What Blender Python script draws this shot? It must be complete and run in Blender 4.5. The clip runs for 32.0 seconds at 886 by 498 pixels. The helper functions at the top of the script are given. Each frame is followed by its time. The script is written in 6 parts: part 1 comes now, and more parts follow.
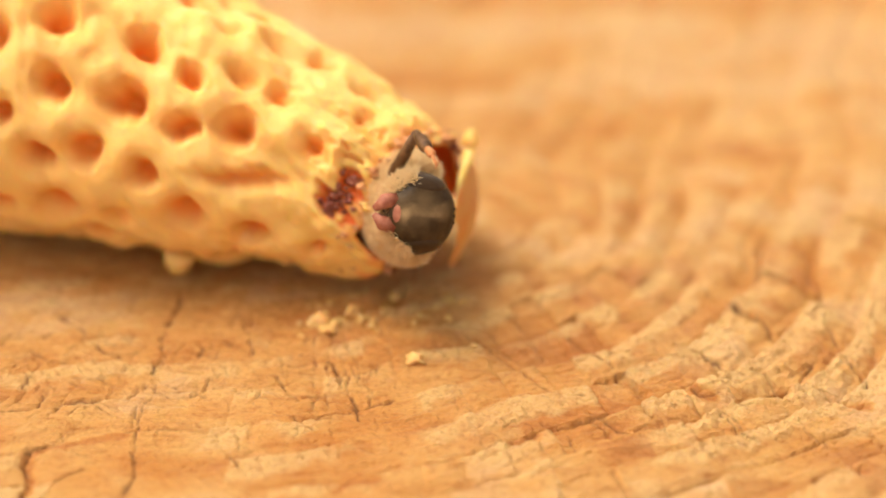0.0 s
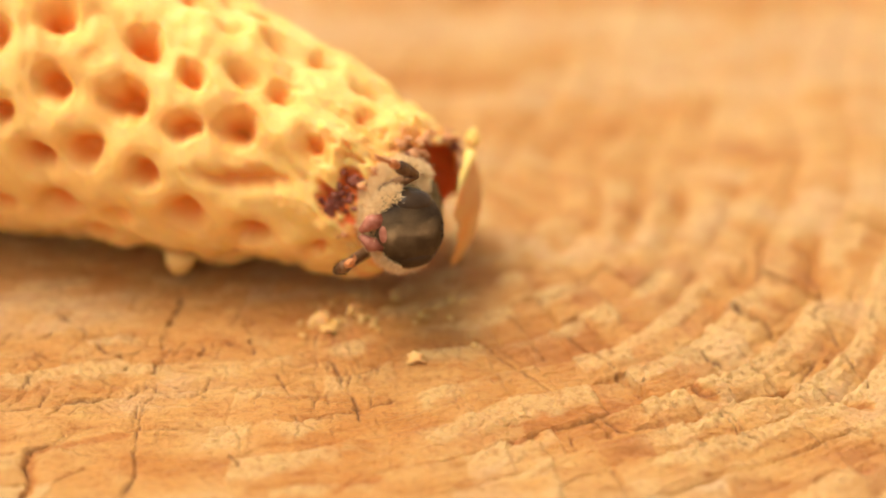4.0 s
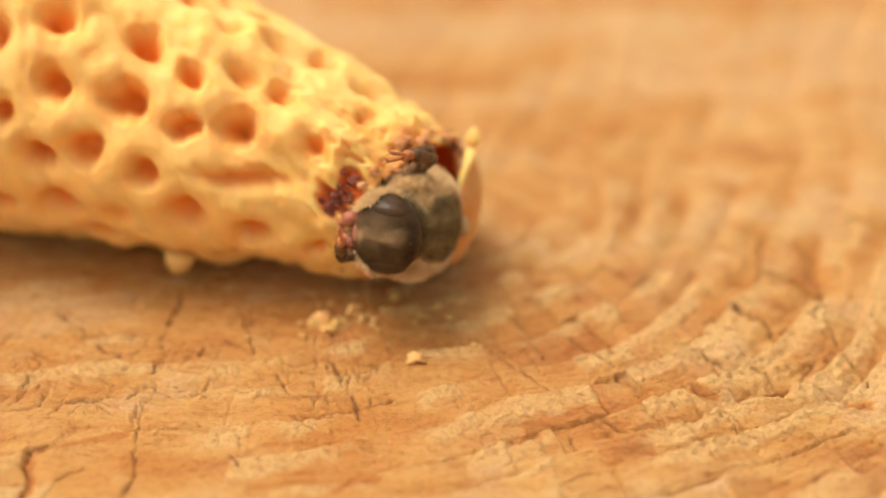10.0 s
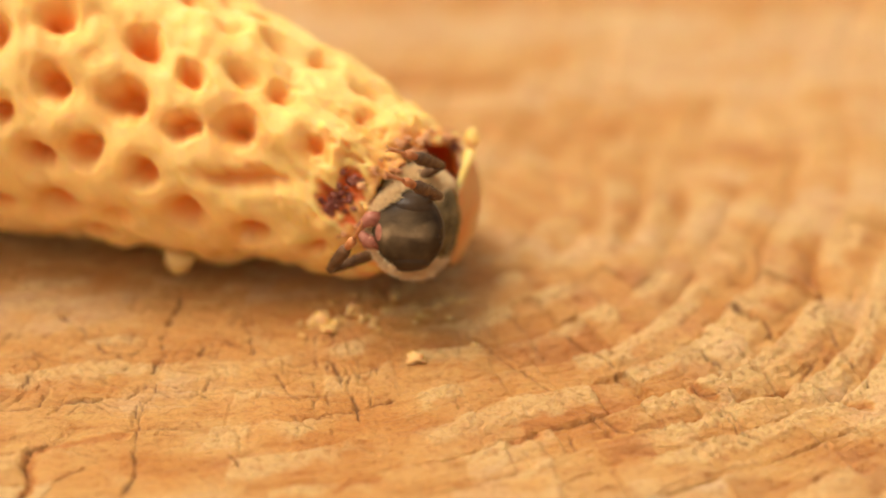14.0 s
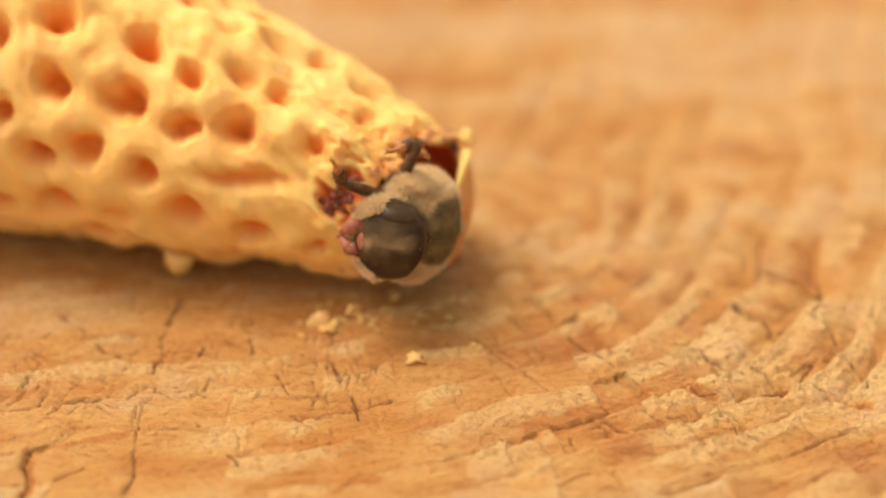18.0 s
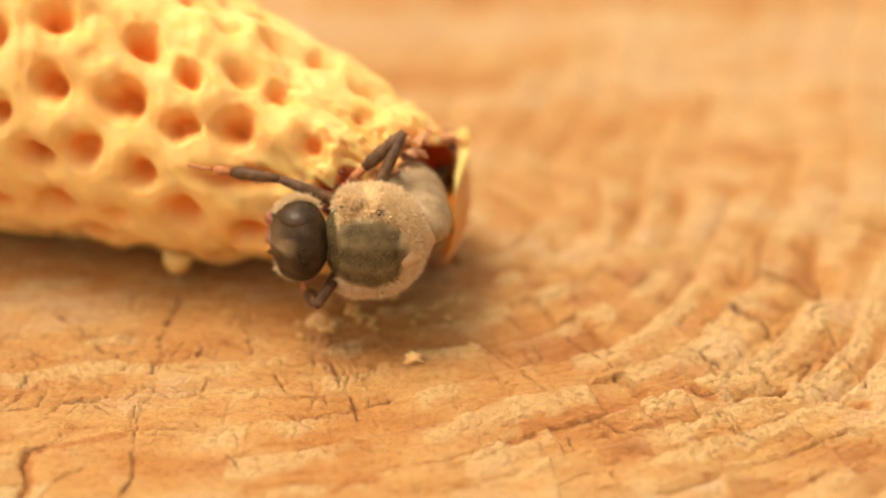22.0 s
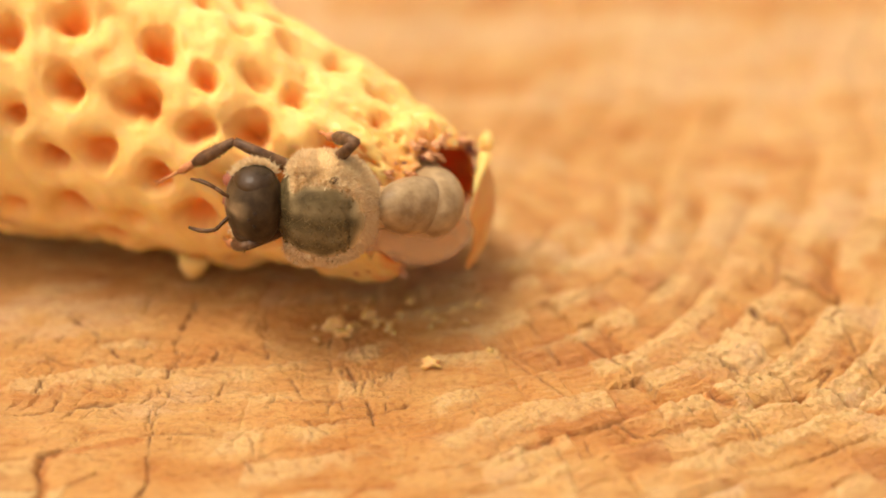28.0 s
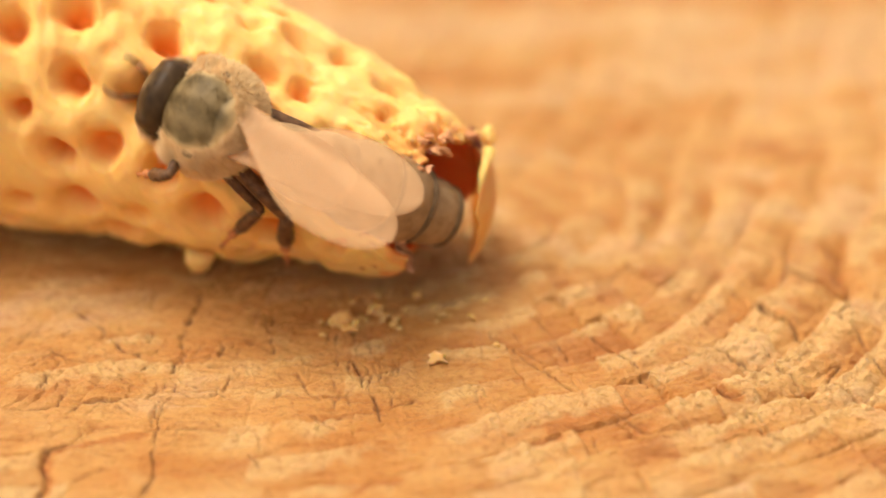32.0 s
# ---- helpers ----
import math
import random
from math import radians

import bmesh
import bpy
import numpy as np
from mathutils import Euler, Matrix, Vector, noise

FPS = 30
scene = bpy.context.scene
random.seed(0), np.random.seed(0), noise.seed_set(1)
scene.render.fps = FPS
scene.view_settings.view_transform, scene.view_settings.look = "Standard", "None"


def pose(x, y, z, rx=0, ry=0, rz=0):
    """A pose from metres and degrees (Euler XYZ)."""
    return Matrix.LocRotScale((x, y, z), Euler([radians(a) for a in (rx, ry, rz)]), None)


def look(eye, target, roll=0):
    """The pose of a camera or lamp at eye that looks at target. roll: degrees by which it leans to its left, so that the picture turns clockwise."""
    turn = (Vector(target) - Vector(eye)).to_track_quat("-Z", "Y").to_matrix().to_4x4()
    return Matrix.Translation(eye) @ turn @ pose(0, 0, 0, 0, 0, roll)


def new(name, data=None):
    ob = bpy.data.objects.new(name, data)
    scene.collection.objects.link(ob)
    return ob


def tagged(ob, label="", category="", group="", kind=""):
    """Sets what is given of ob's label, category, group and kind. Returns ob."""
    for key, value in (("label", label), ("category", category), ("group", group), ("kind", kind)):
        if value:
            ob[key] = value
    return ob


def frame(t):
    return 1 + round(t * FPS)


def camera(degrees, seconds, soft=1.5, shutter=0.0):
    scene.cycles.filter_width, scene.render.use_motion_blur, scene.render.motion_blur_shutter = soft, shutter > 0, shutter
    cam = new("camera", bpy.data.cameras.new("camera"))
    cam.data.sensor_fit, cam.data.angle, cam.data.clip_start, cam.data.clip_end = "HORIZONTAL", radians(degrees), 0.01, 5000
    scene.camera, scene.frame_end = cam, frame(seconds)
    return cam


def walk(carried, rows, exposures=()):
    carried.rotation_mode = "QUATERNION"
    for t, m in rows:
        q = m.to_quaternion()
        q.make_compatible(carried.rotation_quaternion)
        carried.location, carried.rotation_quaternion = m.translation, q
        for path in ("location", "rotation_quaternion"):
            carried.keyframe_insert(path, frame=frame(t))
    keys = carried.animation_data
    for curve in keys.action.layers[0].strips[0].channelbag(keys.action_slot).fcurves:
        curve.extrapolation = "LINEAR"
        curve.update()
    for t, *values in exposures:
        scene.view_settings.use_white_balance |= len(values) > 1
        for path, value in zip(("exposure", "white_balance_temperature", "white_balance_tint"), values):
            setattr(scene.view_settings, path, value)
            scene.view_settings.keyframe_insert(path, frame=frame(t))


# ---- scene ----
# The camera: a macro shot, 13 cm from a queen cell that lies on sawn end grain. It pans and creeps a little late in the clip.
MM = 0.001
cam = camera(18, 32.0, soft=1.75, shutter=0.5)
cam.data.dof.use_dof = True
cam.data.dof.focus_distance = 0.1220
cam.data.dof.aperture_fstop = 20.0
DIST = 0.13365
FORWARD = Vector((0, math.cos(radians(31)), -math.sin(radians(31))))


def aim(yaw, pitch, creep, roll=0.0):
    """The camera's pose: degrees of pan from its first aim, millimetres of creep towards the place."""
    m = Matrix.Translation(-FORWARD * (DIST - creep * MM))
    return m @ pose(0, 0, 0, 59.0 + pitch, 0, 0) @ pose(0, 0, 0, 0, yaw, roll)


walk(cam, [
    (0, aim(-0.0139, 0.0150, 0.000, 0.000)),
    (1, aim(-0.0093, 0.0162, 0.000, 0.000)),
    (2, aim(-0.0255, 0.0035, 0.000, 0.000)),
    (3.5, aim(0.0046, 0.0046, 0.000, 0.000)),
    (5.5, aim(0.0035, 0.0046, 0.000, 0.000)),
    (9, aim(0.0000, 0.0000, 0.000, 0.000)),
    (18, aim(-0.0069, 0.0046, 0.000, 0.000)),
    (20, aim(-0.0382, 0.0000, 0.000, 0.000)),
    (25, aim(-0.0394, 0.0035, 0.000, 0.000)),
    (25.5, aim(0.0081, 0.0058, 0.000, 0.000)),
    (27.5, aim(0.3056, 0.1331, 0.842, 0.063)),
    (28, aim(0.3160, 0.0857, 0.815, 0.069)),
    (28.5, aim(0.3588, 0.0370, 0.735, 0.069)),
    (29, aim(0.3102, 0.0417, 0.668, 0.057)),
    (30, aim(0.3276, 0.0289, 0.695, 0.057)),
    (30.5, aim(0.2894, 0.0729, 0.735, 0.069)),
    (31, aim(0.3635, 0.0116, 0.802, 0.086)),
    (31.5, aim(0.3924, 0.0313, 1.029, 0.086)),
    (32, aim(0.4561, -0.0231, 1.310, 0.120)),
], exposures=[(0, 0.55, 6650, 12), (3.5, 0.57, 6650, 12), (5.5, 0.38, 6650, 12), (14.5, 0.39, 6650, 12), (18, 0.36, 6650, 12), (18.7, 0.52, 6650, 12), (25.5, 0.53, 6650, 12), (28, 0.54, 6680, 14), (32, 0.52, 6680, 15)])

# ---- light: a soft, warm day from above, behind and to one side ----
world = bpy.data.worlds.new("world")
scene.world = world
world.use_nodes = True
wn = world.node_tree.nodes
sky = wn.new("ShaderNodeTexSky")
sky.sky_type, sky.sun_disc = "NISHITA", False
SUN_EL, SUN_AZ = 68.0, -78.0
sky.air_density, sky.dust_density, sky.ozone_density = 0.8, 4.0, 0.5
sky.sun_elevation, sky.sun_rotation = radians(SUN_EL), radians(SUN_AZ)
grey = wn.new("ShaderNodeRGBToBW")
haze = wn.new("ShaderNodeMix")
haze.data_type, haze.blend_type = "RGBA", "MULTIPLY"
haze.inputs[0].default_value, haze.inputs[7].default_value = 1.0, (1.08, 1.0, 0.84, 1)
veil = wn.new("ShaderNodeMix")
veil.data_type = "RGBA"
veil.inputs[0].default_value = 0.92
world.node_tree.links.new(sky.outputs[0], grey.inputs[0])
world.node_tree.links.new(grey.outputs[0], haze.inputs[6])
world.node_tree.links.new(sky.outputs[0], veil.inputs[6])
world.node_tree.links.new(haze.outputs[2], veil.inputs[7])
world.node_tree.links.new(veil.outputs[2], wn["Background"].inputs[0])
wn["Background"].inputs[1].default_value = 0.228
sun_data = bpy.data.lights.new("sun", "SUN")
sun_data.energy, sun_data.angle, sun_data.color = 1.06, radians(28), (1.0, 0.92, 0.78)
sun = new("sun", sun_data)
sun_way = Vector((math.sin(radians(SUN_AZ)) * math.cos(radians(SUN_EL)), math.cos(radians(SUN_AZ)) * math.cos(radians(SUN_EL)), math.sin(radians(SUN_EL))))
sun.matrix_world = look(sun_way * 0.5, (0, 0, 0))


# ---- materials ----
def material(name, base, rough=0.6, metal=0.0, spec=0.5):
    m = bpy.data.materials.new(name)
    m.use_nodes = True
    b = m.node_tree.nodes["Principled BSDF"]
    b.inputs["Base Color"].default_value = (*base, 1)
    b.inputs["Roughness"].default_value = rough
    b.inputs["Metallic"].default_value = metal
    b.inputs["Specular IOR Level"].default_value = spec
    return m, m.node_tree, b


def node(tree, kind, **values):
    n = tree.nodes.new(kind)
    for key, value in values.items():
        n.inputs[key.replace("_", " ")].default_value = value
    return n


def coords(tree):
    return tree.nodes.new("ShaderNodeTexCoord").outputs["Object"]


def noise_of(tree, scale, detail=4.0, rough=0.55, at=None):
    n = node(tree, "ShaderNodeTexNoise", Scale=scale, Detail=detail, Roughness=rough)
    tree.links.new(at or coords(tree), n.inputs["Vector"])
    return n.outputs["Fac"]


def ramp(tree, fac, stops):
    n = tree.nodes.new("ShaderNodeValToRGB")
    el = n.color_ramp.elements
    while len(el) < len(stops):
        el.new(0.5)
    for e, (p, c) in zip(el, stops):
        e.position, e.color = p, (*c, 1)
    tree.links.new(fac, n.inputs["Fac"])
    return n.outputs["Color"]


def blend(tree, fac, a, b, way="MIX"):
    n = tree.nodes.new("ShaderNodeMix")
    n.data_type, n.blend_type = "RGBA", way
    for socket, value in ((n.inputs[0], fac), (n.inputs[6], a), (n.inputs[7], b)):
        if isinstance(value, (float, int)):
            socket.default_value = value
        elif isinstance(value, tuple):
            socket.default_value = (*value, 1)
        else:
            tree.links.new(value, socket)
    return n.outputs[2]


def relief(tree, b, height, depth, strength=1.0):
    n = node(tree, "ShaderNodeBump", Strength=strength, Distance=depth)
    tree.links.new(height, n.inputs["Height"])
    tree.links.new(n.outputs[0], b.inputs["Normal"])


def attribute(tree, name):
    n = tree.nodes.new("ShaderNodeAttribute")
    n.attribute_name = name
    return n.outputs["Fac"]


def wood_material():
    m, t, b = material("sawn_end_grain", (0.6, 0.34, 0.14), 0.6, spec=0.3)
    at = coords(t)
    broad = ramp(t, noise_of(t, 130, 4, at=at), [(0.3, (0.533, 0.230, 0.053)), (0.5, (0.589, 0.297, 0.087)), (0.72, (0.634, 0.394, 0.169))])
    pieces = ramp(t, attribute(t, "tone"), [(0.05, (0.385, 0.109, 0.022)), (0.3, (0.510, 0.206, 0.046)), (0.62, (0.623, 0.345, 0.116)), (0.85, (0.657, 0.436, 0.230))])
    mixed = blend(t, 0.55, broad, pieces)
    fibre = node(t, "ShaderNodeMapping", Rotation=(0, 0, -0.30), Scale=(1.0, 3.4, 1.0))
    t.links.new(at, fibre.inputs["Vector"])
    strand = noise_of(t, 420, 6, 0.7, at=fibre.outputs[0])
    streak = ramp(t, strand, [(0.32, (0.74, 0.58, 0.42)), (0.5, (1, 1, 1)), (0.72, (1.0, 1.03, 1.08))])
    mixed = blend(t, 0.8, mixed, streak, "MULTIPLY")
    fine = noise_of(t, 3000, 4, 0.7, at=at)
    grain = ramp(t, fine, [(0.3, (0.62, 0.46, 0.33)), (0.5, (1, 1, 1)), (0.8, (1.0, 1.0, 1.0))])
    out = blend(t, 0.55, mixed, grain, "MULTIPLY")
    pale = blend(t, 0.75, (0.66, 0.42, 0.175), grain, "MULTIPLY")
    out = blend(t, blend(t, 0.72, (0.0, 0.0, 0.0), attribute(t, "torn")), out, pale)
    # cracks, ray cuts and ragged ring edges are painted dark brown
    crack_tint = ramp(t, attribute(t, "crack"), [(0.12, (0, 0, 0)), (0.85, (1, 1, 1))])
    out = blend(t, crack_tint, out, (0.17, 0.068, 0.026))
    t.links.new(out, b.inputs["Base Color"])
    rough = t.nodes.new("ShaderNodeMath")
    rough.operation = "MULTIPLY_ADD"
    rough.inputs[1].default_value = 1.4
    t.links.new(strand, rough.inputs[0])
    t.links.new(noise_of(t, 2600, 5, 0.7, at=at), rough.inputs[2])
    relief(t, b, rough.outputs[0], 0.00030, 1.0)
    b.inputs["Subsurface Weight"].default_value = 0.15
    b.inputs["Subsurface Radius"].default_value = (1.0, 0.45, 0.15)
    b.inputs["Subsurface Scale"].default_value = 0.0003
    return m


def wax_material(name, pale, thin, inside=(0.84, 0.17, 0.04), ripe=(0.86, 0.52, 0.15)):
    m, t, b = material(name, pale, 0.6, spec=0.22)
    at = coords(t)
    patch = ramp(t, noise_of(t, 420, 4, at=at), [(0.3, tuple(c * 0.88 for c in pale)), (0.7, pale)])
    yellow = ramp(t, noise_of(t, 160, 3, at=at), [(0.4, (0, 0, 0)), (0.7, (1, 1, 1))])
    patch = blend(t, blend(t, 0.5, (0.0, 0.0, 0.0), yellow), patch, ripe)
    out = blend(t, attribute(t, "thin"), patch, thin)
    out = blend(t, attribute(t, "stain"), out, inside)
    t.links.new(out, b.inputs["Base Color"])
    b.inputs["Subsurface Weight"].default_value = 0.5
    b.inputs["Subsurface Radius"].default_value = (1.0, 0.5, 0.15)
    b.inputs["Subsurface Scale"].default_value = 0.0011
    relief(t, b, noise_of(t, 1500, 5, 0.6, at=at), 0.00008, 0.7)
    return m


def fuzzy(name, dark, light, scale=1500, rough=0.8):
    m, t, b = material(name, dark, rough, spec=0.2)
    at = coords(t)
    t.links.new(ramp(t, noise_of(t, scale, 4, at=at), [(0.35, dark), (0.7, light)]), b.inputs["Base Color"])
    relief(t, b, noise_of(t, scale * 2.2, 4, 0.7, at=at), 0.00006, 0.7)
    return m


def hair_material(name, root, tip):
    """Thin hair: about as much light passes through a blade as comes back from it."""
    m, t, b = material(name, root, 0.9, spec=0.05)
    geo = t.nodes.new("ShaderNodeNewGeometry")
    colour = ramp(t, geo.outputs["Random Per Island"], [(0.0, root), (1.0, tip)])
    t.links.new(colour, b.inputs["Base Color"])
    thru = t.nodes.new("ShaderNodeBsdfTranslucent")
    t.links.new(colour, thru.inputs["Color"])
    both = t.nodes.new("ShaderNodeMixShader")
    both.inputs[0].default_value = 0.5
    t.links.new(b.outputs[0], both.inputs[1])
    t.links.new(thru.outputs[0], both.inputs[2])
    out = next(n for n in t.nodes if n.type == "OUTPUT_MATERIAL")
    t.links.new(both.outputs[0], out.inputs["Surface"])
    return m


WOOD = wood_material()
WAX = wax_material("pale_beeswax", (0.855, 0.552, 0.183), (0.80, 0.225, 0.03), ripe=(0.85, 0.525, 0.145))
LID_WAX = wax_material("thin_orange_wax", (0.90, 0.36, 0.12), (0.90, 0.36, 0.12), ripe=(0.84, 0.25, 0.06))
AMBER = fuzzy("amber_cocoon", (0.48, 0.19, 0.075), (0.70, 0.36, 0.17), 900, 0.4)
COCOON = fuzzy("torn_pink_cocoon", (0.60, 0.29, 0.14), (0.80, 0.47, 0.28), 1500, 0.45)
GNAWED = fuzzy("gnawed_red_cocoon", (0.16, 0.035, 0.025), (0.36, 0.13, 0.08), 3000, 0.5)
CRUMB = wax_material("crumbled_wax", (0.70, 0.40, 0.15), (0.6, 0.32, 0.10), ripe=(0.68, 0.37, 0.12))
BEE_TAN = fuzzy("bee_tan_cuticle", (0.42, 0.24, 0.10), (0.58, 0.37, 0.18), 1100, 0.5)
COLLAR = fuzzy("bee_cream_collar", (0.68, 0.47, 0.24), (0.86, 0.65, 0.37), 1100, 0.6)
EYE_DARK = fuzzy("compound_eye", (0.028, 0.014, 0.006), (0.070, 0.038, 0.017), 900, 0.32)
LEG_DARK = fuzzy("bee_leg_cuticle", (0.070, 0.032, 0.014), (0.19, 0.095, 0.042), 2500, 0.4)
LEG_ORANGE = fuzzy("bee_foot_cuticle", (0.40, 0.14, 0.05), (0.62, 0.26, 0.10), 2500, 0.45)
MOUTH_RED = fuzzy("bee_mouth_cuticle", (0.28, 0.085, 0.05), (0.44, 0.18, 0.115), 2500, 0.35)
TERGITE = fuzzy("abdomen_plate", (0.25, 0.150, 0.068), (0.44, 0.295, 0.15), 1500, 0.35)
TERGITE_BROWN = fuzzy("abdomen_brown_plate", (0.22, 0.125, 0.055), (0.36, 0.225, 0.11), 1500, 0.35)
TERGITE_DARK = fuzzy("abdomen_dark_band", (0.10, 0.06, 0.027), (0.18, 0.115, 0.06), 1500, 0.35)
HAIR_PALE = hair_material("pale_bee_hair", (0.80, 0.61, 0.35), (0.92, 0.765, 0.49))
HAIR_DARK = hair_material("brown_bee_hair", (0.13, 0.088, 0.036), (0.33, 0.235, 0.11))


def wing_material():
    m, t, b = material("bee_wing_membrane", (0.72, 0.43, 0.205), 0.40, spec=0.55)
    at = coords(t)
    vein = node(t, "ShaderNodeTexVoronoi", Scale=520.0)
    vein.feature = "DISTANCE_TO_EDGE"
    t.links.new(at, vein.inputs["Vector"])
    lines = ramp(t, vein.outputs["Distance"], [(0.0, (0.67, 0.385, 0.175)), (0.03, (0.72, 0.43, 0.205))])
    t.links.new(lines, b.inputs["Base Color"])
    b.inputs["Alpha"].default_value = 0.31
    relief(t, b, noise_of(t, 700, 3, at=at), 0.0001, 0.5)
    return m


def two_tone(name, dark0, dark1, tan0, tan1, rough):
    """Bee cuticle that goes from dark to tan by the attribute pale."""
    m, t, b = material(name, dark0, rough, spec=0.12)
    at = coords(t)
    dark = ramp(t, noise_of(t, 1200, 4, at=at), [(0.35, dark0), (0.7, dark1)])
    tan = ramp(t, noise_of(t, 1400, 4, at=at), [(0.3, tan0), (0.7, tan1)])
    t.links.new(blend(t, attribute(t, "pale"), dark, tan), b.inputs["Base Color"])
    relief(t, b, noise_of(t, 3000, 4, 0.7, at=at), 0.00005, 0.6)
    return m


THORAX = two_tone("bee_thorax_cuticle", (0.060, 0.040, 0.016), (0.165, 0.116, 0.050), (0.62, 0.43, 0.20), (0.80, 0.58, 0.30), 0.4)
BEE_HEAD = two_tone("bee_head_cuticle", (0.026, 0.014, 0.006), (0.075, 0.044, 0.020), (0.19, 0.12, 0.058), (0.36, 0.24, 0.125), 0.36)
WING = wing_material()


# ---- mesh helpers: all shapes are worked out in millimetres ----
def mesh_of(name, verts, faces, mat, smooth=True):
    me = bpy.data.meshes.new(name)
    me.from_pydata((np.asarray(verts, float) * MM).tolist(), [], faces if isinstance(faces, list) else faces.tolist())
    if smooth:
        me.polygons.foreach_set("use_smooth", [True] * len(me.polygons))
    me.materials.append(mat)
    me.update()
    return me


def part(name, shape, mat, parent, label="", at=None, smooth=True):
    ob = new(name, mesh_of(name, *shape, mat, smooth))
    ob.parent = parent
    if at is not None:
        ob.matrix_basis = at
    if label:
        ob["label"] = label
    return ob


def joined(*shapes):
    verts, faces, n = [], [], 0
    for v, f in shapes:
        verts.append(np.asarray(v, float))
        faces += [tuple(i + n for i in q) for q in f]
        n += len(v)
    return np.concatenate(verts), faces


def lattice(rows, cols, closed=True, flip=False):
    """Quads of a rows x cols lattice of vertices, closed round its columns."""
    i, j = np.meshgrid(np.arange(rows - 1), np.arange(cols if closed else cols - 1), indexing="ij")
    k = (j + 1) % cols
    q = np.stack([i * cols + j, i * cols + k, (i + 1) * cols + k, (i + 1) * cols + j], -1).reshape(-1, 4)
    return q[:, ::-1] if flip else q


def value_noise(x, y, seed=0):
    """Smooth noise from -1 to 1 over arrays of places."""
    xi, yi = np.floor(x).astype(np.int64), np.floor(y).astype(np.int64)
    fx, fy = x - xi, y - yi
    fx, fy = fx * fx * (3 - 2 * fx), fy * fy * (3 - 2 * fy)

    def corner(a, b):
        h = (a * 374761393 + b * 668265263 + seed * 974711) & 0x7FFFFFFF
        h = ((h ^ (h >> 13)) * 1274126177) & 0x7FFFFFFF
        return ((h ^ (h >> 16)) & 0xFFFF) / 32767.5 - 1
    top = corner(xi, yi) * (1 - fx) + corner(xi + 1, yi) * fx
    low = corner(xi, yi + 1) * (1 - fx) + corner(xi + 1, yi + 1) * fx
    return top * (1 - fy) + low * fy


def layers(x, y, seed=0, octaves=4, gain=0.5):
    total, size = 0 * x, 1.0
    for o in range(octaves):
        total = total + size * value_noise(x * 2 ** o + 17.3 * o, y * 2 ** o - 9.1 * o, seed + o)
        size *= gain
    return total


def smooth(a, b, x):
    t = np.clip((x - a) / (b - a), 0, 1)
    return t * t * (3 - 2 * t)


def ball(rx, ry, rz, at=(0, 0, 0), rings=14, sides=20, shape=None):
    th = np.linspace(0.001, math.pi - 0.001, rings)[:, None]
    ph = np.linspace(0, 2 * math.pi, sides, endpoint=False)[None]
    n = np.stack([np.cos(th) + 0 * ph, np.sin(th) * np.cos(ph), np.sin(th) * np.sin(ph)], -1).reshape(-1, 3)
    v = n * (rx, ry, rz)
    if shape:
        v = shape(v, n)
    return v + np.array(at), lattice(rings, sides).tolist()


def tube(points, radii, sides=8):
    """A tapered tube along a line of points, its ends drawn in."""
    p = np.asarray(points, float)
    d = np.gradient(p, axis=0)
    d /= np.linalg.norm(d, axis=1)[:, None]
    ref = np.array([0.13, 0.21, 0.97])
    u = np.cross(d, ref)
    u /= np.linalg.norm(u, axis=1)[:, None]
    w = np.cross(d, u)
    ph = np.linspace(0, 2 * math.pi, sides, endpoint=False)
    r = np.asarray(radii, float)[:, None, None]
    v = p[:, None] + r * (np.cos(ph)[None, :, None] * u[:, None] + np.sin(ph)[None, :, None] * w[:, None])
    n = len(p)
    verts = np.concatenate([v.reshape(-1, 3), p[:1], p[-1:]])
    faces = lattice(n, sides).tolist()
    faces += [(n * sides, (j + 1) % sides, j) for j in range(sides)]
    faces += [(n * sides + 1, (n - 1) * sides + j, (n - 1) * sides + (j + 1) % sides) for j in range(sides)]
    return verts, faces


def set_attribute(me, name, values):
    me.attributes.new(name, "FLOAT", "POINT").data.foreach_set("value", np.asarray(values, np.float32))


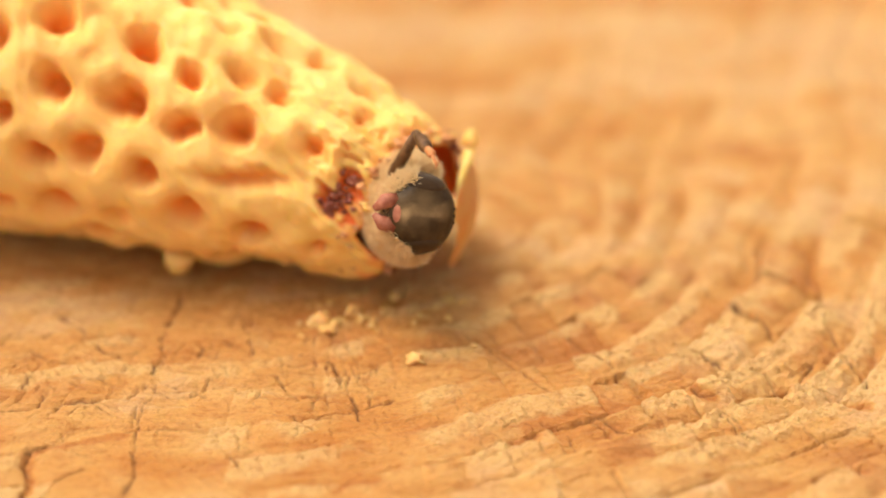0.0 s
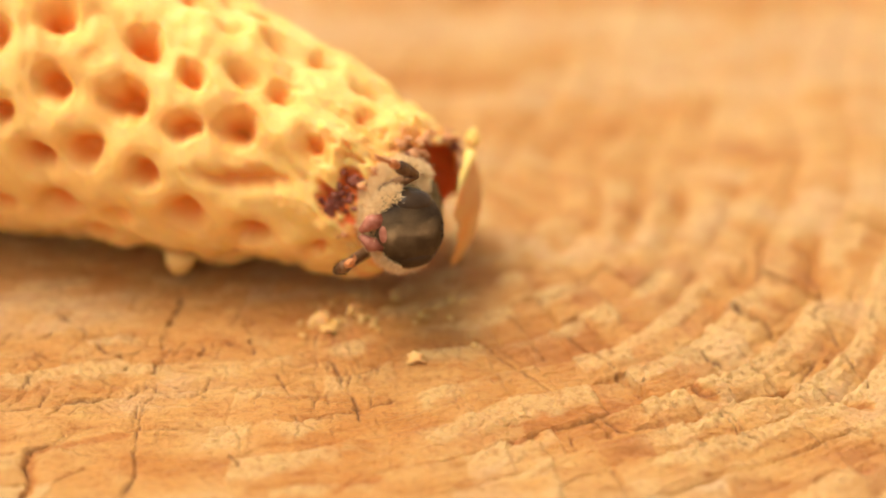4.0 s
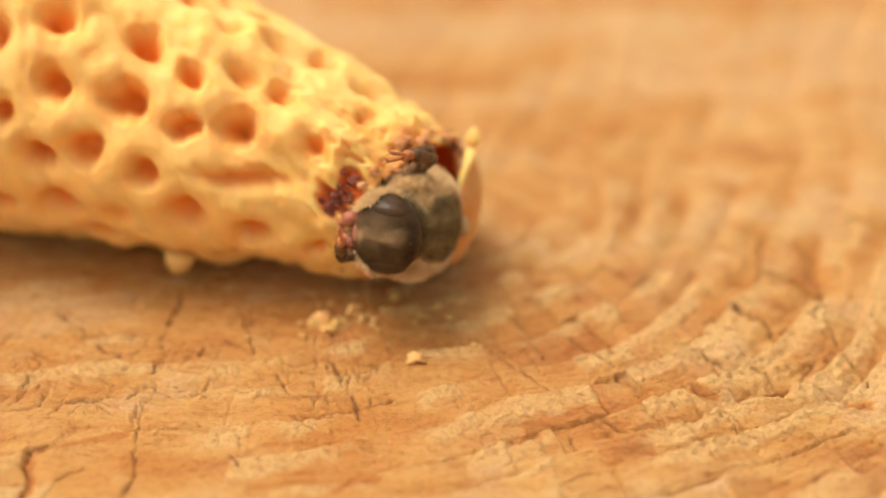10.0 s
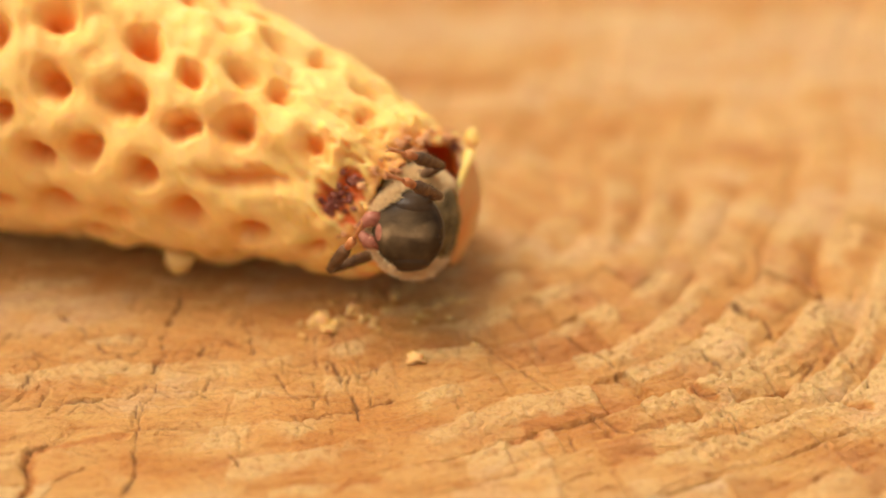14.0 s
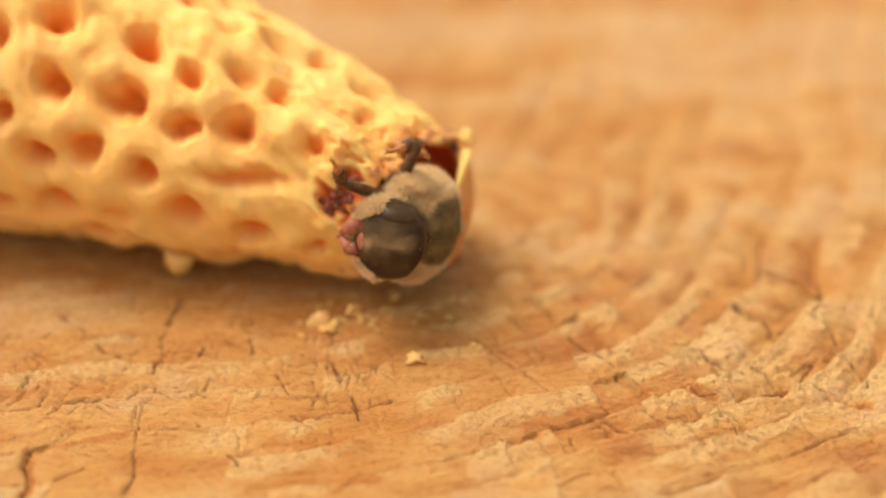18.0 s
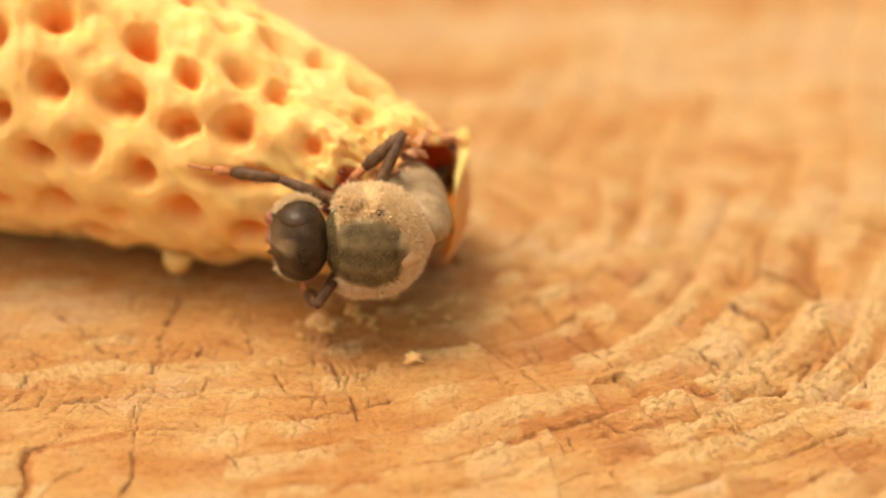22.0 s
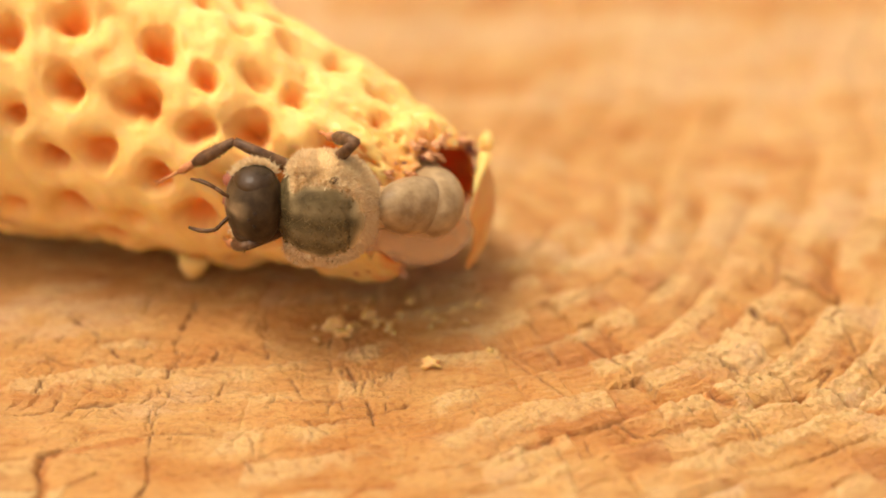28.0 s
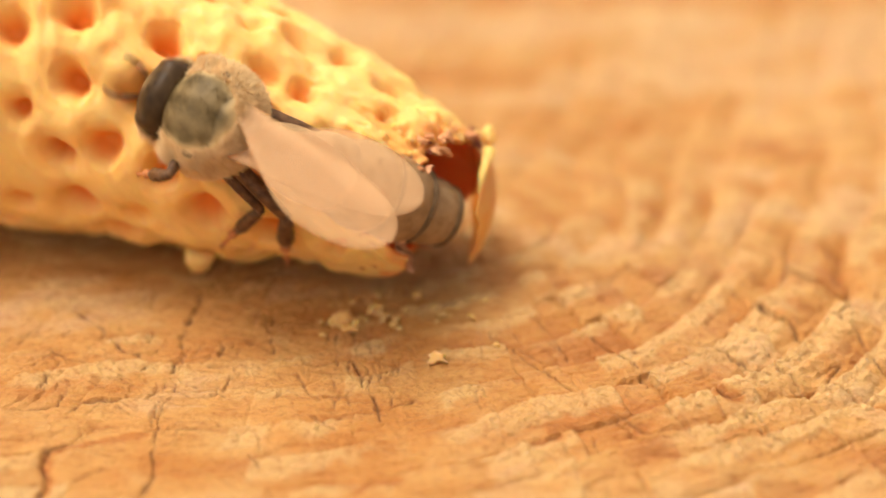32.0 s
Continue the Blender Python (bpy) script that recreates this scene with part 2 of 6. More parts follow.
# ---- the sawn end of a log, on which all lies ----
RING_X, RING_Y = -6.0, 14.0
CRACKS = [
    (-17.9, -5.5, -16.6, -7.0), (-16.6, -7.0, -15.3, -8.8), (-15.3, -8.8, -14.5, -9.2), (-12.1, -4.0, -12.4, -6.2),
    (-12.4, -6.2, -12.7, -7.9), (-12.7, -7.9, -12.5, -9.4), (-12.5, -9.4, -13.0, -10.5), (-13.0, -10.8, -12.7, -12.0),
    (-12.7, -12.0, -12.0, -12.5), (-13.0, -13.2, -13.2, -15.5), (-13.2, -15.5, -13.1, -18.4), (-13.1, -18.4, -13.3, -20.1),
    (-7.5, -10.7, -7.0, -12.0), (-7.0, -12.0, -6.4, -13.1), (-6.4, -14.2, -5.5, -15.1), (-4.9, -9.7, -4.5, -11.2),
    (-4.0, -12.5, -3.5, -14.3), (-9.1, -16.9, -8.5, -18.0), (-9.1, -6.0, -8.5, -8.9), (-17.5, -16.4, -17.6, -18.4),
    (-17.6, -18.4, -17.6, -20.1), (-18.8, -12.0, -17.9, -9.8), (-16.5, -10.0, -18.4, -9.1), (-12.6, -12.0, -10.9, -12.0),
    (-10.9, -12.0, -10.5, -12.5), (-12.8, -15.0, -11.3, -14.8), (1.6, -7.8, 3.4, -10.5), (3.4, -10.5, 5.1, -12.5),
    (5.2, -7.4, 7.6, -10.3), (7.7, -10.7, 8.8, -12.5), (8.8, -12.5, 10.1, -13.9), (11.6, -3.0, 13.2, -5.4),
    (13.2, -5.4, 15.6, -8.3), (10.6, -11.8, 11.5, -12.8), (16.6, -10.0, 14.9, -12.5), (18.2, -9.8, 18.9, -12.1),
    (10.1, -7.9, 13.4, -11.1), (6.3, -13.8, 7.9, -15.6), (12.2, -14.2, 13.4, -16.4), (2.5, -6.0, 4.5, -7.9),
    (16.5, -6.0, 17.8, -8.4)]
GOUGES = [(13.0, -13.2, 15.4, -11.9, 0.45), (17.7, -13.2, 18.7, -13.3, 0.35), (2.8, -16.0, 4.3, -15.4, 0.30), (16.0, -18.5, 17.7, -18.2, 0.30), (10.7, -12.0, 11.5, -12.8, 0.20), (-17.4, -16.8, -17.5, -19.9, 0.25), (-17.4, -16.7, -13.7, -15.4, 0.12), (6.5, -15.5, 8.0, -14.9, 0.20), (-4.4, -19.3, -2.9, -18.7, 0.15)]


def near_line(x, y, x0, y0, x1, y1):
    dx, dy = x1 - x0, y1 - y0
    t = np.clip(((x - x0) * dx + (y - y0) * dy) / (dx * dx + dy * dy), 0, 1)
    return np.hypot(x - x0 - t * dx, y - y0 - t * dy), t


def wood_height(x, y):
    """Height of the sawn face, how crumbly and how pale it is, and how far a place lies within a crack."""
    wob = 0.9 * layers(x / 9, y / 9, 3, 3) + 0.10 * layers(x / 1.3, y / 1.3, 4, 3, 0.6)
    # growth rings: nearly straight on three sides, with rounded corners between
    sides3 = np.stack([0.05 * x - y, 0.47 * x - 0.88 * y + 3.9, 0.98 * x - 0.17 * y + 1.6])
    most = sides3.max(0)
    ring = (most + 3.0 * np.log(np.exp((sides3 - most) / 3.0).sum(0)) + wob) / 2.2
    ring = ring + 0.22 * value_noise(ring * 0.9, ring * 0, 2)
    ring_id = np.floor(ring)
    phase = ring - ring_id
    angle = np.arctan2(y - RING_Y, x - RING_X)
    right = smooth(-7, 9, x + 0.25 * y)
    far = 1 - 0.45 * smooth(-2, 10, y)
    rng_amp = 0.55 + 0.45 * value_noise(ring_id * 1.7 + 0.4, angle * 7, 8)
    # rays cut the rings into blocks
    across = angle * 15.0 + 0.30 * value_noise(ring_id * 3.7, angle * 4, 23) + 0.10 * layers(x / 1.7, y / 1.7, 21, 3) + 0.31 * ring_id
    cell_id = np.floor(across + 0.5)
    cut = np.abs(across - cell_id - 0.0)
    cut = 0.5 - cut
    block = value_noise(ring_id * 5.3 + 0.5, cell_id * 3.9 + 0.5, 27)
    tilt = value_noise(ring_id * 7.3 + 0.5, cell_id * 2.9 + 0.5, 29)
    # the soft early wood is torn and pale, the hard late wood sheared smooth
    soft = smooth(0.0, 0.10, phase) * (1 - smooth(0.40, 0.60, phase + 0.18 * layers(x / 1.3, y / 1.3, 33, 4)))
    zone = np.exp(-((x - 13) / 8) ** 2 - ((y + 9.5) / 4.5) ** 2) + 0.6 * np.exp(-((x + 14) / 8) ** 2 - ((y + 11) / 2.5) ** 2)
    patchy = smooth(-0.35, 0.35, 0.5 * block + 0.6 * layers(x / 3.6, y / 3.6, 55, 4) + 0.6 * zone + 0.28 * right - 0.22)
    torn = np.maximum(soft * patchy, 0.4 * smooth(0.1, 0.7, zone + 0.9 * layers(x / 1.4, y / 1.4, 59, 4) - 0.6))
    slope = np.where(phase < 0.5, smooth(0.0, 0.12, phase), 1 - smooth(0.45, 1.0, phase))
    h = (0.13 + 0.42 * right) * (slope - 0.5) * rng_amp * far
    h += (0.04 + 0.22 * right) * (block + 1.1 * tilt * (across - cell_id)) * far
    gap = smooth(-0.25, 0.45, value_noise(ring_id * 2.1, np.round(across + 0.5) * 3.1, 5))
    ray = np.exp(-(cut / 0.030) ** 2) * gap
    h -= (0.06 + 0.22 * right) * ray * far
    # long saw strokes
    stroke = (0.47 * x - 0.88 * y) / 0.62 + 0.5 * value_noise(x / 5, y / 5, 31)
    h += 0.016 * np.sin(stroke * 2 * math.pi) * (0.4 + 0.6 * value_noise(x / 7 + 3, y / 2.5, 37))
    h += 0.10 * layers(x / 3.4, y / 3.4, 41, 3) + 0.24 * value_noise(x / 11, y / 11, 47)
    grit = layers(x / 0.34, y / 0.26, 61, 3, 0.7)
    h += (0.012 + (0.065 + 0.02 * right) * torn) * grit + 0.03 * torn
    # fine lines of fibre along the rings, and small pores
    line = value_noise(ring * 11, angle * 14, 73) + 0.6 * value_noise(ring * 23, angle * 30, 74)
    h += (0.045 + 0.015 * right) * line * (1 - 0.6 * smooth(-2, 8, y))
    pore = smooth(0.62, 0.86, value_noise(ring * 6.1, angle * 62, 75) + 0.25 * layers(x / 2.5, y / 2.5, 76, 2))
    h -= 0.05 * pore
    # thin lifted splinters along the rings
    flake = value_noise(ring * 5.5, angle * 24, 65) + 0.4 * layers(x / 1.2, y / 1.2, 69, 2)
    h += 0.06 * smooth(0.1, 0.18, flake) * (0.5 + 0.5 * right)
    # broad shading on the wood before the cell, put into its tone
    front_shade = np.exp(-((x - 0.5) / 11) ** 2 - ((y + 11) / 7) ** 2)
    tone = np.clip(0.5 - 0.32 * front_shade + 0.20 * smooth(-1, 9, y) + 0.32 * tilt * (0.35 + 0.65 * right) + (0.32 + 0.1 * smooth(2, 14, y)) * layers(x / (6 + 0.5 * np.clip(y, 0, 30)), y / 3, 67, 3) + 0.10 * smooth(0.1, 0.2, flake), 0, 1)
    crack = 0 * x
    jx, jy = 0.16 * layers(x / 1.1, y / 1.1, 71, 4, 0.6), 0.16 * layers(x / 1.1, y / 1.1, 77, 3)
    for i, (x0, y0, x1, y1) in enumerate(CRACKS):
        d, t = near_line(x + jx, y + jy, x0, y0, x1, y1)
        wide = 0.055 + 0.035 * value_noise(t * 4 + i * 7.7, 0 * t, 81)
        crack = np.maximum(crack, np.exp(-(d / wide) ** 2) * (0.75 + 0.25 * value_noise(t * 3 + i * 3.3, 0 * t, 83)))
    rng = random.Random(8)
    for i in range(190):
        cx, cy = (rng.uniform(-20, 19), rng.uniform(-17, -4)) if i % 2 else (rng.uniform(-20, -3), rng.uniform(-14, -7.5))
        way = math.atan2(cy - RING_Y, cx - RING_X) + (rng.gauss(0, 0.15) if rng.random() < 0.55 else 1.5 + rng.gauss(0, 0.15))
        half = rng.uniform(0.3, 1.5)
        d, t = near_line(x + jx, y + jy, cx - half * math.cos(way), cy - half * math.sin(way), cx + half * math.cos(way), cy + half * math.sin(way))
        crack = np.maximum(crack, np.exp(-(d / 0.05) ** 2) * np.sin(t * 3.14) * rng.uniform(0.3, 0.8))
    # crumbs broken out along the edges of the rings leave a ragged dark line
    ragged = np.exp(-((phase - 0.03 - 0.05 * layers(x / 0.7, y / 0.7, 85, 3)) / 0.035) ** 2) * smooth(0.0, 0.45, layers(x / 2.2, y / 2.2, 87, 3) + 0.1)
    crack = np.maximum(crack, 0.62 * ragged * (1 - smooth(-3, 4, y)))
    h -= 0.32 * crack
    for x0, y0, x1, y1, deep in GOUGES:
        d, t = near_line(x + 1.6 * jx, y + 1.6 * jy, x0, y0, x1, y1)
        h -= deep * np.exp(-(d / 0.28) ** 2)
        torn = torn * smooth(0.15, 0.5, d)
        tone = np.minimum(tone, 0.08 + 1.2 * smooth(0.1, 0.6, d))
    torn = torn * (1 - 0.75 * smooth(0, 12, y))
    return h, torn, tone, np.maximum(crack, 0.36 * ray * (0.25 + 0.75 * right))


def spaced(*spans):
    """Places along a line, span by span: (from, to, step at the start, step at the end)."""
    out, p = [spans[0][0]], spans[0][0]
    for lo, hi, s0, s1 in spans:
        while p < hi - 1e-6:
            p = min(hi, p + s0 + (s1 - s0) * (p - lo) / (hi - lo))
            out.append(p)
    return np.array(out)


def stump():
    gx = spaced((-150, -24, 14, 0.3), (-24, 24, 0.085, 0.085), (24, 150, 0.3, 14))
    gy = spaced((-150, -22, 14, 0.2), (-22, 3, 0.08, 0.08), (3, 36, 0.12, 0.26), (36, 150, 0.3, 14))
    x, y = np.meshgrid(gx, gy, indexing="ij")
    big = np.maximum(np.abs(x), np.abs(y))
    w = smooth(60, 150, big)
    k = 1 - w + w * big / np.maximum(np.hypot(x, y), 1e-6)
    x, y = x * k, y * k
    h, torn, tone, crack = wood_height(x, y)
    top = np.stack([x, y, h], -1)
    nx, ny = x.shape
    faces = lattice(nx, ny, closed=False)
    rim = np.concatenate([np.arange(ny - 1), np.arange(nx - 1) * ny + ny - 1, np.arange(nx * ny - 1, (nx - 1) * ny, -1), np.arange(nx - 1, 0, -1) * ny])
    verts = top.reshape(-1, 3)
    low = verts[rim].copy()
    low[:, 2] = -120
    n, m = len(verts), len(rim)
    skirt = [(int(rim[i]), int(rim[(i + 1) % m]), n + (i + 1) % m, n + i) for i in range(m)]
    ob = new("log_end", mesh_of("log_end", np.concatenate([verts, low]), faces[:, ::-1].tolist() + [q[::-1] for q in skirt] + [tuple(range(n, n + m))], WOOD))
    set_attribute(ob.data, "crack", np.concatenate([crack.ravel(), np.zeros(m)]))
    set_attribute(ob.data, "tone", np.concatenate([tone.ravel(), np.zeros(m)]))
    set_attribute(ob.data, "torn", np.concatenate([torn.ravel(), np.zeros(m)]))
    return tagged(ob, "weathered orange sawn log end with rings and cracks", "log", kind="structure")


stump()
m_soil, t_soil, b_soil = material("brown_soil", (0.12, 0.08, 0.05), 0.9)
t_soil.links.new(ramp(t_soil, noise_of(t_soil, 6, 5), [(0.3, (0.10, 0.07, 0.04)), (0.7, (0.20, 0.15, 0.09))]), b_soil.inputs["Base Color"])
soil = new("ground", mesh_of("ground", [(-4e5, -4e5, -120), (4e5, -4e5, -120), (4e5, 4e5, -120), (-4e5, 4e5, -120)], [(0, 1, 2, 3)], m_soil))
tagged(soil, "plain brown soil round the log", "ground", kind="structure")

# ---- the queen cell: a tapered wax shell, pitted all over, torn open at its tip ----
AXIS = Vector((0.92779, -0.31007, -0.20750)).normalized()
CELL_Z = (Vector((0, 0, 1)) - AXIS * AXIS.z).normalized()
CELL_Y = CELL_Z.cross(AXIS)
CELL = Matrix.Translation(Vector((-1.80, -2.54, 4.30)) * MM) @ Matrix((AXIS, CELL_Y, CELL_Z)).transposed().to_4x4()
# pits on the side that shows: place along the axis, angle round it, radius, depth
PITS = [
    (-16.5, 39, 1.16, 1.10), (-12.6, 32, 1.11, 1.20), (-15.5, 61, 1.06, 1.20), (-12.3, 58, 1.18, 1.30), (-10.0, 38, 0.91, 0.90), (-8.1, 27, 0.86, 0.45),
    (-6.1, 26, 0.79, 0.75), (-9.6, 61, 0.88, 1.00), (-7.2, 52, 1.16, 1.20), (-15.4, 90, 0.84, 1.10), (-13.3, 81, 0.99, 0.90), (-10.6, 85, 0.91, 0.90),
    (-3.8, 46, 0.63, 0.70), (-14.4, 115, 1.19, 0.90), (-11.6, 112, 0.93, 0.35), (-8.5, 100, 1.12, 0.90), (-5.6, 107, 0.92, 0.90), (-17.4, 77, 0.66, 1.00),
    (-9.4, 7, 0.92, 0.40), (-7.4, 0, 0.77, 0.35), (-11.6, 4, 0.67, 0.60), (-17.1, 120, 0.83, 0.70), (-14.3, 46, 0.71, 0.15), (-14.9, 30, 0.61, 0.15),
    (-18.7, 52, 1.01, 0.80), (-6.1, 9, 0.46, 0.20), (-2.5, 110, 0.51, 0.80), (-2.6, 13, 0.36, 0.50)]


def cell_radius(s):
    return np.interp(s, [-34, -26, -20, -11, -5, 0, 2.5], [8.6, 8.8, 8.2, 6.4, 5.0, 3.9, 3.1])


def queen_cell():
    root = new("queen_cell")
    root.matrix_basis = CELL
    tagged(root, "pale yellow pitted wax queen cell, torn open, lying on wood", "queen cell")
    rng = random.Random(4)
    pits = [(s, radians(a), r, deep) for s, a, r, deep in PITS]
    for _ in range(4000):
        s, a, r = rng.uniform(-31, -2.5), rng.uniform(-math.pi, math.pi), rng.uniform(0.7, 1.2)
        if s > -19.5 and radians(-8) < a < radians(128):
            continue
        if all(math.hypot(s - p[0], (abs((a - p[1] + math.pi) % (2 * math.pi) - math.pi)) * cell_radius(s)) > r + p[2] + 0.3 for p in pits):
            pits.append((s, a, r, rng.uniform(0.3, 0.65) if abs(a) < 1.2 else rng.uniform(0.6, 1.0)))
    rows, cols = 300, 400
    u = np.linspace(0, 1, rows)[:, None]
    a = np.linspace(-math.pi, math.pi, cols, endpoint=False)[None]
    tip = 0.25 - 1.2 * np.sin(a) + 1.4 * np.exp(-((a - 2.1) / 0.52) ** 2) + 0.42 * layers(np.cos(a) * 3.1 + 11, np.sin(a) * 3.1, 5, 3, 0.55) + 0.35 * np.cos(a)
    s = -32 + (tip + 32) * u
    a = a + 0 * s
    r = cell_radius(s)
    wrap = np.cos(a) * 3, np.sin(a) * 3
    lump = 0.42 * value_noise(s / 2.1 + wrap[0], wrap[1] * 1.3 + s / 9, 9) + 0.17 * layers(s / 1.1 + 5 + wrap[0] * 1.5, wrap[1] * 2.2, 19, 2)
    thin, pitted, halo = 0 * s, 0 * s, 0 * s
    warp = 0.2 * layers(s / 0.9 + wrap[0] * 2, wrap[1] * 2.4, 29, 2)
    for i, (ps, pa, pr, deep) in enumerate(pits):
        da = (a - pa + math.pi) % (2 * math.pi) - math.pi
        # each pit is a funnel, a little out of round, with a soft lip
        way = np.arctan2(da * r, s - ps)
        oval = 1 + 0.06 * np.sin(2 * way + i * 1.9) + 0.04 * np.sin(3 * way + i * 2.7)
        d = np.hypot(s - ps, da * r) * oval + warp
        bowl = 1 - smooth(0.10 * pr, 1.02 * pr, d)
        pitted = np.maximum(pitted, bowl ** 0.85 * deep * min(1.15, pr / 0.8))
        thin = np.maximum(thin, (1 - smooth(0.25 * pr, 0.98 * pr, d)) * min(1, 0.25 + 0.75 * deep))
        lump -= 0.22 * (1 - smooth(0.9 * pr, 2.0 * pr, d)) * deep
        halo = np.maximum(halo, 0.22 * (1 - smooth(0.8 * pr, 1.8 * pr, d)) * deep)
        lump += 0.06 * np.exp(-((d - 1.4 * pr) / 0.35) ** 2) * deep
    # a groove where two pits have run together, a gnawed hollow by the mouth
    groove = np.exp(-((s + 6.3 + warp) / 1.9) ** 4 - (((a - radians(75) + 0.02 * (s + 6.3)) * r + 1.5 * warp) / 0.4) ** 2)
    stain = 0 * s
    for gs, ga, gr in ((-2.3, 75, 1.15), (-1.75, 53, 0.65), (-1.9, 64, 0.75), (-1.5, 84, 0.6)):
        g = np.hypot(s - gs, (a - radians(ga)) * r) + 2.2 * warp
        lump -= 0.55 * (1 - smooth(0.5 * gr, 1.1 * gr, g))
        stain = np.maximum(stain, 1 - smooth(0.6 * gr, 1.05 * gr, g))
    stain = np.maximum(stain, 0.45 * smooth(-0.9, 0.0, s - tip + 0.5 * layers(s * 1.3, a * r * 1.3, 91, 3)))
    crumbly = smooth(-5, -1.5, s - tip) * smooth(-0.6, 0.0, a) * (1 - smooth(0.7, 1.3, a))
    fine = (0.05 + 0.05 * smooth(-5, -1, s - tip)) * layers(s / 0.6, a * r / 0.6, 39, 3, 0.5) + 0.11 * crumbly * np.abs(layers(s / 0.9, a * r / 0.6, 43, 3, 0.6))
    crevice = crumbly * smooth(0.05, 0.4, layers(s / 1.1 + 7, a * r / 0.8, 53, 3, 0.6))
    near_tip = 1 - smooth(-2.2, -0.4, s - tip)
    curl = 0.45 * smooth(-1.4, 0.0, s - tip) * (0.5 + 0.5 * np.cos(a + 0.6))
    outer = r - curl + lump * (0.3 + 0.7 * near_tip) - (1.2 * pitted + 0.7 * groove) * (0.35 + 0.65 * near_tip) + fine - 0.3 * crevice
    wall = np.interp(s - tip, [-32, -12, -4, 0], [3.2, 2.6, 1.3, 0.28])
    inner = np.minimum(r - wall, 4.6) + 0.05 * layers(s, wrap[1] * 2, 49, 2)
    shut = np.sqrt(np.clip((s + 32) / 3.0, 0.0, 1))
    inner = np.minimum(inner, outer - 0.22) * shut
    inner_s = s + 0.0

    def shell(rad, along):
        return np.stack([along, -rad * np.sin(a), rad * np.cos(a)], -1)
    verts = np.concatenate([shell(outer, s), shell(inner, inner_s)[::-1]]).reshape(-1, 3)
    faces = lattice(2 * rows, cols).tolist() + [tuple(range(cols - 1, -1, -1))]
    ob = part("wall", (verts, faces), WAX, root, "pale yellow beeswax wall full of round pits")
    zero = np.zeros(rows * cols)
    # thin wax's amber; shade of pits and crevices is painted into it too
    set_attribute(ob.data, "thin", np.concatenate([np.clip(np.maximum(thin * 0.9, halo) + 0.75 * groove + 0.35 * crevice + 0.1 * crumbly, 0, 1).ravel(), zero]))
    inside = (0.85 + 0.15 * value_noise(s * 1.5, wrap[1] * 2, 3)).ravel()
    set_attribute(ob.data, "stain", np.concatenate([stain.ravel(), inside.reshape(rows, cols)[::-1].ravel()]))

    # torn crumbs of the cocoon round the mouth
    for i in range(60):
        ang = radians(rng.uniform(-30, 125)) if i < 26 else radians(rng.uniform(125, 330))
        st = 0.25 - 1.2 * math.sin(ang) + 0.35 * math.cos(ang) + rng.uniform(-0.7, 0.15)
        rr = float(cell_radius(st)) + rng.uniform(-0.3, 0.1)
        size = rng.uniform(0.07, 0.2)
        seed = rng.random() * 50
        shape = ball(size * rng.uniform(0.8, 1.7), size, size * 0.7, (st, -rr * math.sin(ang), rr * math.cos(ang)), 7, 9,
                     lambda v, n: v * (1 + 0.8 * value_noise(n[:, 0] * 2.2 + seed, n[:, 1] * 2.2 + n[:, 2], 7))[:, None])
        part("rim_crumb", shape, rng.choice([CRUMB, AMBER, AMBER, AMBER, AMBER, GNAWED]), root, smooth=False)
    # chewed lumps of the lip on the side of the hinge
    for i in range(9):
        ang = radians(-62 + 11 * i + rng.uniform(-4, 4))
        st = 0.2 - 1.2 * math.sin(ang) + 0.35 * math.cos(ang) + rng.uniform(-0.3, 0.15)
        rr = float(cell_radius(st)) - rng.uniform(0.25, 0.55)
        seed = rng.random() * 50
        shape = ball(rng.uniform(0.2, 0.4), rng.uniform(0.16, 0.32), rng.uniform(0.12, 0.26), (st, -rr * math.sin(ang), rr * math.cos(ang)), 14, 18,
                     lambda v, n: v * (1 + 0.7 * layers(n[:, 0] * 1.6 + seed, n[:, 1] * 1.6 + n[:, 2], 7, 3))[:, None])
        part("lip_lump", shape, rng.choice([CRUMB, AMBER, AMBER, AMBER, AMBER, GNAWED]), root)
    # red gnawed shreds in the hollow
    for i in range(56):
        gs, ga = rng.choice([(-2.35, 75), (-2.35, 75), (-1.95, 64), (-1.85, 53)])
        st, ang = gs + rng.gauss(0, 0.33), radians(ga + rng.gauss(0, 4.5))
        rr = float(cell_radius(st)) - rng.uniform(0.25, 0.5)
        size = rng.uniform(0.08, 0.17)
        part("cocoon_shred", ball(size * 1.3, size, size, (st, -rr * math.sin(ang), rr * math.cos(ang)), 6, 8), GNAWED, root)
    # the torn edge of the cocoon, a thin wavy ribbon round the near half of the mouth
    along, over = np.linspace(radians(32), radians(168), 90)[:, None], np.linspace(0, 1, 7)[None]
    start = 0.15 - 1.2 * np.sin(along) + 1.4 * np.exp(-((along - 2.1) / 0.52) ** 2) + 0.35 * np.cos(along)
    frill = layers(along * 6 + 2, over * 0 + 3.3, 15, 3, 0.6)
    sx = start - 0.5 + (0.75 + 0.55 * frill) * over
    sr = cell_radius(start) - 0.75 + 0.30 * layers(along * 5, over * 1.5, 25, 3) + 0.35 * over
    ribbon = np.stack([sx, -sr * np.sin(along), sr * np.cos(along)], -1).reshape(-1, 3)
    inner_side = np.stack([sx, -(sr - 0.07) * np.sin(along), (sr - 0.07) * np.cos(along)], -1).reshape(-1, 3)
    q = lattice(90, 7, closed=False)
    edge = list(range(6, 90 * 7, 7))
    rim = [(edge[i], edge[i + 1], edge[i + 1] + 630, edge[i] + 630) for i in range(89)]
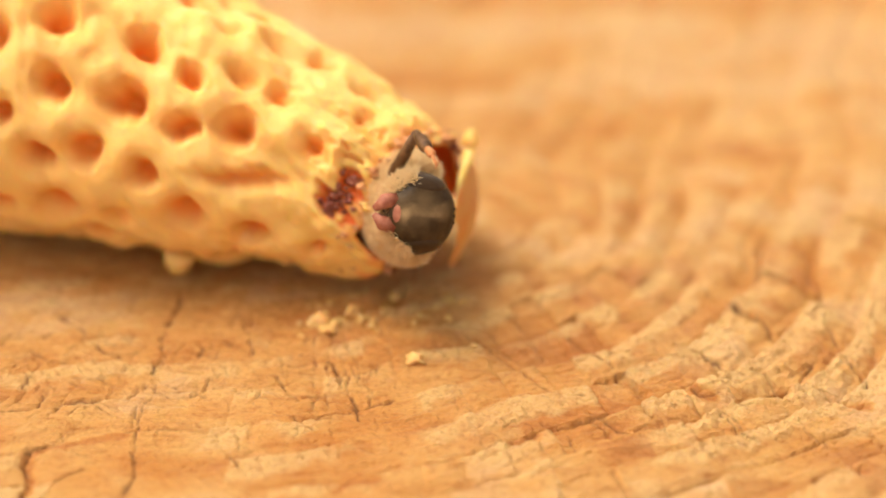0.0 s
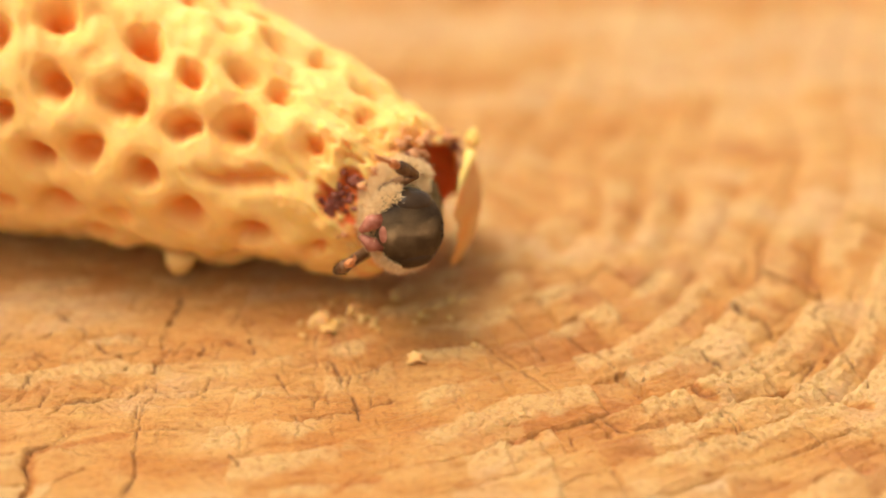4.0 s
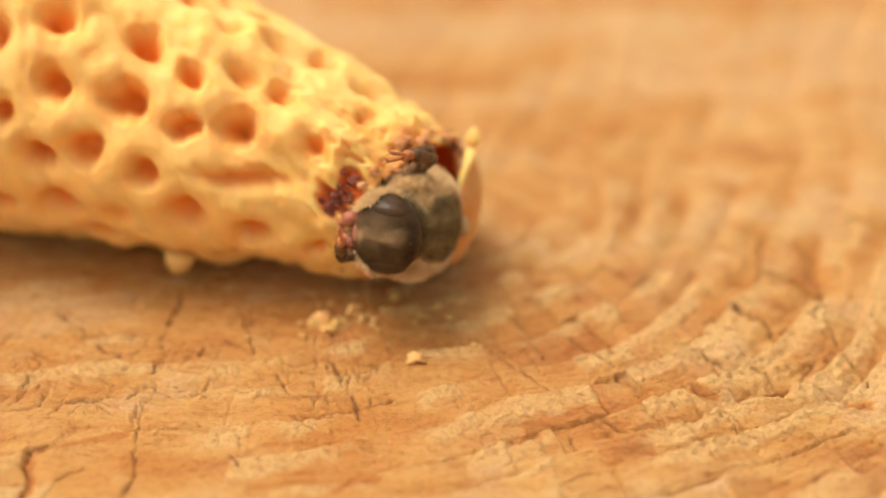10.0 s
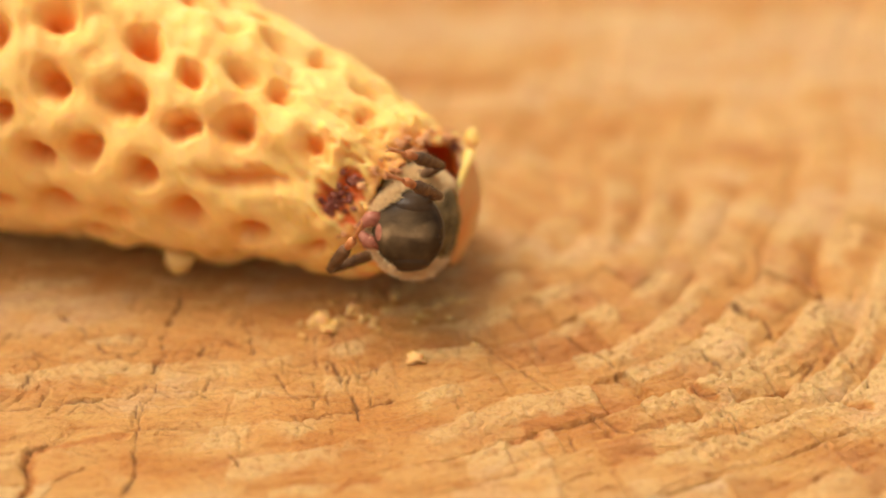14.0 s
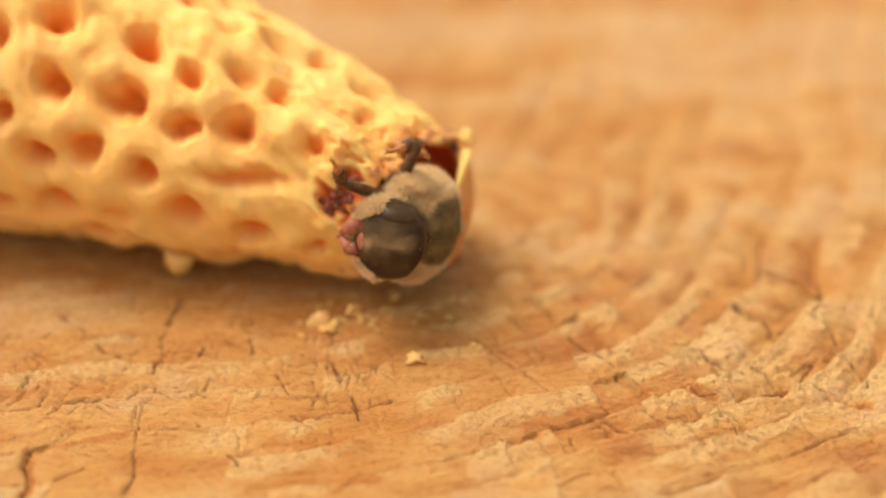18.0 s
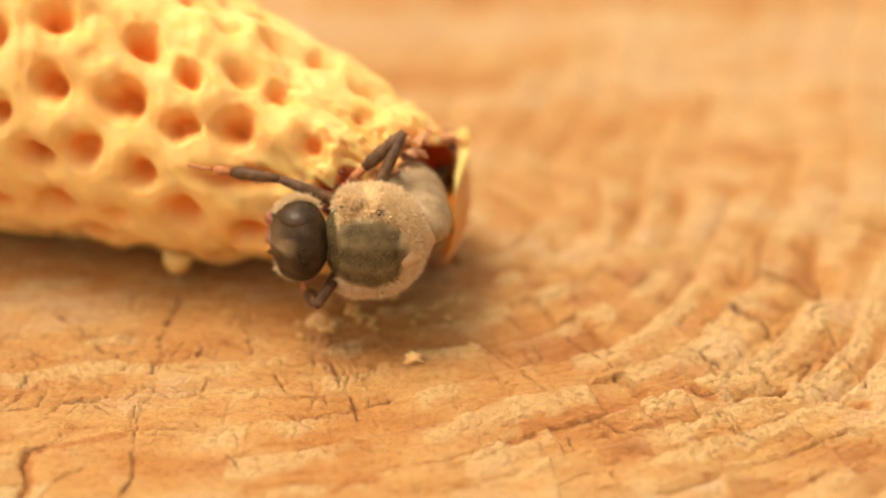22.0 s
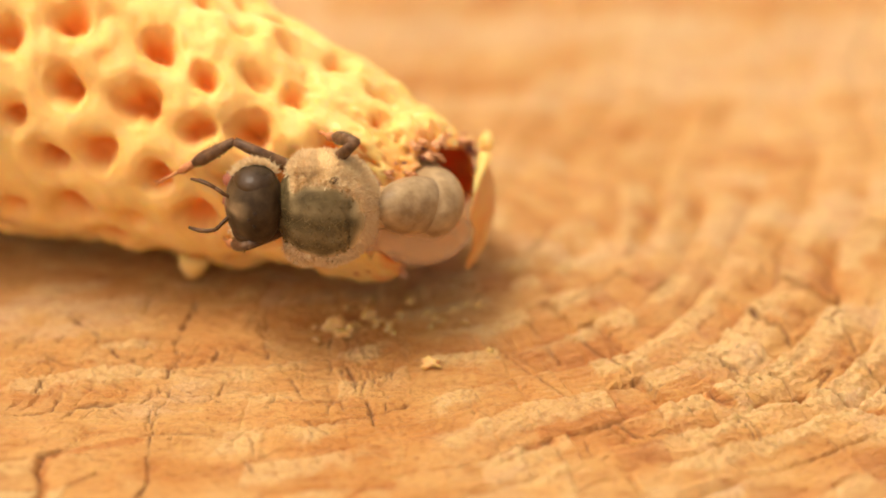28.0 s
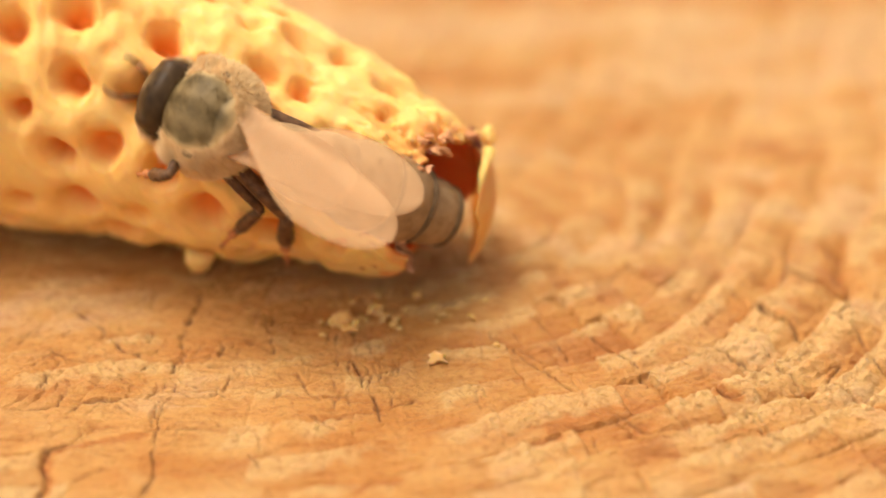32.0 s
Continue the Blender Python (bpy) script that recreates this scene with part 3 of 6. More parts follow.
    part("cocoon_edge", (np.concatenate([ribbon, inner_side]), q.tolist() + (q[:, ::-1] + 630).tolist() + rim), COCOON, root, "torn pinkish cocoon edge")
    # the drip of wax below the belly
    part("wax_drip", tube([(-9.0, -3.6, -4.6), (-9.0, -3.6, -5.4), (-8.9, -3.6, -5.75)], [0.8, 0.62, 0.42], 10), WAX, root)
    return root


def lid_of(root):
    """The cut cap, a thin orange shell that hangs on by the far side of the mouth."""
    th = np.linspace(0.02, 0.60, 26)[:, None]
    ph = np.linspace(0, 2 * math.pi, 64, endpoint=False)[None]
    edge = 1 + 0.10 * layers(np.cos(ph) * 2.2 + 4, np.sin(ph) * 2.2, 13, 3) * (th / 0.60) ** 3
    R = 5.0

    def cap(rad):
        t = th * edge
        return np.stack([rad * (np.cos(t) - 0.9), rad * np.sin(t) * np.cos(ph), rad * np.sin(t) * np.sin(ph)], -1) + 0.05 * layers(ph * 3 + 1, th * 4, 3, 2)[..., None]
    verts = np.concatenate([cap(R), cap(R - 0.2)[::-1]]).reshape(-1, 3)
    faces = lattice(52, 64).tolist()
    lid = part("lid", (verts, faces), LID_WAX, root, "thin orange wax cap hanging open")
    n = 26 * 64
    set_attribute(lid.data, "thin", np.zeros(2 * n))
    patch = 0.35 * smooth(-0.2, 0.6, layers(np.cos(ph) * th * 5 + 2, np.sin(ph) * th * 5, 23, 3)).ravel()
    set_attribute(lid.data, "stain", np.concatenate([patch, 0.5 + patch[::-1]]))
    part("wax_knob", ball(0.34, 0.34, 0.5, (-0.1, -0.5, 2.95), 10, 12, lambda v, n: v * (1 + 0.3 * value_noise(n[:, 0] * 2, n[:, 1] * 2 + n[:, 2], 3))[:, None]), WAX, lid, "pale wax knob")
    part("wax_sliver", tube([(-0.1, -1.5, 2.3), (-0.2, -2.0, 1.7), (-0.35, -2.4, 1.1), (-0.45, -2.7, 0.3)], [0.34, 0.22, 0.17, 0.06], 8), WAX, lid, "pale wax sliver")
    return lid


the_cell = queen_cell()
the_lid = lid_of(the_cell)


# ---- wax crumbs on the wood ----
def ground_z(x, y):
    return float(wood_height(np.array([x]), np.array([y]))[0][0])


def crumbs():
    rng = random.Random(12)
    spots = [(-5.6, -6.6, 0.75), (-4.9, -6.9, 0.4), (-5.2, -7.4, 0.45), (-4.1, -5.9, 0.5), (-3.7, -6.4, 0.35), (-3.2, -6.9, 0.3), (-1.2, -9.9, 0.5),
             (-2.2, -4.6, 0.4), (-1.4, -5.0, 0.3), (-1.0, -6.0, 0.28), (0.3, -6.2, 0.3), (0.9, -4.9, 0.25), (2.6, -2.0, 0.3), (-6.4, -7.6, 0.25), (1.4, -8.9, 0.22)]
    spots = [(x, y, size * 0.7) for x, y, size in spots]
    spots += [(rng.gauss(-3.6, 1.6), rng.gauss(-6.3, 1.0), rng.uniform(0.1, 0.2)) for _ in range(24)]
    for x, y, size in spots:
        seed = rng.random() * 60
        shape = ball(size * rng.uniform(0.8, 1.2), size * rng.uniform(0.6, 1.0), size * 0.7, (0, 0, 0), 12, 16,
                     lambda v, n: v * (1 + 0.5 * layers(n[:, 0] * 1.8 + seed, n[:, 1] * 1.8 + n[:, 2] * 1.3, 7, 2))[:, None])
        ob = new("wax_crumb", mesh_of("wax_crumb", *shape, CRUMB))
        ob.matrix_basis = pose(x * MM, y * MM, (ground_z(x, y) + size * 0.35) * MM, 0, 0, rng.uniform(0, 360))
        tagged(ob, "small yellow wax crumb lying on the wood", "wax crumb", "crumbs below the cell mouth")


crumbs()


# ---- the bee: x forward, z its back; its parts are keyed one by one ----
def hairs(n, radii, centre, length, keep, lean, seed, width=0.035):
    """Short hairs that stand off an ellipsoid: one thin two-sided blade each."""
    rng = np.random.RandomState(seed)
    d = rng.normal(size=(n * 3, 3))
    d /= np.linalg.norm(d, axis=1)[:, None]
    d = d[keep(d)][:n]
    n = len(d)
    base = d * radii * 0.985 + centre
    normal = d / np.array(radii)
    normal /= np.linalg.norm(normal, axis=1)[:, None]
    grow = normal + np.array(lean) + 0.35 * rng.normal(size=(n, 3))
    grow /= np.linalg.norm(grow, axis=1)[:, None]
    side = np.cross(grow, rng.normal(size=(n, 3)))
    side *= width / np.linalg.norm(side, axis=1)[:, None]
    size = length * rng.uniform(0.6, 1.25, (n, 1))
    v = np.stack([base - side, base + side, base + grow * size * 0.6 + side * 0.7, base + grow * size + (rng.normal(size=(n, 3)) * 0.08)], 1).reshape(-1, 3)
    i = np.arange(n)[:, None] * 4
    return v, (i + np.array([[0, 1, 2, 3]])).tolist()


def wing_shape(length, wide, thick=0.02):
    """A membrane with a straight front edge and a round tip, root at the origin, along -x, back edge towards +y."""
    n, m = 26, 11
    u = 1 - (1 - np.linspace(0, 1, n)[:, None]) ** 2
    w = np.linspace(0, 1, m)[None]
    full = wide * (0.16 + 0.84 * smooth(0, 0.62, u))
    chord = full * np.sqrt(np.clip(1 - np.clip((u - 0.62) / 0.38, 0, 1) ** 2.4, 0.0, 1)) + 0.01
    x = -length * u + 0 * w
    y = full * 0.40 + chord * (w - 0.5) + 0.12 * np.sin(u * 3)
    z = 0.10 * np.sin(w * 9) * u * (1 - 0.5 * u) + 0.12 * np.sin(u * 2.4)
    top = np.stack([x, y, z], -1)
    low = top - np.array([0, 0, thick])
    verts = np.concatenate([top.reshape(-1, 3), low.reshape(-1, 3)])
    q = lattice(n, m, closed=False)
    faces = q.tolist() + (q[:, ::-1] + n * m).tolist()
    edge = [i * m for i in range(n)] + [(n - 1) * m + j for j in range(1, m)] + [i * m + m - 1 for i in range(n - 2, -1, -1)] + list(range(m - 2, 0, -1))
    faces += [(edge[i], edge[(i + 1) % len(edge)], edge[(i + 1) % len(edge)] + n * m, edge[i] + n * m) for i in range(len(edge))]
    return verts, faces


def mirrored(shape):
    v, f = shape
    return np.asarray(v) * (1, -1, 1), [tuple(q)[::-1] for q in f]


def bee():
    root = new("honey_bee")
    tagged(root, "brown furry young queen bee crawling out of the wax cell", "bee")
    limbs = {}
    def bumps(v, n):
        v = v.copy()
        top = n[:, 2] > 0.1
        v[:, 2] += top * (0.12 * np.exp(-((n[:, 0] + 0.62) / 0.16) ** 2) - 0.10 * np.exp(-((n[:, 0] + 0.42) / 0.06) ** 2) - 0.05 * np.exp(-(n[:, 1] / 0.05) ** 2) * (n[:, 0] > -0.3))
        v[:, 1] *= 1 + 0.06 * np.exp(-((n[:, 0] - 0.1) / 0.4) ** 2)
        return v
    size = (2.25, 2.48, 1.95)

    def pale_of(p):
        """How pale a place on the thorax is: dark olive on the back, tan all round it; the front is darkened as painted
        shade at the neck.
        """
        d = np.hypot((p[:, 0] - 0.3) / 2.12, p[:, 1] / 1.94) + 0.06 * value_noise(p[:, 0] * 1.9 + 7, p[:, 1] * 1.9, 3)
        return np.clip(0.16 * np.exp(-((np.abs(p[:, 1]) - 0.6) / 0.3) ** 2) * (p[:, 2] > 0) + smooth(0.72, 1.0, d) + (p[:, 2] < 0.1) - 2 * smooth(1.5, 1.95, p[:, 0]), 0, 1)
    thorax = part("thorax", ball(*size, rings=40, sides=52, shape=bumps), THORAX, root, "olive-brown thorax with a pale tan rim")
    set_attribute(thorax.data, "pale", pale_of(ball(*size, rings=40, sides=52, shape=bumps)[0]))
    part("pale_hair", hairs(34000, size, 0, 0.27, lambda d: pale_of(d * size) > 0.6, (-0.7, 0, 0.15), 3, 0.006), HAIR_PALE, thorax, "short pale tan hair")
    part("short_hair", hairs(2600, size, 0, 0.12, lambda d: (pale_of(d * size) < 0.6) & (d[:, 2] > 0), (-0.8, 0, 0), 5, 0.006), HAIR_DARK, thorax, "short olive fuzz")
    for sy in (1, -1):
        lobe = part("shoulder_lobe", ball(0.85, 0.5, 0.95, (0.75, 1.95 * sy, 0.10), 14, 18), COLLAR, thorax, "cream furry shoulder lobe")
        part("lobe_hair", hairs(3500, (0.85, 0.5, 0.95), np.array((0.75, 1.95 * sy, 0.10)), 0.24, lambda d: d[:, 1] * sy > -0.4, (-0.4, 0.2 * sy, 0.1), 21, 0.006), HAIR_PALE, lobe, "short cream hair")
    for sy in (1, -1):
        part("wing_joint", ball(0.30, 0.20, 0.17, (-0.25, 1.85 * sy, 1.25), 10, 14), LEG_DARK, thorax, "dark shiny wing joint")
    part("scutellum", ball(0.36, 0.95, 0.26, (-1.52, 0, 0.98), 10, 16), BEE_TAN, thorax, "tan plate at the thorax end")

    def head_shape(v, n):
        v = v.copy()
        v[:, 2] -= 0.25 * np.clip(n[:, 0], 0, 1) * 1.2
        v[:, 1] *= 1 - 0.20 * np.clip(-n[:, 2], 0, 1)
        return v
    head = part("head", ball(1.3, 1.85, 1.68, rings=40, sides=56, shape=head_shape), BEE_HEAD, root, "dark brown head")
    p = ball(1.3, 1.85, 1.68, rings=40, sides=56, shape=head_shape)[0]
    face = smooth(0.2, 1.15, p[:, 0]) * (1 - smooth(0.7, 1.2, np.abs(p[:, 1])))
    set_attribute(head.data, "pale", face * (0.15 + 0.85 * smooth(-0.25, 0.45, layers(p[:, 1] * 1.3 + 3.4, p[:, 2] * 1.1 + 1.7, 17, 2))))
    limbs["head"] = head
    for sy in (1, -1):
        part("compound_eye", ball(0.95, 0.62, 1.26, (0.04, 1.19 * sy, -0.04), 20, 26), EYE_DARK, head, "glossy dark compound eye")
        scape = tube([(0, 0, 0), (0.4, 0.28 * sy, 0.3), (0.8, 0.6 * sy, 0.5)], [0.10, 0.09, 0.09], 8)
        flag = tube([(0.8, 0.6 * sy, 0.5), (1.15, 0.7 * sy, 0.42), (1.5, 0.72 * sy, 0.3), (1.95, 0.65 * sy, 0.1)], [0.08, 0.10, 0.10, 0.06], 8)
        limbs["antenna" + ("l" if sy > 0 else "r")] = part("antenna", joined(scape, flag), LEG_DARK, head, "thin dark jointed antenna")
        part("mandible", tube([(0.75, 0.55 * sy, -1.05), (1.0, 0.5 * sy, -1.5), (0.98, 0.1 * sy, -1.95)], [0.38, 0.36, 0.14], 8), MOUTH_RED, head, "reddish jaw")
    for i in range(3):
        part("simple_eye", ball(0.08, 0.08, 0.07, (0.15 + (0.25 if i == 0 else 0), (i - 1.5) * 0.6 if i else 0, 1.62), 6, 8), EYE_DARK, head)
    part("face_plate", ball(0.4, 0.75, 0.5, (0.85, 0, -0.75), 14, 18), MOUTH_RED, head, "reddish face plate")
    part("cheek_hair", hairs(9000, (1.3, 1.85, 1.68), 0, 0.30, lambda d: ((d[:, 2] < -0.1) & (np.hypot(d[:, 1], d[:, 2]) > 0.75)), (0.2, 0, 0.1), 8, 0.006), HAIR_PALE, head, "pale tan hair fringe")

    # six overlapping plates of the abdomen
    sizes = [0.95, 1.35, 1.75, 2.05, 2.0, 1.6]
    for i, size in enumerate(sizes):
        def ring_shape(v, n):
            v = v.copy()
            v[:, 0] = np.where(n[:, 0] < 0, v[:, 0] * 0.75, v[:, 0])
            return v
        seg = part("abdomen_plate", ball(2.5, size, size * 0.88, rings=24, sides=32, shape=ring_shape), BEE_TAN if i == 0 else TERGITE if i < 4 else TERGITE_BROWN, root, "tan banded abdomen plate" if i < 4 else "brown banded abdomen plate")
        band = ball(0.5, size * 0.93, size * 0.82, (-1.0, 0, 0), 12, 28)
        part("dark_band", band, TERGITE_DARK, seg, "dark brown band")
        limbs["abdomen%d" % i] = seg

    fore, hind = wing_shape(9.9, 3.5), wing_shape(7.0, 2.6)
    for side, sy in (("l", 1), ("r", -1)):
        flip = mirrored if sy > 0 else (lambda s: s)
        limbs["fore" + side] = part("forewing", flip(fore), WING, root, "clear amber-tinted forewing")
        limbs["rear" + side] = part("hindwing", flip(hind), WING, root, "clear amber-tinted hindwing")

    # legs: the thigh is keyed on the body, the shin with its foot on the thigh
    for side, sy in (("l", 1), ("r", -1)):
        for rank, (fl, tl, wide) in enumerate(((3.3, 2.2, 0.27), (3.4, 2.4, 0.28), (3.6, 2.8, 0.36))):
            thigh = part("leg", tube([(0, 0, 0), (fl * 0.25, 0, 0.02), (fl * 0.6, 0, 0.03), (fl, 0, 0)], [wide * 0.7, wide * 1.05, wide, wide * 0.75], 10), LEG_DARK, root, "dark hairy jointed leg")
            shin_shape = joined(tube([(0, 0, 0), (tl * 0.3, 0, 0), (tl * 0.8, 0, 0), (tl, 0, 0)], [wide * 0.7, wide * 0.9, wide * 1.15, wide * 0.7], 10),
                                       hairs(400, (tl * 0.5, wide, wide), (tl * 0.5, 0, 0), 0.07, lambda d: d[:, 0] < 2, (1.4, 0, 0), 11 + rank, 0.005))
            shin = part("shin", shin_shape, LEG_DARK, thigh, "dark hairy shin with an orange clawed foot", Matrix.Translation((fl * MM, 0, 0)))
            foot = joined(tube([(tl, 0, 0), (tl + 0.55, 0, 0.03), (tl + 0.8, 0, 0.0)], [wide * 0.65, wide * 0.8, wide * 0.45], 8),
                          tube([(tl + 0.8, 0, 0), (tl + 1.4, 0, -0.03), (tl + 2.0, 0, -0.1)], [0.08, 0.09, 0.09], 7),
                          tube([(tl + 2.0, 0, -0.1), (tl + 2.15, 0.14, -0.18)], [0.06, 0.03], 6), tube([(tl + 2.0, 0, -0.1), (tl + 2.15, -0.14, -0.18)], [0.06, 0.03], 6))
            bare = len(shin.data.polygons)
            both = joined(shin_shape, foot)
            shin.data = mesh_of("shin", *both, LEG_DARK)
            shin.data.materials.append(LEG_ORANGE)
            shin.data.polygons.foreach_set("material_index", [int(p >= bare) for p in range(len(shin.data.polygons))])
            limbs["leg%s%d" % (side, rank)], limbs["shin%s%d" % (side, rank)] = thigh, shin
    return root, limbs


the_bee, limbs = bee()


# ---- all that moves ----
def at(x, y, z, rx, ry, rz):
    return pose(x * MM, y * MM, z * MM, rx, ry, rz)


def motions():
    walk(the_bee, [
        (0, at(-1.71, -4.84, 5.19, -100, -24, -77)), (0.5, at(-1.77, -4.77, 5.27, -104, -20, -66)), (1, at(-1.72, -4.80, 5.26, -98, -19, -79)),
        (1.5, at(-1.94, -4.81, 5.16, -99, -14, -71)), (2, at(-2.02, -4.76, 5.20, -97, -14, -76)), (3, at(-2.06, -4.85, 5.05, -91, -13, -80)),
        (5.5, at(-1.65, -4.90, 4.90, -91, -24, -91)), (6, at(-1.39, -4.87, 4.79, -88, -20, -104)), (7, at(-1.14, -4.79, 4.53, -88, -20, -111)),
        (8, at(-1.18, -4.78, 4.47, -88, -19, -111)), (9, at(-1.26, -4.82, 4.36, -88, -17, -118)), (10, at(-1.23, -4.79, 4.38, -88, -16, -116)),
        (11, at(-1.13, -4.74, 4.44, -87, -25, -118)), (12, at(-1.20, -4.76, 4.37, -86, -20, -122)), (13, at(-1.46, -4.69, 4.33, -87, -14, -104)),
        (14, at(-1.23, -4.67, 4.40, -91, -20, -97)), (16.5, at(-1.07, -4.57, 4.30, -88, -19, -124)), (17, at(-1.59, -4.38, 4.21, -85, -16, -136)),
        (17.5, at(-1.58, -4.77, 4.36, -85, -3, -133)), (18, at(-1.24, -5.14, 4.50, -92, -14, -113)), (18.5, at(-1.23, -4.86, 4.61, -87, -29, -131)),
        (19, at(-1.19, -5.69, 5.97, -77, -20, -177)), (19.5, at(-1.75, -6.39, 6.37, -80, -8, 178)), (20, at(-1.95, -7.04, 6.25, -80, 7, -173)),
        (20.5, at(-2.23, -7.51, 5.66, -81, -1, -172)), (21, at(-2.47, -7.77, 5.75, -82, -1, -177)), (22, at(-3.00, -7.87, 5.20, -84, -1, -178)),
        (23, at(-2.90, -7.90, 4.93, -84, -1, -177)), (24, at(-3.32, -7.72, 6.11, -82, -7, 180)), (25, at(-3.32, -7.68, 6.26, -81, 3, -174)),
        (25.5, at(-3.62, -7.69, 6.13, -82, 2, -175)), (27.5, at(-5.67, -7.40, 6.94, -85, -2, -176)), (28, at(-5.82, -7.43, 6.79, -85, -4, -178)),
        (28.5, at(-5.99, -7.35, 7.08, -85, -4, -177)), (29, at(-5.94, -7.34, 7.14, -85, -6, -179)), (29.5, at(-6.21, -7.33, 7.12, -84, -4, 177)),
        (30, at(-6.37, -7.33, 7.11, -84, -5, 177)), (30.5, at(-6.49, -7.26, 7.32, -82, -8, 165)), (31, at(-6.82, -7.30, 7.19, -88, 8, 158)),
        (31.4, at(-7.01, -7.32, 7.09, -72, 7, 163)), (31.6, at(-7.19, -7.33, 7.02, -71, 3, 171)), (31.7, at(-10.00, -7.19, 7.10, -64, -1, 173)),
        (31.8, at(-10.67, -6.98, 8.00, -62, 7, 158)), (31.9, at(-10.74, -6.50, 9.46, -57, -3, 161)), (32, at(-10.98, -6.13, 10.18, -49, -8, 149)),
    ])
    walk(limbs["head"], [
        (0, at(2.95, 0.00, 0.00, 0, 10, 0)), (14, at(2.95, 0.00, 0.00, 0, 14, 0)), (16.5, at(2.95, 0.00, 0.00, 0, 10, 0)),
        (20, at(2.95, 0.00, 0.00, 0, -14, 0)), (20.5, at(2.95, 0.00, 0.00, 0, -13, 0)), (21, at(3.39, 0.00, 0.00, 0, -12, 0)),
        (23, at(3.14, 0.00, 0.00, 0, -10, 0)), (24, at(3.34, 0.00, 0.00, 0, -8, 0)), (25, at(3.26, 0.00, 0.00, 0, -7, 0)),
        (25.5, at(3.13, 0.00, 0.00, 0, -7, 0)), (27.5, at(3.00, 0.00, 0.00, 0, -6, 0)), (28, at(3.13, 0.00, 0.00, 0, -6, 0)),
        (28.5, at(3.17, 0.00, 0.00, 0, -5, 0)), (29, at(3.13, 0.00, 0.00, 0, -5, 0)), (29.5, at(2.95, 0.00, 0.00, 0, -5, 0)),
        (31.6, at(2.95, 0.00, 0.00, 0, -4, 0)), (31.7, at(2.60, -0.04, -0.08, 0, -4, 0)), (31.8, at(2.59, -0.05, -0.25, 0, -4, 0)),
        (31.9, at(2.59, 0.13, -0.17, 0, -4, 0)), (32, at(2.59, -0.02, -0.24, 0, -4, 0)),
    ])
    walk(limbs["abdomen0"], [
        (0, at(-2.38, -0.05, -0.14, 0, -30, 11)), (0.5, at(-2.39, -0.04, -0.09, 0, -21, 9)), (1, at(-2.38, -0.03, -0.14, 0, -31, 8)),
        (1.5, at(-2.39, -0.03, -0.10, 0, -23, 7)), (2, at(-2.39, -0.03, -0.12, 0, -26, 6)), (3, at(-2.38, -0.04, -0.12, 0, -27, 10)),
        (5.5, at(-2.36, -0.07, -0.18, 0, -40, 20)), (6, at(-2.33, -0.07, -0.24, 0, -53, 21)), (7, at(-2.31, -0.07, -0.28, 0, -62, 28)),
        (8, at(-2.31, -0.07, -0.28, 0, -62, 29)), (9, at(-2.29, -0.07, -0.30, 0, -68, 35)), (10, at(-2.29, -0.07, -0.30, 0, -67, 33)),
        (12, at(-2.27, -0.08, -0.32, 0, -72, 48)), (13, at(-2.33, -0.08, -0.24, 0, -53, 26)), (14, at(-2.34, -0.08, -0.23, 0, -49, 23)),
        (16.5, at(-2.24, -0.06, -0.34, 0, -78, 59)), (17, at(-2.20, -0.08, -0.36, 0, -75, 120)), (17.5, at(-2.24, -0.08, -0.33, 0, -76, 74)),
        (18, at(-2.31, -0.04, -0.28, 0, -62, 17)), (18.5, at(-2.23, -0.04, -0.35, 0, -83, 67)), (18.733, at(-2.10, -0.01, -0.50, 1, -83, 7)),
        (19, at(-1.96, 0.03, -0.65, 0, -82, -51)), (19.5, at(-1.95, -0.03, -0.65, 0, -83, -25)), (20, at(-1.99, -0.10, -0.63, 0, -77, 14)),
        (20.5, at(-1.99, -0.17, -0.61, 0, -71, 33)), (21, at(-1.98, -0.21, -0.60, 0, -69, 41)), (23, at(-2.02, -0.22, -0.58, 0, -65, 38)),
        (24, at(-2.02, -0.20, -0.59, 0, -66, 29)), (25, at(-2.09, -0.18, -0.55, 0, -60, 16)), (25.5, at(-2.11, -0.18, -0.54, 0, -57, 15)),
        (27.5, at(-2.35, -0.06, -0.26, 0, -25, -2)), (28, at(-2.37, -0.04, -0.19, 0, -20, -1)), (29, at(-2.37, -0.04, -0.19, 0, -20, -1)),
        (29.5, at(-2.37, -0.04, -0.20, 0, -21, -2)), (30, at(-2.37, -0.04, -0.19, 0, -21, -1)), (30.5, at(-2.36, -0.05, -0.22, 0, -26, 0)),
        (31, at(-2.35, -0.01, -0.24, 0, -30, -8)), (31.4, at(-2.36, -0.05, -0.22, 0, -28, 0)), (31.6, at(-2.37, -0.05, -0.19, 0, -23, 1)),
        (31.7, at(-2.29, 0.00, -0.38, 0, -34, 0)), (31.8, at(-2.26, 0.01, -0.41, 0, -41, -3)), (31.9, at(-2.27, 0.02, -0.40, 0, -38, -4)),
        (32, at(-2.27, -0.01, -0.41, 0, -40, 2)),
    ])
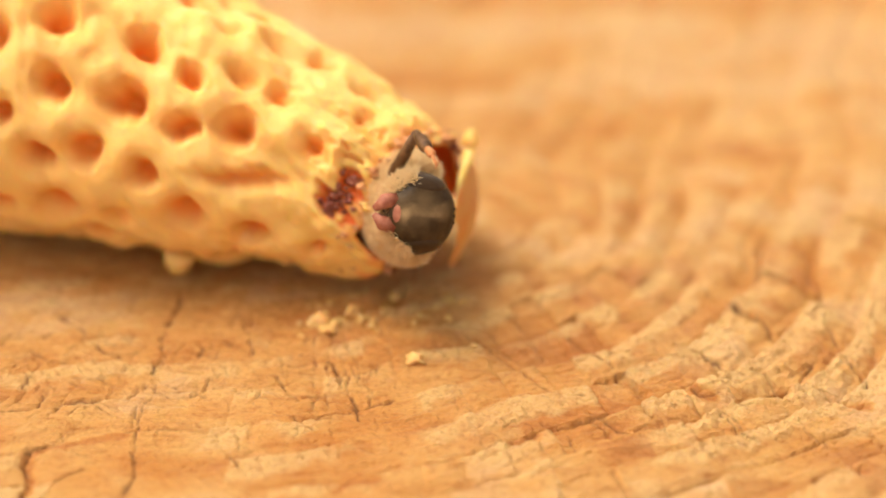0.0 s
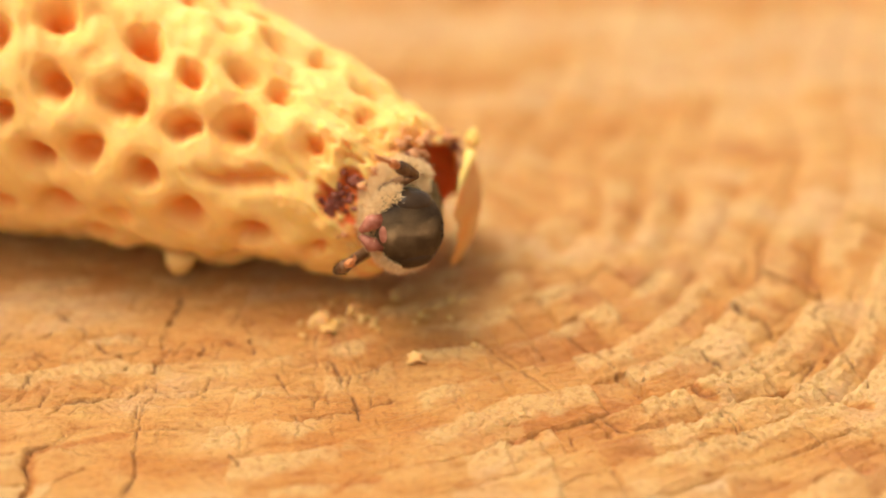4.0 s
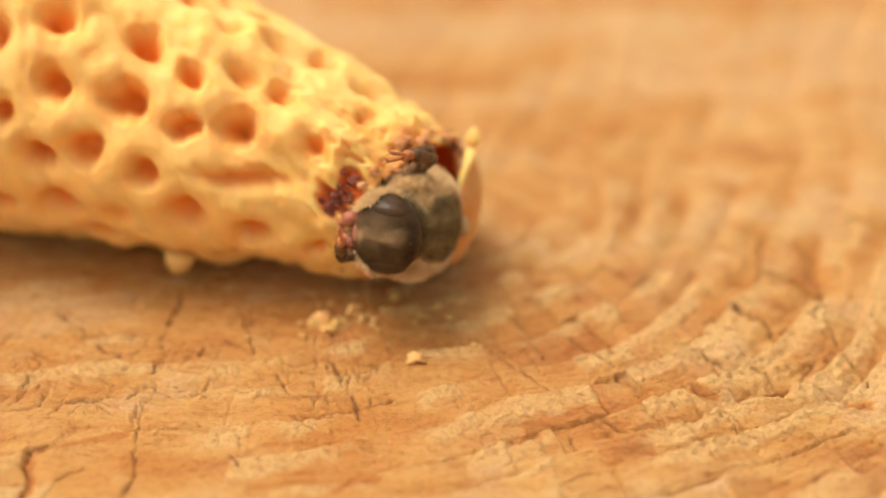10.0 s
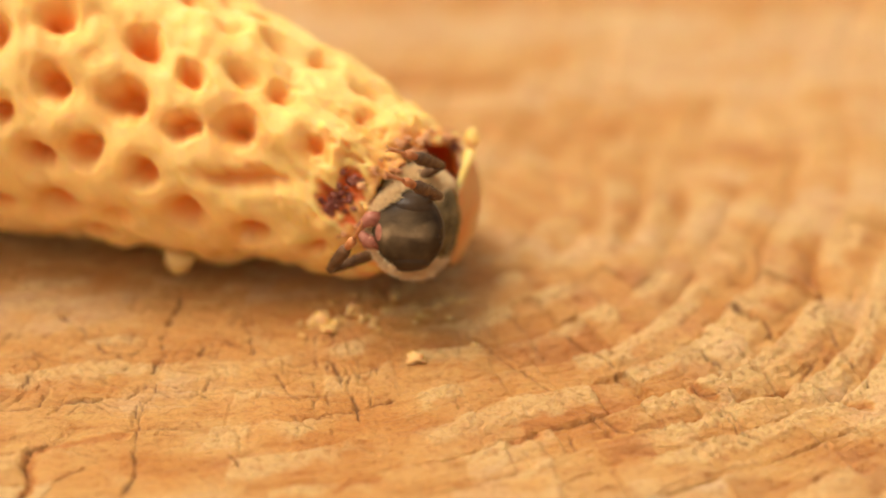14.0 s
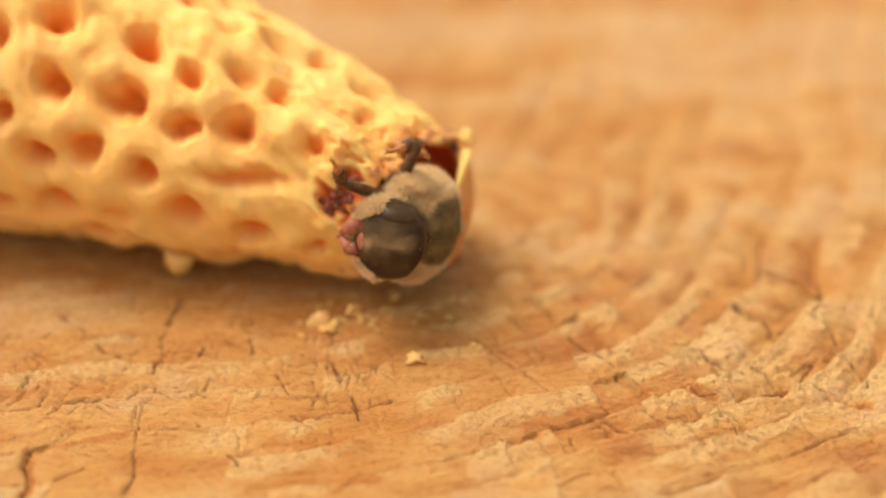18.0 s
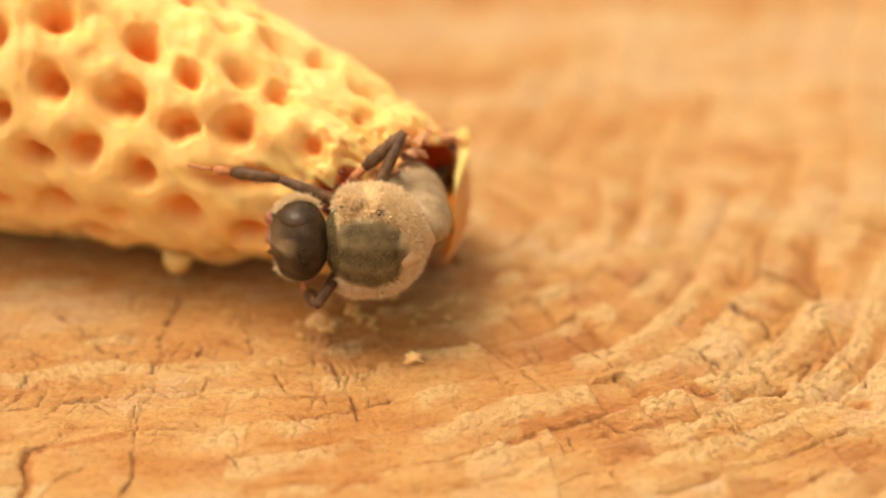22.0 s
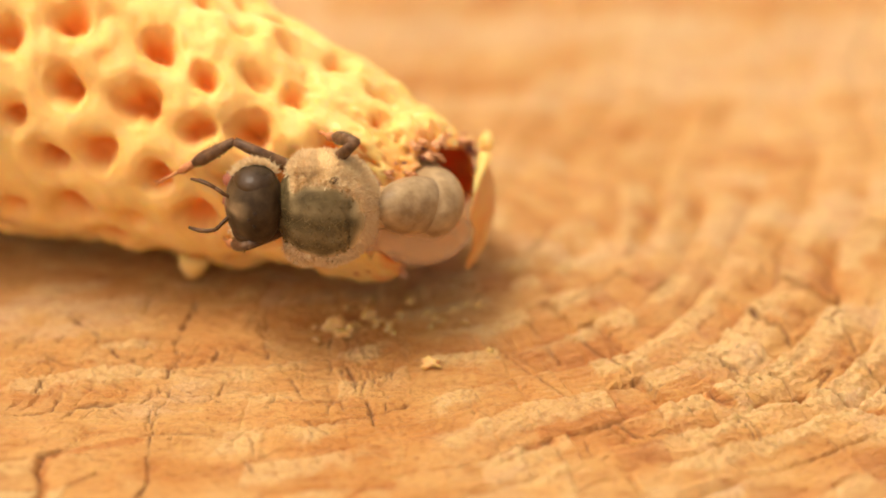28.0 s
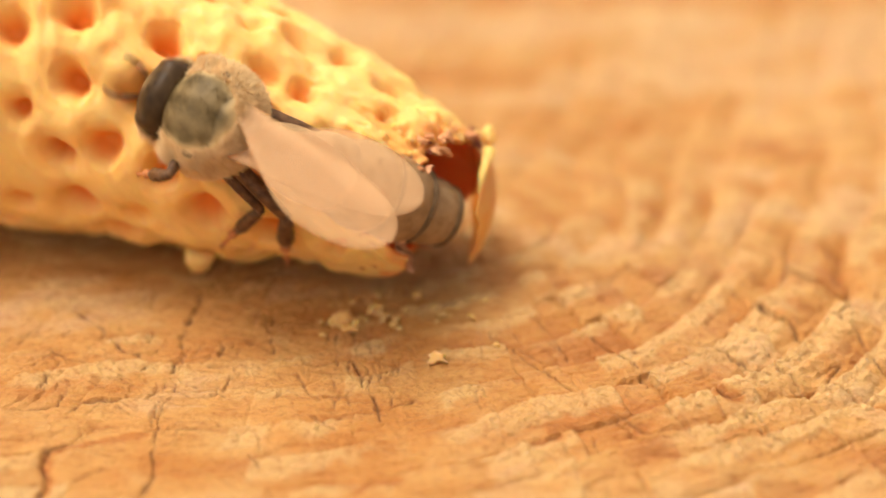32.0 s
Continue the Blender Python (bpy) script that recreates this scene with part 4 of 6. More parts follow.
    walk(limbs["abdomen1"], [
        (0, at(-3.51, -0.49, -1.49, -13, -60, 33)), (0.5, at(-3.80, -0.44, -1.17, -6, -49, 24)), (1, at(-3.52, -0.37, -1.51, -11, -62, 28)),
        (1.5, at(-3.76, -0.36, -1.25, -6, -52, 21)), (2, at(-3.65, -0.32, -1.39, -8, -58, 22)), (3, at(-3.59, -0.49, -1.40, -12, -57, 33)),
        (5.5, at(-3.12, -0.66, -1.72, -30, -67, 61)), (6, at(-2.74, -0.53, -1.94, -60, -75, 91)), (7, at(-2.45, -0.51, -2.04, -82, -74, 119)),
        (8, at(-2.44, -0.52, -2.03, -82, -74, 119)), (9, at(-2.23, -0.48, -2.07, -94, -72, 137)), (10, at(-2.27, -0.46, -2.07, -95, -73, 135)),
        (12, at(-2.05, -0.49, -2.08, -89, -68, 145)), (13, at(-2.69, -0.63, -1.93, -57, -72, 94)), (14, at(-2.85, -0.63, -1.88, -45, -72, 78)),
        (16.5, at(-1.88, -0.38, -2.10, -92, -67, 156)), (17, at(-1.49, -0.44, -2.00, -41, -57, 161)), (17.5, at(-1.80, -0.51, -2.05, -72, -62, 151)),
        (18, at(-2.51, -0.32, -2.06, -102, -79, 125)), (18.5, at(-1.77, -0.23, -2.11, -96, -65, 167)), (18.733, at(-1.53, 0.03, -2.18, 166, -57, -161)),
        (19, at(-1.28, 0.30, -2.26, 103, -41, -168)), (19.5, at(-1.40, 0.20, -2.33, 129, -46, -167)), (20, at(-1.75, -0.07, -2.41, -167, -59, -176)),
        (20.5, at(-1.98, -0.36, -2.41, -133, -68, 174)), (21, at(-1.99, -0.45, -2.40, -127, -70, 176)), (22, at(-2.16, -0.56, -2.38, -111, -74, 158)),
        (23, at(-2.19, -0.59, -2.36, -107, -73, 154)), (24, at(-2.24, -0.34, -2.38, -160, -75, -169)), (25, at(-2.52, -0.18, -2.30, 163, -77, -149)),
        (25.5, at(-2.66, -0.18, -2.26, 147, -80, -135)), (27.5, at(-3.83, 0.25, -1.28, 14, -49, -31)), (28, at(-3.97, 0.19, -1.06, 7, -44, -21)),
        (28.5, at(-3.98, 0.25, -1.01, 8, -41, -24)), (29, at(-3.97, 0.22, -1.04, 8, -42, -23)), (29.5, at(-3.92, 0.24, -1.13, 9, -45, -24)),
        (30, at(-3.95, 0.20, -1.10, 7, -43, -21)), (30.5, at(-3.79, 0.13, -1.35, 10, -55, -21)), (31, at(-3.57, 0.48, -1.48, 23, -57, -49)),
        (31.4, at(-3.71, 0.11, -1.43, 10, -60, -19)), (31.6, at(-3.89, 0.06, -1.21, 5, -48, -12)), (31.7, at(-3.82, 0.03, -1.42, 1, -34, -3)),
        (31.8, at(-3.55, 0.14, -1.73, 4, -51, -9)), (31.9, at(-3.66, 0.16, -1.61, 3, -44, -9)), (32, at(-3.58, -0.08, -1.71, -2, -49, 5)),
    ])
    walk(limbs["abdomen2"], [
        (0, at(-4.20, -0.99, -3.13, -17, -64, 38)), (0.5, at(-4.86, -0.94, -2.61, -8, -53, 26)), (1, at(-4.22, -0.78, -3.17, -17, -66, 33)),
        (1.5, at(-4.75, -0.78, -2.75, -9, -56, 25)), (2, at(-4.48, -0.71, -2.99, -12, -62, 27)), (3, at(-4.35, -1.05, -2.99, -17, -61, 39)),
        (5.5, at(-3.39, -1.28, -3.44, -39, -70, 71)), (6, at(-2.66, -1.02, -3.73, -74, -74, 105)), (7, at(-2.15, -0.94, -3.81, -93, -73, 129)),
        (8, at(-2.13, -0.96, -3.80, -92, -72, 130)), (9, at(-1.76, -0.86, -3.82, -101, -70, 144)), (10, at(-1.83, -0.84, -3.83, -102, -71, 143)),
        (12, at(-1.44, -0.87, -3.78, -94, -66, 150)), (13, at(-2.59, -1.19, -3.69, -68, -72, 105)), (14, at(-2.90, -1.18, -3.64, -55, -73, 89)),
        (16.5, at(-1.17, -0.66, -3.78, -95, -64, 160)), (17, at(-0.49, -0.76, -3.53, -43, -55, 163)), (17.5, at(-0.98, -0.94, -3.65, -74, -59, 153)),
        (18, at(-2.25, -0.59, -3.87, -117, -77, 140)), (18.5, at(-0.96, -0.40, -3.76, -99, -62, 170)), (18.733, at(-0.38, 0.09, -3.54, 167, -49, -160)),
        (19, at(0.20, 0.57, -3.32, 105, -30, -172)), (19.5, at(0.03, 0.44, -3.47, 132, -30, -174)), (20, at(-0.57, -0.06, -3.82, -159, -41, 176)),
        (20.5, at(-1.01, -0.43, -3.97, -133, -46, 176)), (21, at(-1.03, -0.46, -3.97, -128, -46, 179)), (22, at(-1.34, -0.70, -4.01, -124, -49, 175)),
        (23, at(-1.35, -0.78, -3.97, -120, -48, 172)), (24, at(-1.39, -0.20, -4.00, -153, -47, -174)), (25, at(-1.72, -0.02, -3.94, -168, -49, -178)),
        (25.5, at(-1.94, -0.01, -3.92, -169, -49, -178)), (27.5, at(-4.17, 0.91, -2.88, 105, -62, -144)), (28, at(-4.53, 0.74, -2.64, 103, -68, -138)),
        (28.5, at(-4.66, 0.92, -2.51, 83, -67, -124)), (29, at(-4.62, 0.84, -2.57, 88, -67, -126)), (29.5, at(-4.54, 0.87, -2.69, 86, -68, -121)),
        (30, at(-4.67, 0.77, -2.64, 82, -70, -113)), (30.5, at(-4.27, 0.60, -3.02, 101, -70, -124)), (31, at(-3.77, 1.27, -3.11, 83, -62, -123)),
        (31.4, at(-4.15, 0.42, -3.17, 123, -79, -136)), (31.6, at(-4.70, 0.33, -2.82, 58, -83, -68)), (31.7, at(-5.34, 0.15, -2.46, 3, -34, -7)),
        (31.8, at(-4.64, 0.37, -3.21, 8, -55, -15)), (31.9, at(-4.93, 0.38, -2.94, 5, -47, -12)), (32, at(-4.72, -0.19, -3.16, -4, -54, 7)),
    ])
    walk(limbs["abdomen3"], [
        (0, at(-4.81, -1.48, -4.80, -17, -65, 38)), (0.5, at(-5.84, -1.42, -4.10, -8, -54, 26)), (1, at(-4.84, -1.20, -4.86, -17, -66, 34)),
        (1.5, at(-5.67, -1.20, -4.30, -9, -57, 25)), (2, at(-5.25, -1.10, -4.63, -13, -62, 28)), (3, at(-5.05, -1.62, -4.61, -17, -61, 39)),
        (5.5, at(-3.59, -1.88, -5.18, -39, -70, 71)), (6, at(-2.52, -1.49, -5.51, -75, -74, 107)), (7, at(-1.79, -1.36, -5.58, -94, -73, 131)),
        (8, at(-1.76, -1.39, -5.57, -93, -72, 131)), (9, at(-1.23, -1.24, -5.55, -102, -69, 145)), (10, at(-1.33, -1.22, -5.57, -103, -70, 144)),
        (12, at(-0.77, -1.24, -5.47, -95, -66, 151)), (13, at(-2.44, -1.72, -5.45, -68, -73, 105)), (14, at(-2.92, -1.72, -5.41, -54, -74, 88)),
        (16.5, at(-0.41, -0.94, -5.45, -95, -64, 160)), (17, at(0.53, -1.07, -5.04, -43, -55, 164)), (17.5, at(-0.12, -1.37, -5.23, -74, -58, 153)),
        (18, at(-1.91, -0.86, -5.67, -120, -76, 143)), (18.5, at(-0.09, -0.54, -5.39, -100, -61, 171)), (18.733, at(0.87, 0.12, -4.78, 167, -46, -160)),
        (19, at(1.83, 0.78, -4.18, 105, -25, -174)), (19.5, at(1.67, 0.57, -4.30, 133, -23, -178)), (20, at(0.90, -0.23, -4.92, -155, -32, 170)),
        (20.5, at(0.37, -0.56, -5.19, -131, -36, 173)), (21, at(0.37, -0.50, -5.18, -126, -34, 177)), (22, at(0.01, -0.82, -5.26, -123, -35, 175)),
        (23, at(0.01, -0.96, -5.21, -120, -35, 173)), (24, at(0.00, -0.09, -5.20, -149, -33, -178)), (25, at(-0.36, -0.06, -5.18, -161, -36, 174)),
        (25.5, at(-0.58, -0.06, -5.17, -163, -35, 174)), (27.5, at(-3.10, 1.22, -4.33, 128, -41, -176)), (28, at(-3.55, 1.04, -4.15, 131, -43, -175)),
        (28.5, at(-3.76, 1.31, -4.04, 121, -44, -173)), (29, at(-3.70, 1.24, -4.09, 122, -43, -172)), (29.5, at(-3.65, 1.29, -4.21, 125, -42, -172)),
        (30, at(-3.85, 1.19, -4.19, 127, -43, -171)), (30.5, at(-3.40, 1.03, -4.55, 134, -39, -168)), (31, at(-2.85, 1.84, -4.58, 115, -39, -168)),
        (31.4, at(-3.39, 0.53, -4.81, 167, -43, 176)), (31.6, at(-4.15, 0.39, -4.52, 176, -47, 174)), (31.667, at(-5.52, 0.39, -3.99, 25, -81, -33)),
        (31.7, at(-6.88, 0.38, -3.46, 6, -31, -11)), (31.8, at(-5.64, 0.66, -4.74, 11, -56, -19)), (31.9, at(-6.14, 0.64, -4.31, 6, -49, -13)),
        (32, at(-5.76, -0.33, -4.68, -5, -57, 9)),
    ])
    walk(limbs["abdomen4"], [
        (0, at(-5.43, -1.95, -6.48, -15, -65, 36)), (0.5, at(-6.82, -1.89, -5.60, -7, -54, 25)), (1, at(-5.47, -1.62, -6.55, -17, -65, 33)),
        (1.5, at(-6.59, -1.62, -5.85, -9, -57, 24)), (2, at(-6.02, -1.51, -6.26, -12, -61, 27)), (3, at(-5.75, -2.18, -6.22, -16, -61, 38)),
        (5.5, at(-3.80, -2.46, -6.92, -37, -70, 68)), (6, at(-2.38, -1.97, -7.29, -73, -75, 104)), (7, at(-1.44, -1.77, -7.35, -92, -73, 129)),
        (8, at(-1.41, -1.81, -7.33, -91, -73, 129)), (9, at(-0.70, -1.61, -7.28, -101, -70, 145)), (10, at(-0.84, -1.58, -7.31, -102, -71, 143)),
        (12, at(-0.11, -1.60, -7.16, -95, -66, 151)), (13, at(-2.31, -2.25, -7.22, -65, -73, 102)), (14, at(-2.95, -2.23, -7.19, -50, -74, 84)),
        (16.5, at(0.34, -1.21, -7.12, -95, -65, 160)), (17, at(1.56, -1.36, -6.55, -43, -55, 164)), (17.5, at(0.74, -1.81, -6.81, -73, -58, 152)),
        (18, at(-1.55, -1.13, -7.47, -119, -76, 142)), (18.5, at(0.79, -0.67, -7.01, -100, -61, 172)), (18.733, at(2.15, 0.14, -5.98, 167, -44, -160)),
        (19, at(3.50, 0.94, -4.94, 106, -24, -175)), (19.5, at(3.39, 0.61, -4.98, 134, -19, 179)), (20, at(2.48, -0.56, -5.83, -153, -27, 166)),
        (20.5, at(1.90, -0.78, -6.20, -129, -30, 171)), (21, at(1.95, -0.62, -6.13, -124, -27, 174)), (22, at(1.57, -0.96, -6.23, -122, -27, 174)),
        (23, at(1.58, -1.16, -6.18, -120, -27, 172)), (24, at(1.61, -0.06, -6.11, -147, -25, 180)), (25, at(1.18, -0.27, -6.18, -159, -29, 170)),
        (25.5, at(0.96, -0.28, -6.15, -160, -29, 170)), (27.5, at(-1.61, 1.21, -5.44, 133, -32, 176)), (28, at(-2.09, 1.07, -5.28, 135, -32, 178)),
        (28.5, at(-2.31, 1.36, -5.19, 126, -33, 178)), (29, at(-2.24, 1.35, -5.21, 127, -32, -180)), (29.5, at(-2.15, 1.38, -5.28, 129, -29, 179)),
        (30, at(-2.37, 1.30, -5.28, 132, -29, 180)), (30.5, at(-1.83, 1.26, -5.48, 137, -22, -175)), (31, at(-1.26, 1.95, -5.48, 120, -19, 176)),
        (31.4, at(-1.85, 0.33, -5.79, 172, -20, 169)), (31.6, at(-2.70, 0.15, -5.62, 179, -25, 168)), (31.667, at(-5.57, 0.44, -5.01, 120, -86, -129)),
        (31.7, at(-8.44, 0.73, -4.39, 8, -29, -15)), (31.8, at(-6.63, 1.01, -6.26, 13, -54, -21)), (31.9, at(-7.33, 0.90, -5.71, 6, -49, -12)),
        (32, at(-6.73, -0.50, -6.25, -7, -59, 11)),
    ])
    walk(limbs["abdomen5"], [
        (0, at(-6.08, -2.41, -8.15, -13, -64, 34)), (0.5, at(-7.82, -2.34, -7.09, -6, -54, 24)), (1, at(-6.13, -2.04, -8.23, -16, -65, 32)),
        (1.5, at(-7.52, -2.04, -7.39, -8, -56, 24)), (2, at(-6.82, -1.91, -7.88, -12, -61, 26)), (3, at(-6.47, -2.74, -7.83, -15, -60, 37)),
        (5.5, at(-4.04, -3.03, -8.67, -33, -70, 65)), (6, at(-2.28, -2.44, -9.08, -69, -75, 100)), (7, at(-1.12, -2.18, -9.12, -90, -74, 126)),
        (8, at(-1.08, -2.23, -9.10, -88, -74, 126)), (9, at(-0.20, -1.97, -9.03, -100, -71, 143)), (10, at(-0.37, -1.94, -9.07, -101, -72, 141)),
        (11, at(0.09, -1.93, -8.98, -99, -70, 148)), (12, at(0.53, -1.95, -8.86, -95, -67, 151)), (13, at(-2.23, -2.77, -9.00, -60, -74, 97)),
        (14, at(-3.03, -2.74, -8.97, -44, -74, 78)), (16.5, at(1.06, -1.47, -8.80, -95, -66, 160)), (17, at(2.56, -1.65, -8.08, -43, -56, 164)),
        (17.5, at(1.59, -2.27, -8.39, -72, -59, 151)), (18, at(-1.22, -1.40, -9.27, -117, -77, 140)), (18.5, at(1.66, -0.79, -8.64, -101, -62, 173)),
        (18.733, at(3.43, 0.15, -7.15, 167, -43, -160)), (19, at(5.20, 1.08, -5.67, 106, -23, -176)), (19.5, at(5.15, 0.56, -5.55, 135, -17, 177)),
        (20, at(4.09, -1.01, -6.62, -152, -23, 163)), (20.5, at(3.51, -1.06, -7.08, -128, -26, 169)), (21, at(3.61, -0.82, -6.91, -123, -22, 172)),
        (22, at(3.24, -1.14, -7.01, -122, -22, 173)), (23, at(3.23, -1.38, -6.96, -120, -22, 172)), (24, at(3.31, -0.10, -6.83, -146, -20, 178)),
        (25, at(2.80, -0.60, -7.02, -157, -25, 167)), (25.5, at(2.58, -0.60, -6.99, -159, -25, 167)), (27.5, at(-0.01, 1.05, -6.35, 134, -27, 172)),
        (28, at(-0.49, 0.97, -6.20, 136, -27, 175)), (28.5, at(-0.72, 1.25, -6.12, 128, -27, 174)), (29, at(-0.63, 1.31, -6.12, 128, -26, 176)),
        (29.5, at(-0.48, 1.30, -6.08, 131, -22, 175)), (30, at(-0.71, 1.24, -6.09, 133, -22, 176)), (30.5, at(-0.07, 1.35, -6.04, 137, -13, -179)),
        (31, at(0.52, 1.71, -5.91, 121, -7, 169)), (31.4, at(-0.11, -0.05, -6.25, 173, -8, 166)), (31.6, at(-1.01, -0.23, -6.26, -180, -15, 166)),
        (31.667, at(-5.51, 0.48, -5.76, 145, -83, -156)), (31.7, at(-10.01, 1.20, -5.25, 10, -26, -18)), (31.8, at(-7.68, 1.42, -7.73, 14, -49, -22)),
        (31.9, at(-8.53, 1.14, -7.10, 4, -48, -10)), (32, at(-7.65, -0.68, -7.84, -8, -59, 13)),
    ])
    walk(limbs["forel"], [
        (0, at(-0.90, 0.80, 0.20, 0, -53, 29)), (0.5, at(-0.90, 0.80, 0.20, 0, -43, 22)), (1, at(-0.90, 0.80, 0.20, 0, -54, 25)),
        (1.5, at(-0.90, 0.80, 0.20, 0, -46, 21)), (2, at(-0.90, 0.80, 0.20, 0, -51, 22)), (3, at(-0.90, 0.80, 0.20, 0, -50, 30)),
        (5.5, at(-0.90, 0.80, 0.20, 0, -61, 47)), (6, at(-0.90, 0.80, 0.20, 0, -70, 62)), (7, at(-0.90, 0.80, 0.20, 0, -73, 81)),
        (8, at(-0.90, 0.80, 0.20, 0, -73, 82)), (9, at(-0.90, 0.80, 0.20, 0, -74, 100)), (10, at(-0.90, 0.80, 0.20, 0, -75, 97)),
        (12, at(-0.90, 0.80, 0.20, 0, -73, 115)), (13, at(-0.90, 0.80, 0.20, 0, -68, 65)), (14, at(-0.90, 0.80, 0.20, 0, -66, 55)),
        (16.5, at(-0.90, 0.80, 0.20, 0, -73, 131)), (17, at(-0.90, 0.80, 0.20, 0, -65, 145)), (17.5, at(-0.90, 0.80, 0.20, 0, -67, 129)),
        (18, at(-0.90, 0.80, 0.20, 0, -78, 74)), (18.267, at(-0.90, 0.80, 0.20, -3, -75, 115)), (18.5, at(-0.90, 0.80, 0.20, 0, -73, 149)),
        (19, at(-0.90, 0.80, 0.20, 0, -47, -174)), (19.5, at(-0.90, 0.80, 0.20, 0, -47, -179)), (19.733, at(-0.90, 0.80, 0.20, 6, -59, -143)),
        (20, at(-0.90, 0.80, 0.20, -8, -70, -89)), (20.5, at(-0.90, 0.80, 0.20, -14, -71, -66)), (21, at(-0.90, 0.80, 0.20, 2, -69, -75)),
        (22, at(-0.90, 0.80, 0.20, 7, -67, -67)), (23, at(-0.90, 0.80, 0.20, 8, -69, -65)), (24, at(-0.90, 0.80, 0.20, 9, -66, -58)),
        (25, at(-0.90, 0.80, 0.20, -1, -62, -64)), (25.5, at(-0.82, 0.91, 0.37, 1, -62, -58)), (27.5, at(-0.50, 1.35, 1.05, 8, -48, -35)),
        (28, at(-0.50, 1.35, 1.05, 9, -45, -29)), (28.5, at(-0.50, 1.35, 1.05, 8, -43, -31)), (29, at(-0.50, 1.35, 1.05, 9, -43, -27)),
        (29.5, at(-0.50, 1.35, 1.05, 11, -45, -29)), (30, at(-0.50, 1.35, 1.05, 11, -43, -25)), (30.5, at(-0.50, 1.35, 1.05, 14, -46, -20)),
        (31, at(-0.50, 1.35, 1.05, 26, -51, -42)), (31.4, at(-0.50, 1.35, 1.05, -2, -50, -16)), (31.6, at(-0.50, 1.35, 1.05, -6, -41, -10)),
        (31.667, at(-0.50, 1.35, 1.20, 13, -8, -8)), (31.7, at(-0.50, 1.35, 1.35, 36, 22, 5)), (31.8, at(-0.50, 1.35, 1.35, 32, -9, -4)),
        (31.9, at(-0.50, 1.35, 1.35, 26, -7, -5)), (32, at(-0.50, 1.35, 1.35, 20, -19, 4)),
    ])
    walk(limbs["rearl"], [
        (0, at(-0.90, 0.80, 0.20, 0, -48, 27)), (0.5, at(-0.90, 0.80, 0.20, 0, -38, 21)), (1, at(-0.90, 0.80, 0.20, 0, -49, 23)),
        (1.5, at(-0.90, 0.80, 0.20, 0, -41, 20)), (2, at(-0.90, 0.80, 0.20, 0, -46, 20)), (3, at(-0.90, 0.80, 0.20, 0, -45, 27)),
        (5.5, at(-0.90, 0.80, 0.20, 0, -56, 41)), (6, at(-0.90, 0.80, 0.20, 0, -65, 50)), (7, at(-0.90, 0.80, 0.20, 0, -70, 62)),
        (8, at(-0.90, 0.80, 0.20, 0, -70, 63)), (9, at(-0.90, 0.80, 0.20, 0, -73, 77)), (10, at(-0.90, 0.80, 0.20, 0, -73, 73)),
        (12, at(-0.90, 0.80, 0.20, 0, -73, 91)), (13, at(-0.90, 0.80, 0.20, 0, -64, 54)), (14, at(-0.90, 0.80, 0.20, 0, -61, 47)),
        (16.5, at(-0.90, 0.80, 0.20, 0, -75, 105)), (17, at(-0.90, 0.80, 0.20, 0, -68, 130)), (17.5, at(-0.90, 0.80, 0.20, 0, -70, 110)),
        (18, at(-0.90, 0.80, 0.20, 0, -73, 52)), (18.5, at(-0.90, 0.80, 0.20, 0, -77, 124)), (19, at(-0.90, 0.80, 0.20, 0, -59, -174)),
        (19.5, at(-0.90, 0.80, 0.20, 0, -62, -178)), (19.733, at(-0.90, 0.80, 0.20, -1, -65, -138)), (20, at(-0.90, 0.80, 0.20, -7, -67, -92)),
        (20.5, at(-0.90, 0.80, 0.20, -13, -69, -67)), (21, at(-0.90, 0.80, 0.20, 3, -67, -73)), (22, at(-0.90, 0.80, 0.20, 7, -65, -63)),
        (23, at(-0.90, 0.80, 0.20, 9, -68, -59)), (24, at(-0.90, 0.80, 0.20, 8, -61, -52)), (25, at(-0.90, 0.80, 0.20, 0, -57, -61)),
        (25.5, at(-0.82, 0.91, 0.37, 1, -57, -54)), (27.5, at(-0.50, 1.35, 1.05, 7, -34, -27)), (28, at(-0.50, 1.35, 1.05, 7, -29, -19)),
        (28.5, at(-0.50, 1.35, 1.05, 7, -25, -21)), (29.5, at(-0.50, 1.35, 1.05, 8, -22, -15)), (30, at(-0.50, 1.35, 1.05, 7, -16, -10)),
        (30.5, at(-0.50, 1.35, 1.05, 7, -10, 1)), (31, at(-0.50, 1.35, 1.05, 12, -18, -14)), (31.4, at(-0.50, 1.35, 1.05, -5, -16, -7)),
        (31.6, at(-0.50, 1.35, 1.05, -7, -7, -4)), (31.7, at(-0.50, 1.35, 1.35, 35, -7, 0)), (31.8, at(-0.50, 1.35, 1.35, 34, -23, -7)),
        (31.9, at(-0.50, 1.35, 1.35, 27, -16, -7)), (32, at(-0.50, 1.35, 1.35, 20, -22, 3)),
    ])
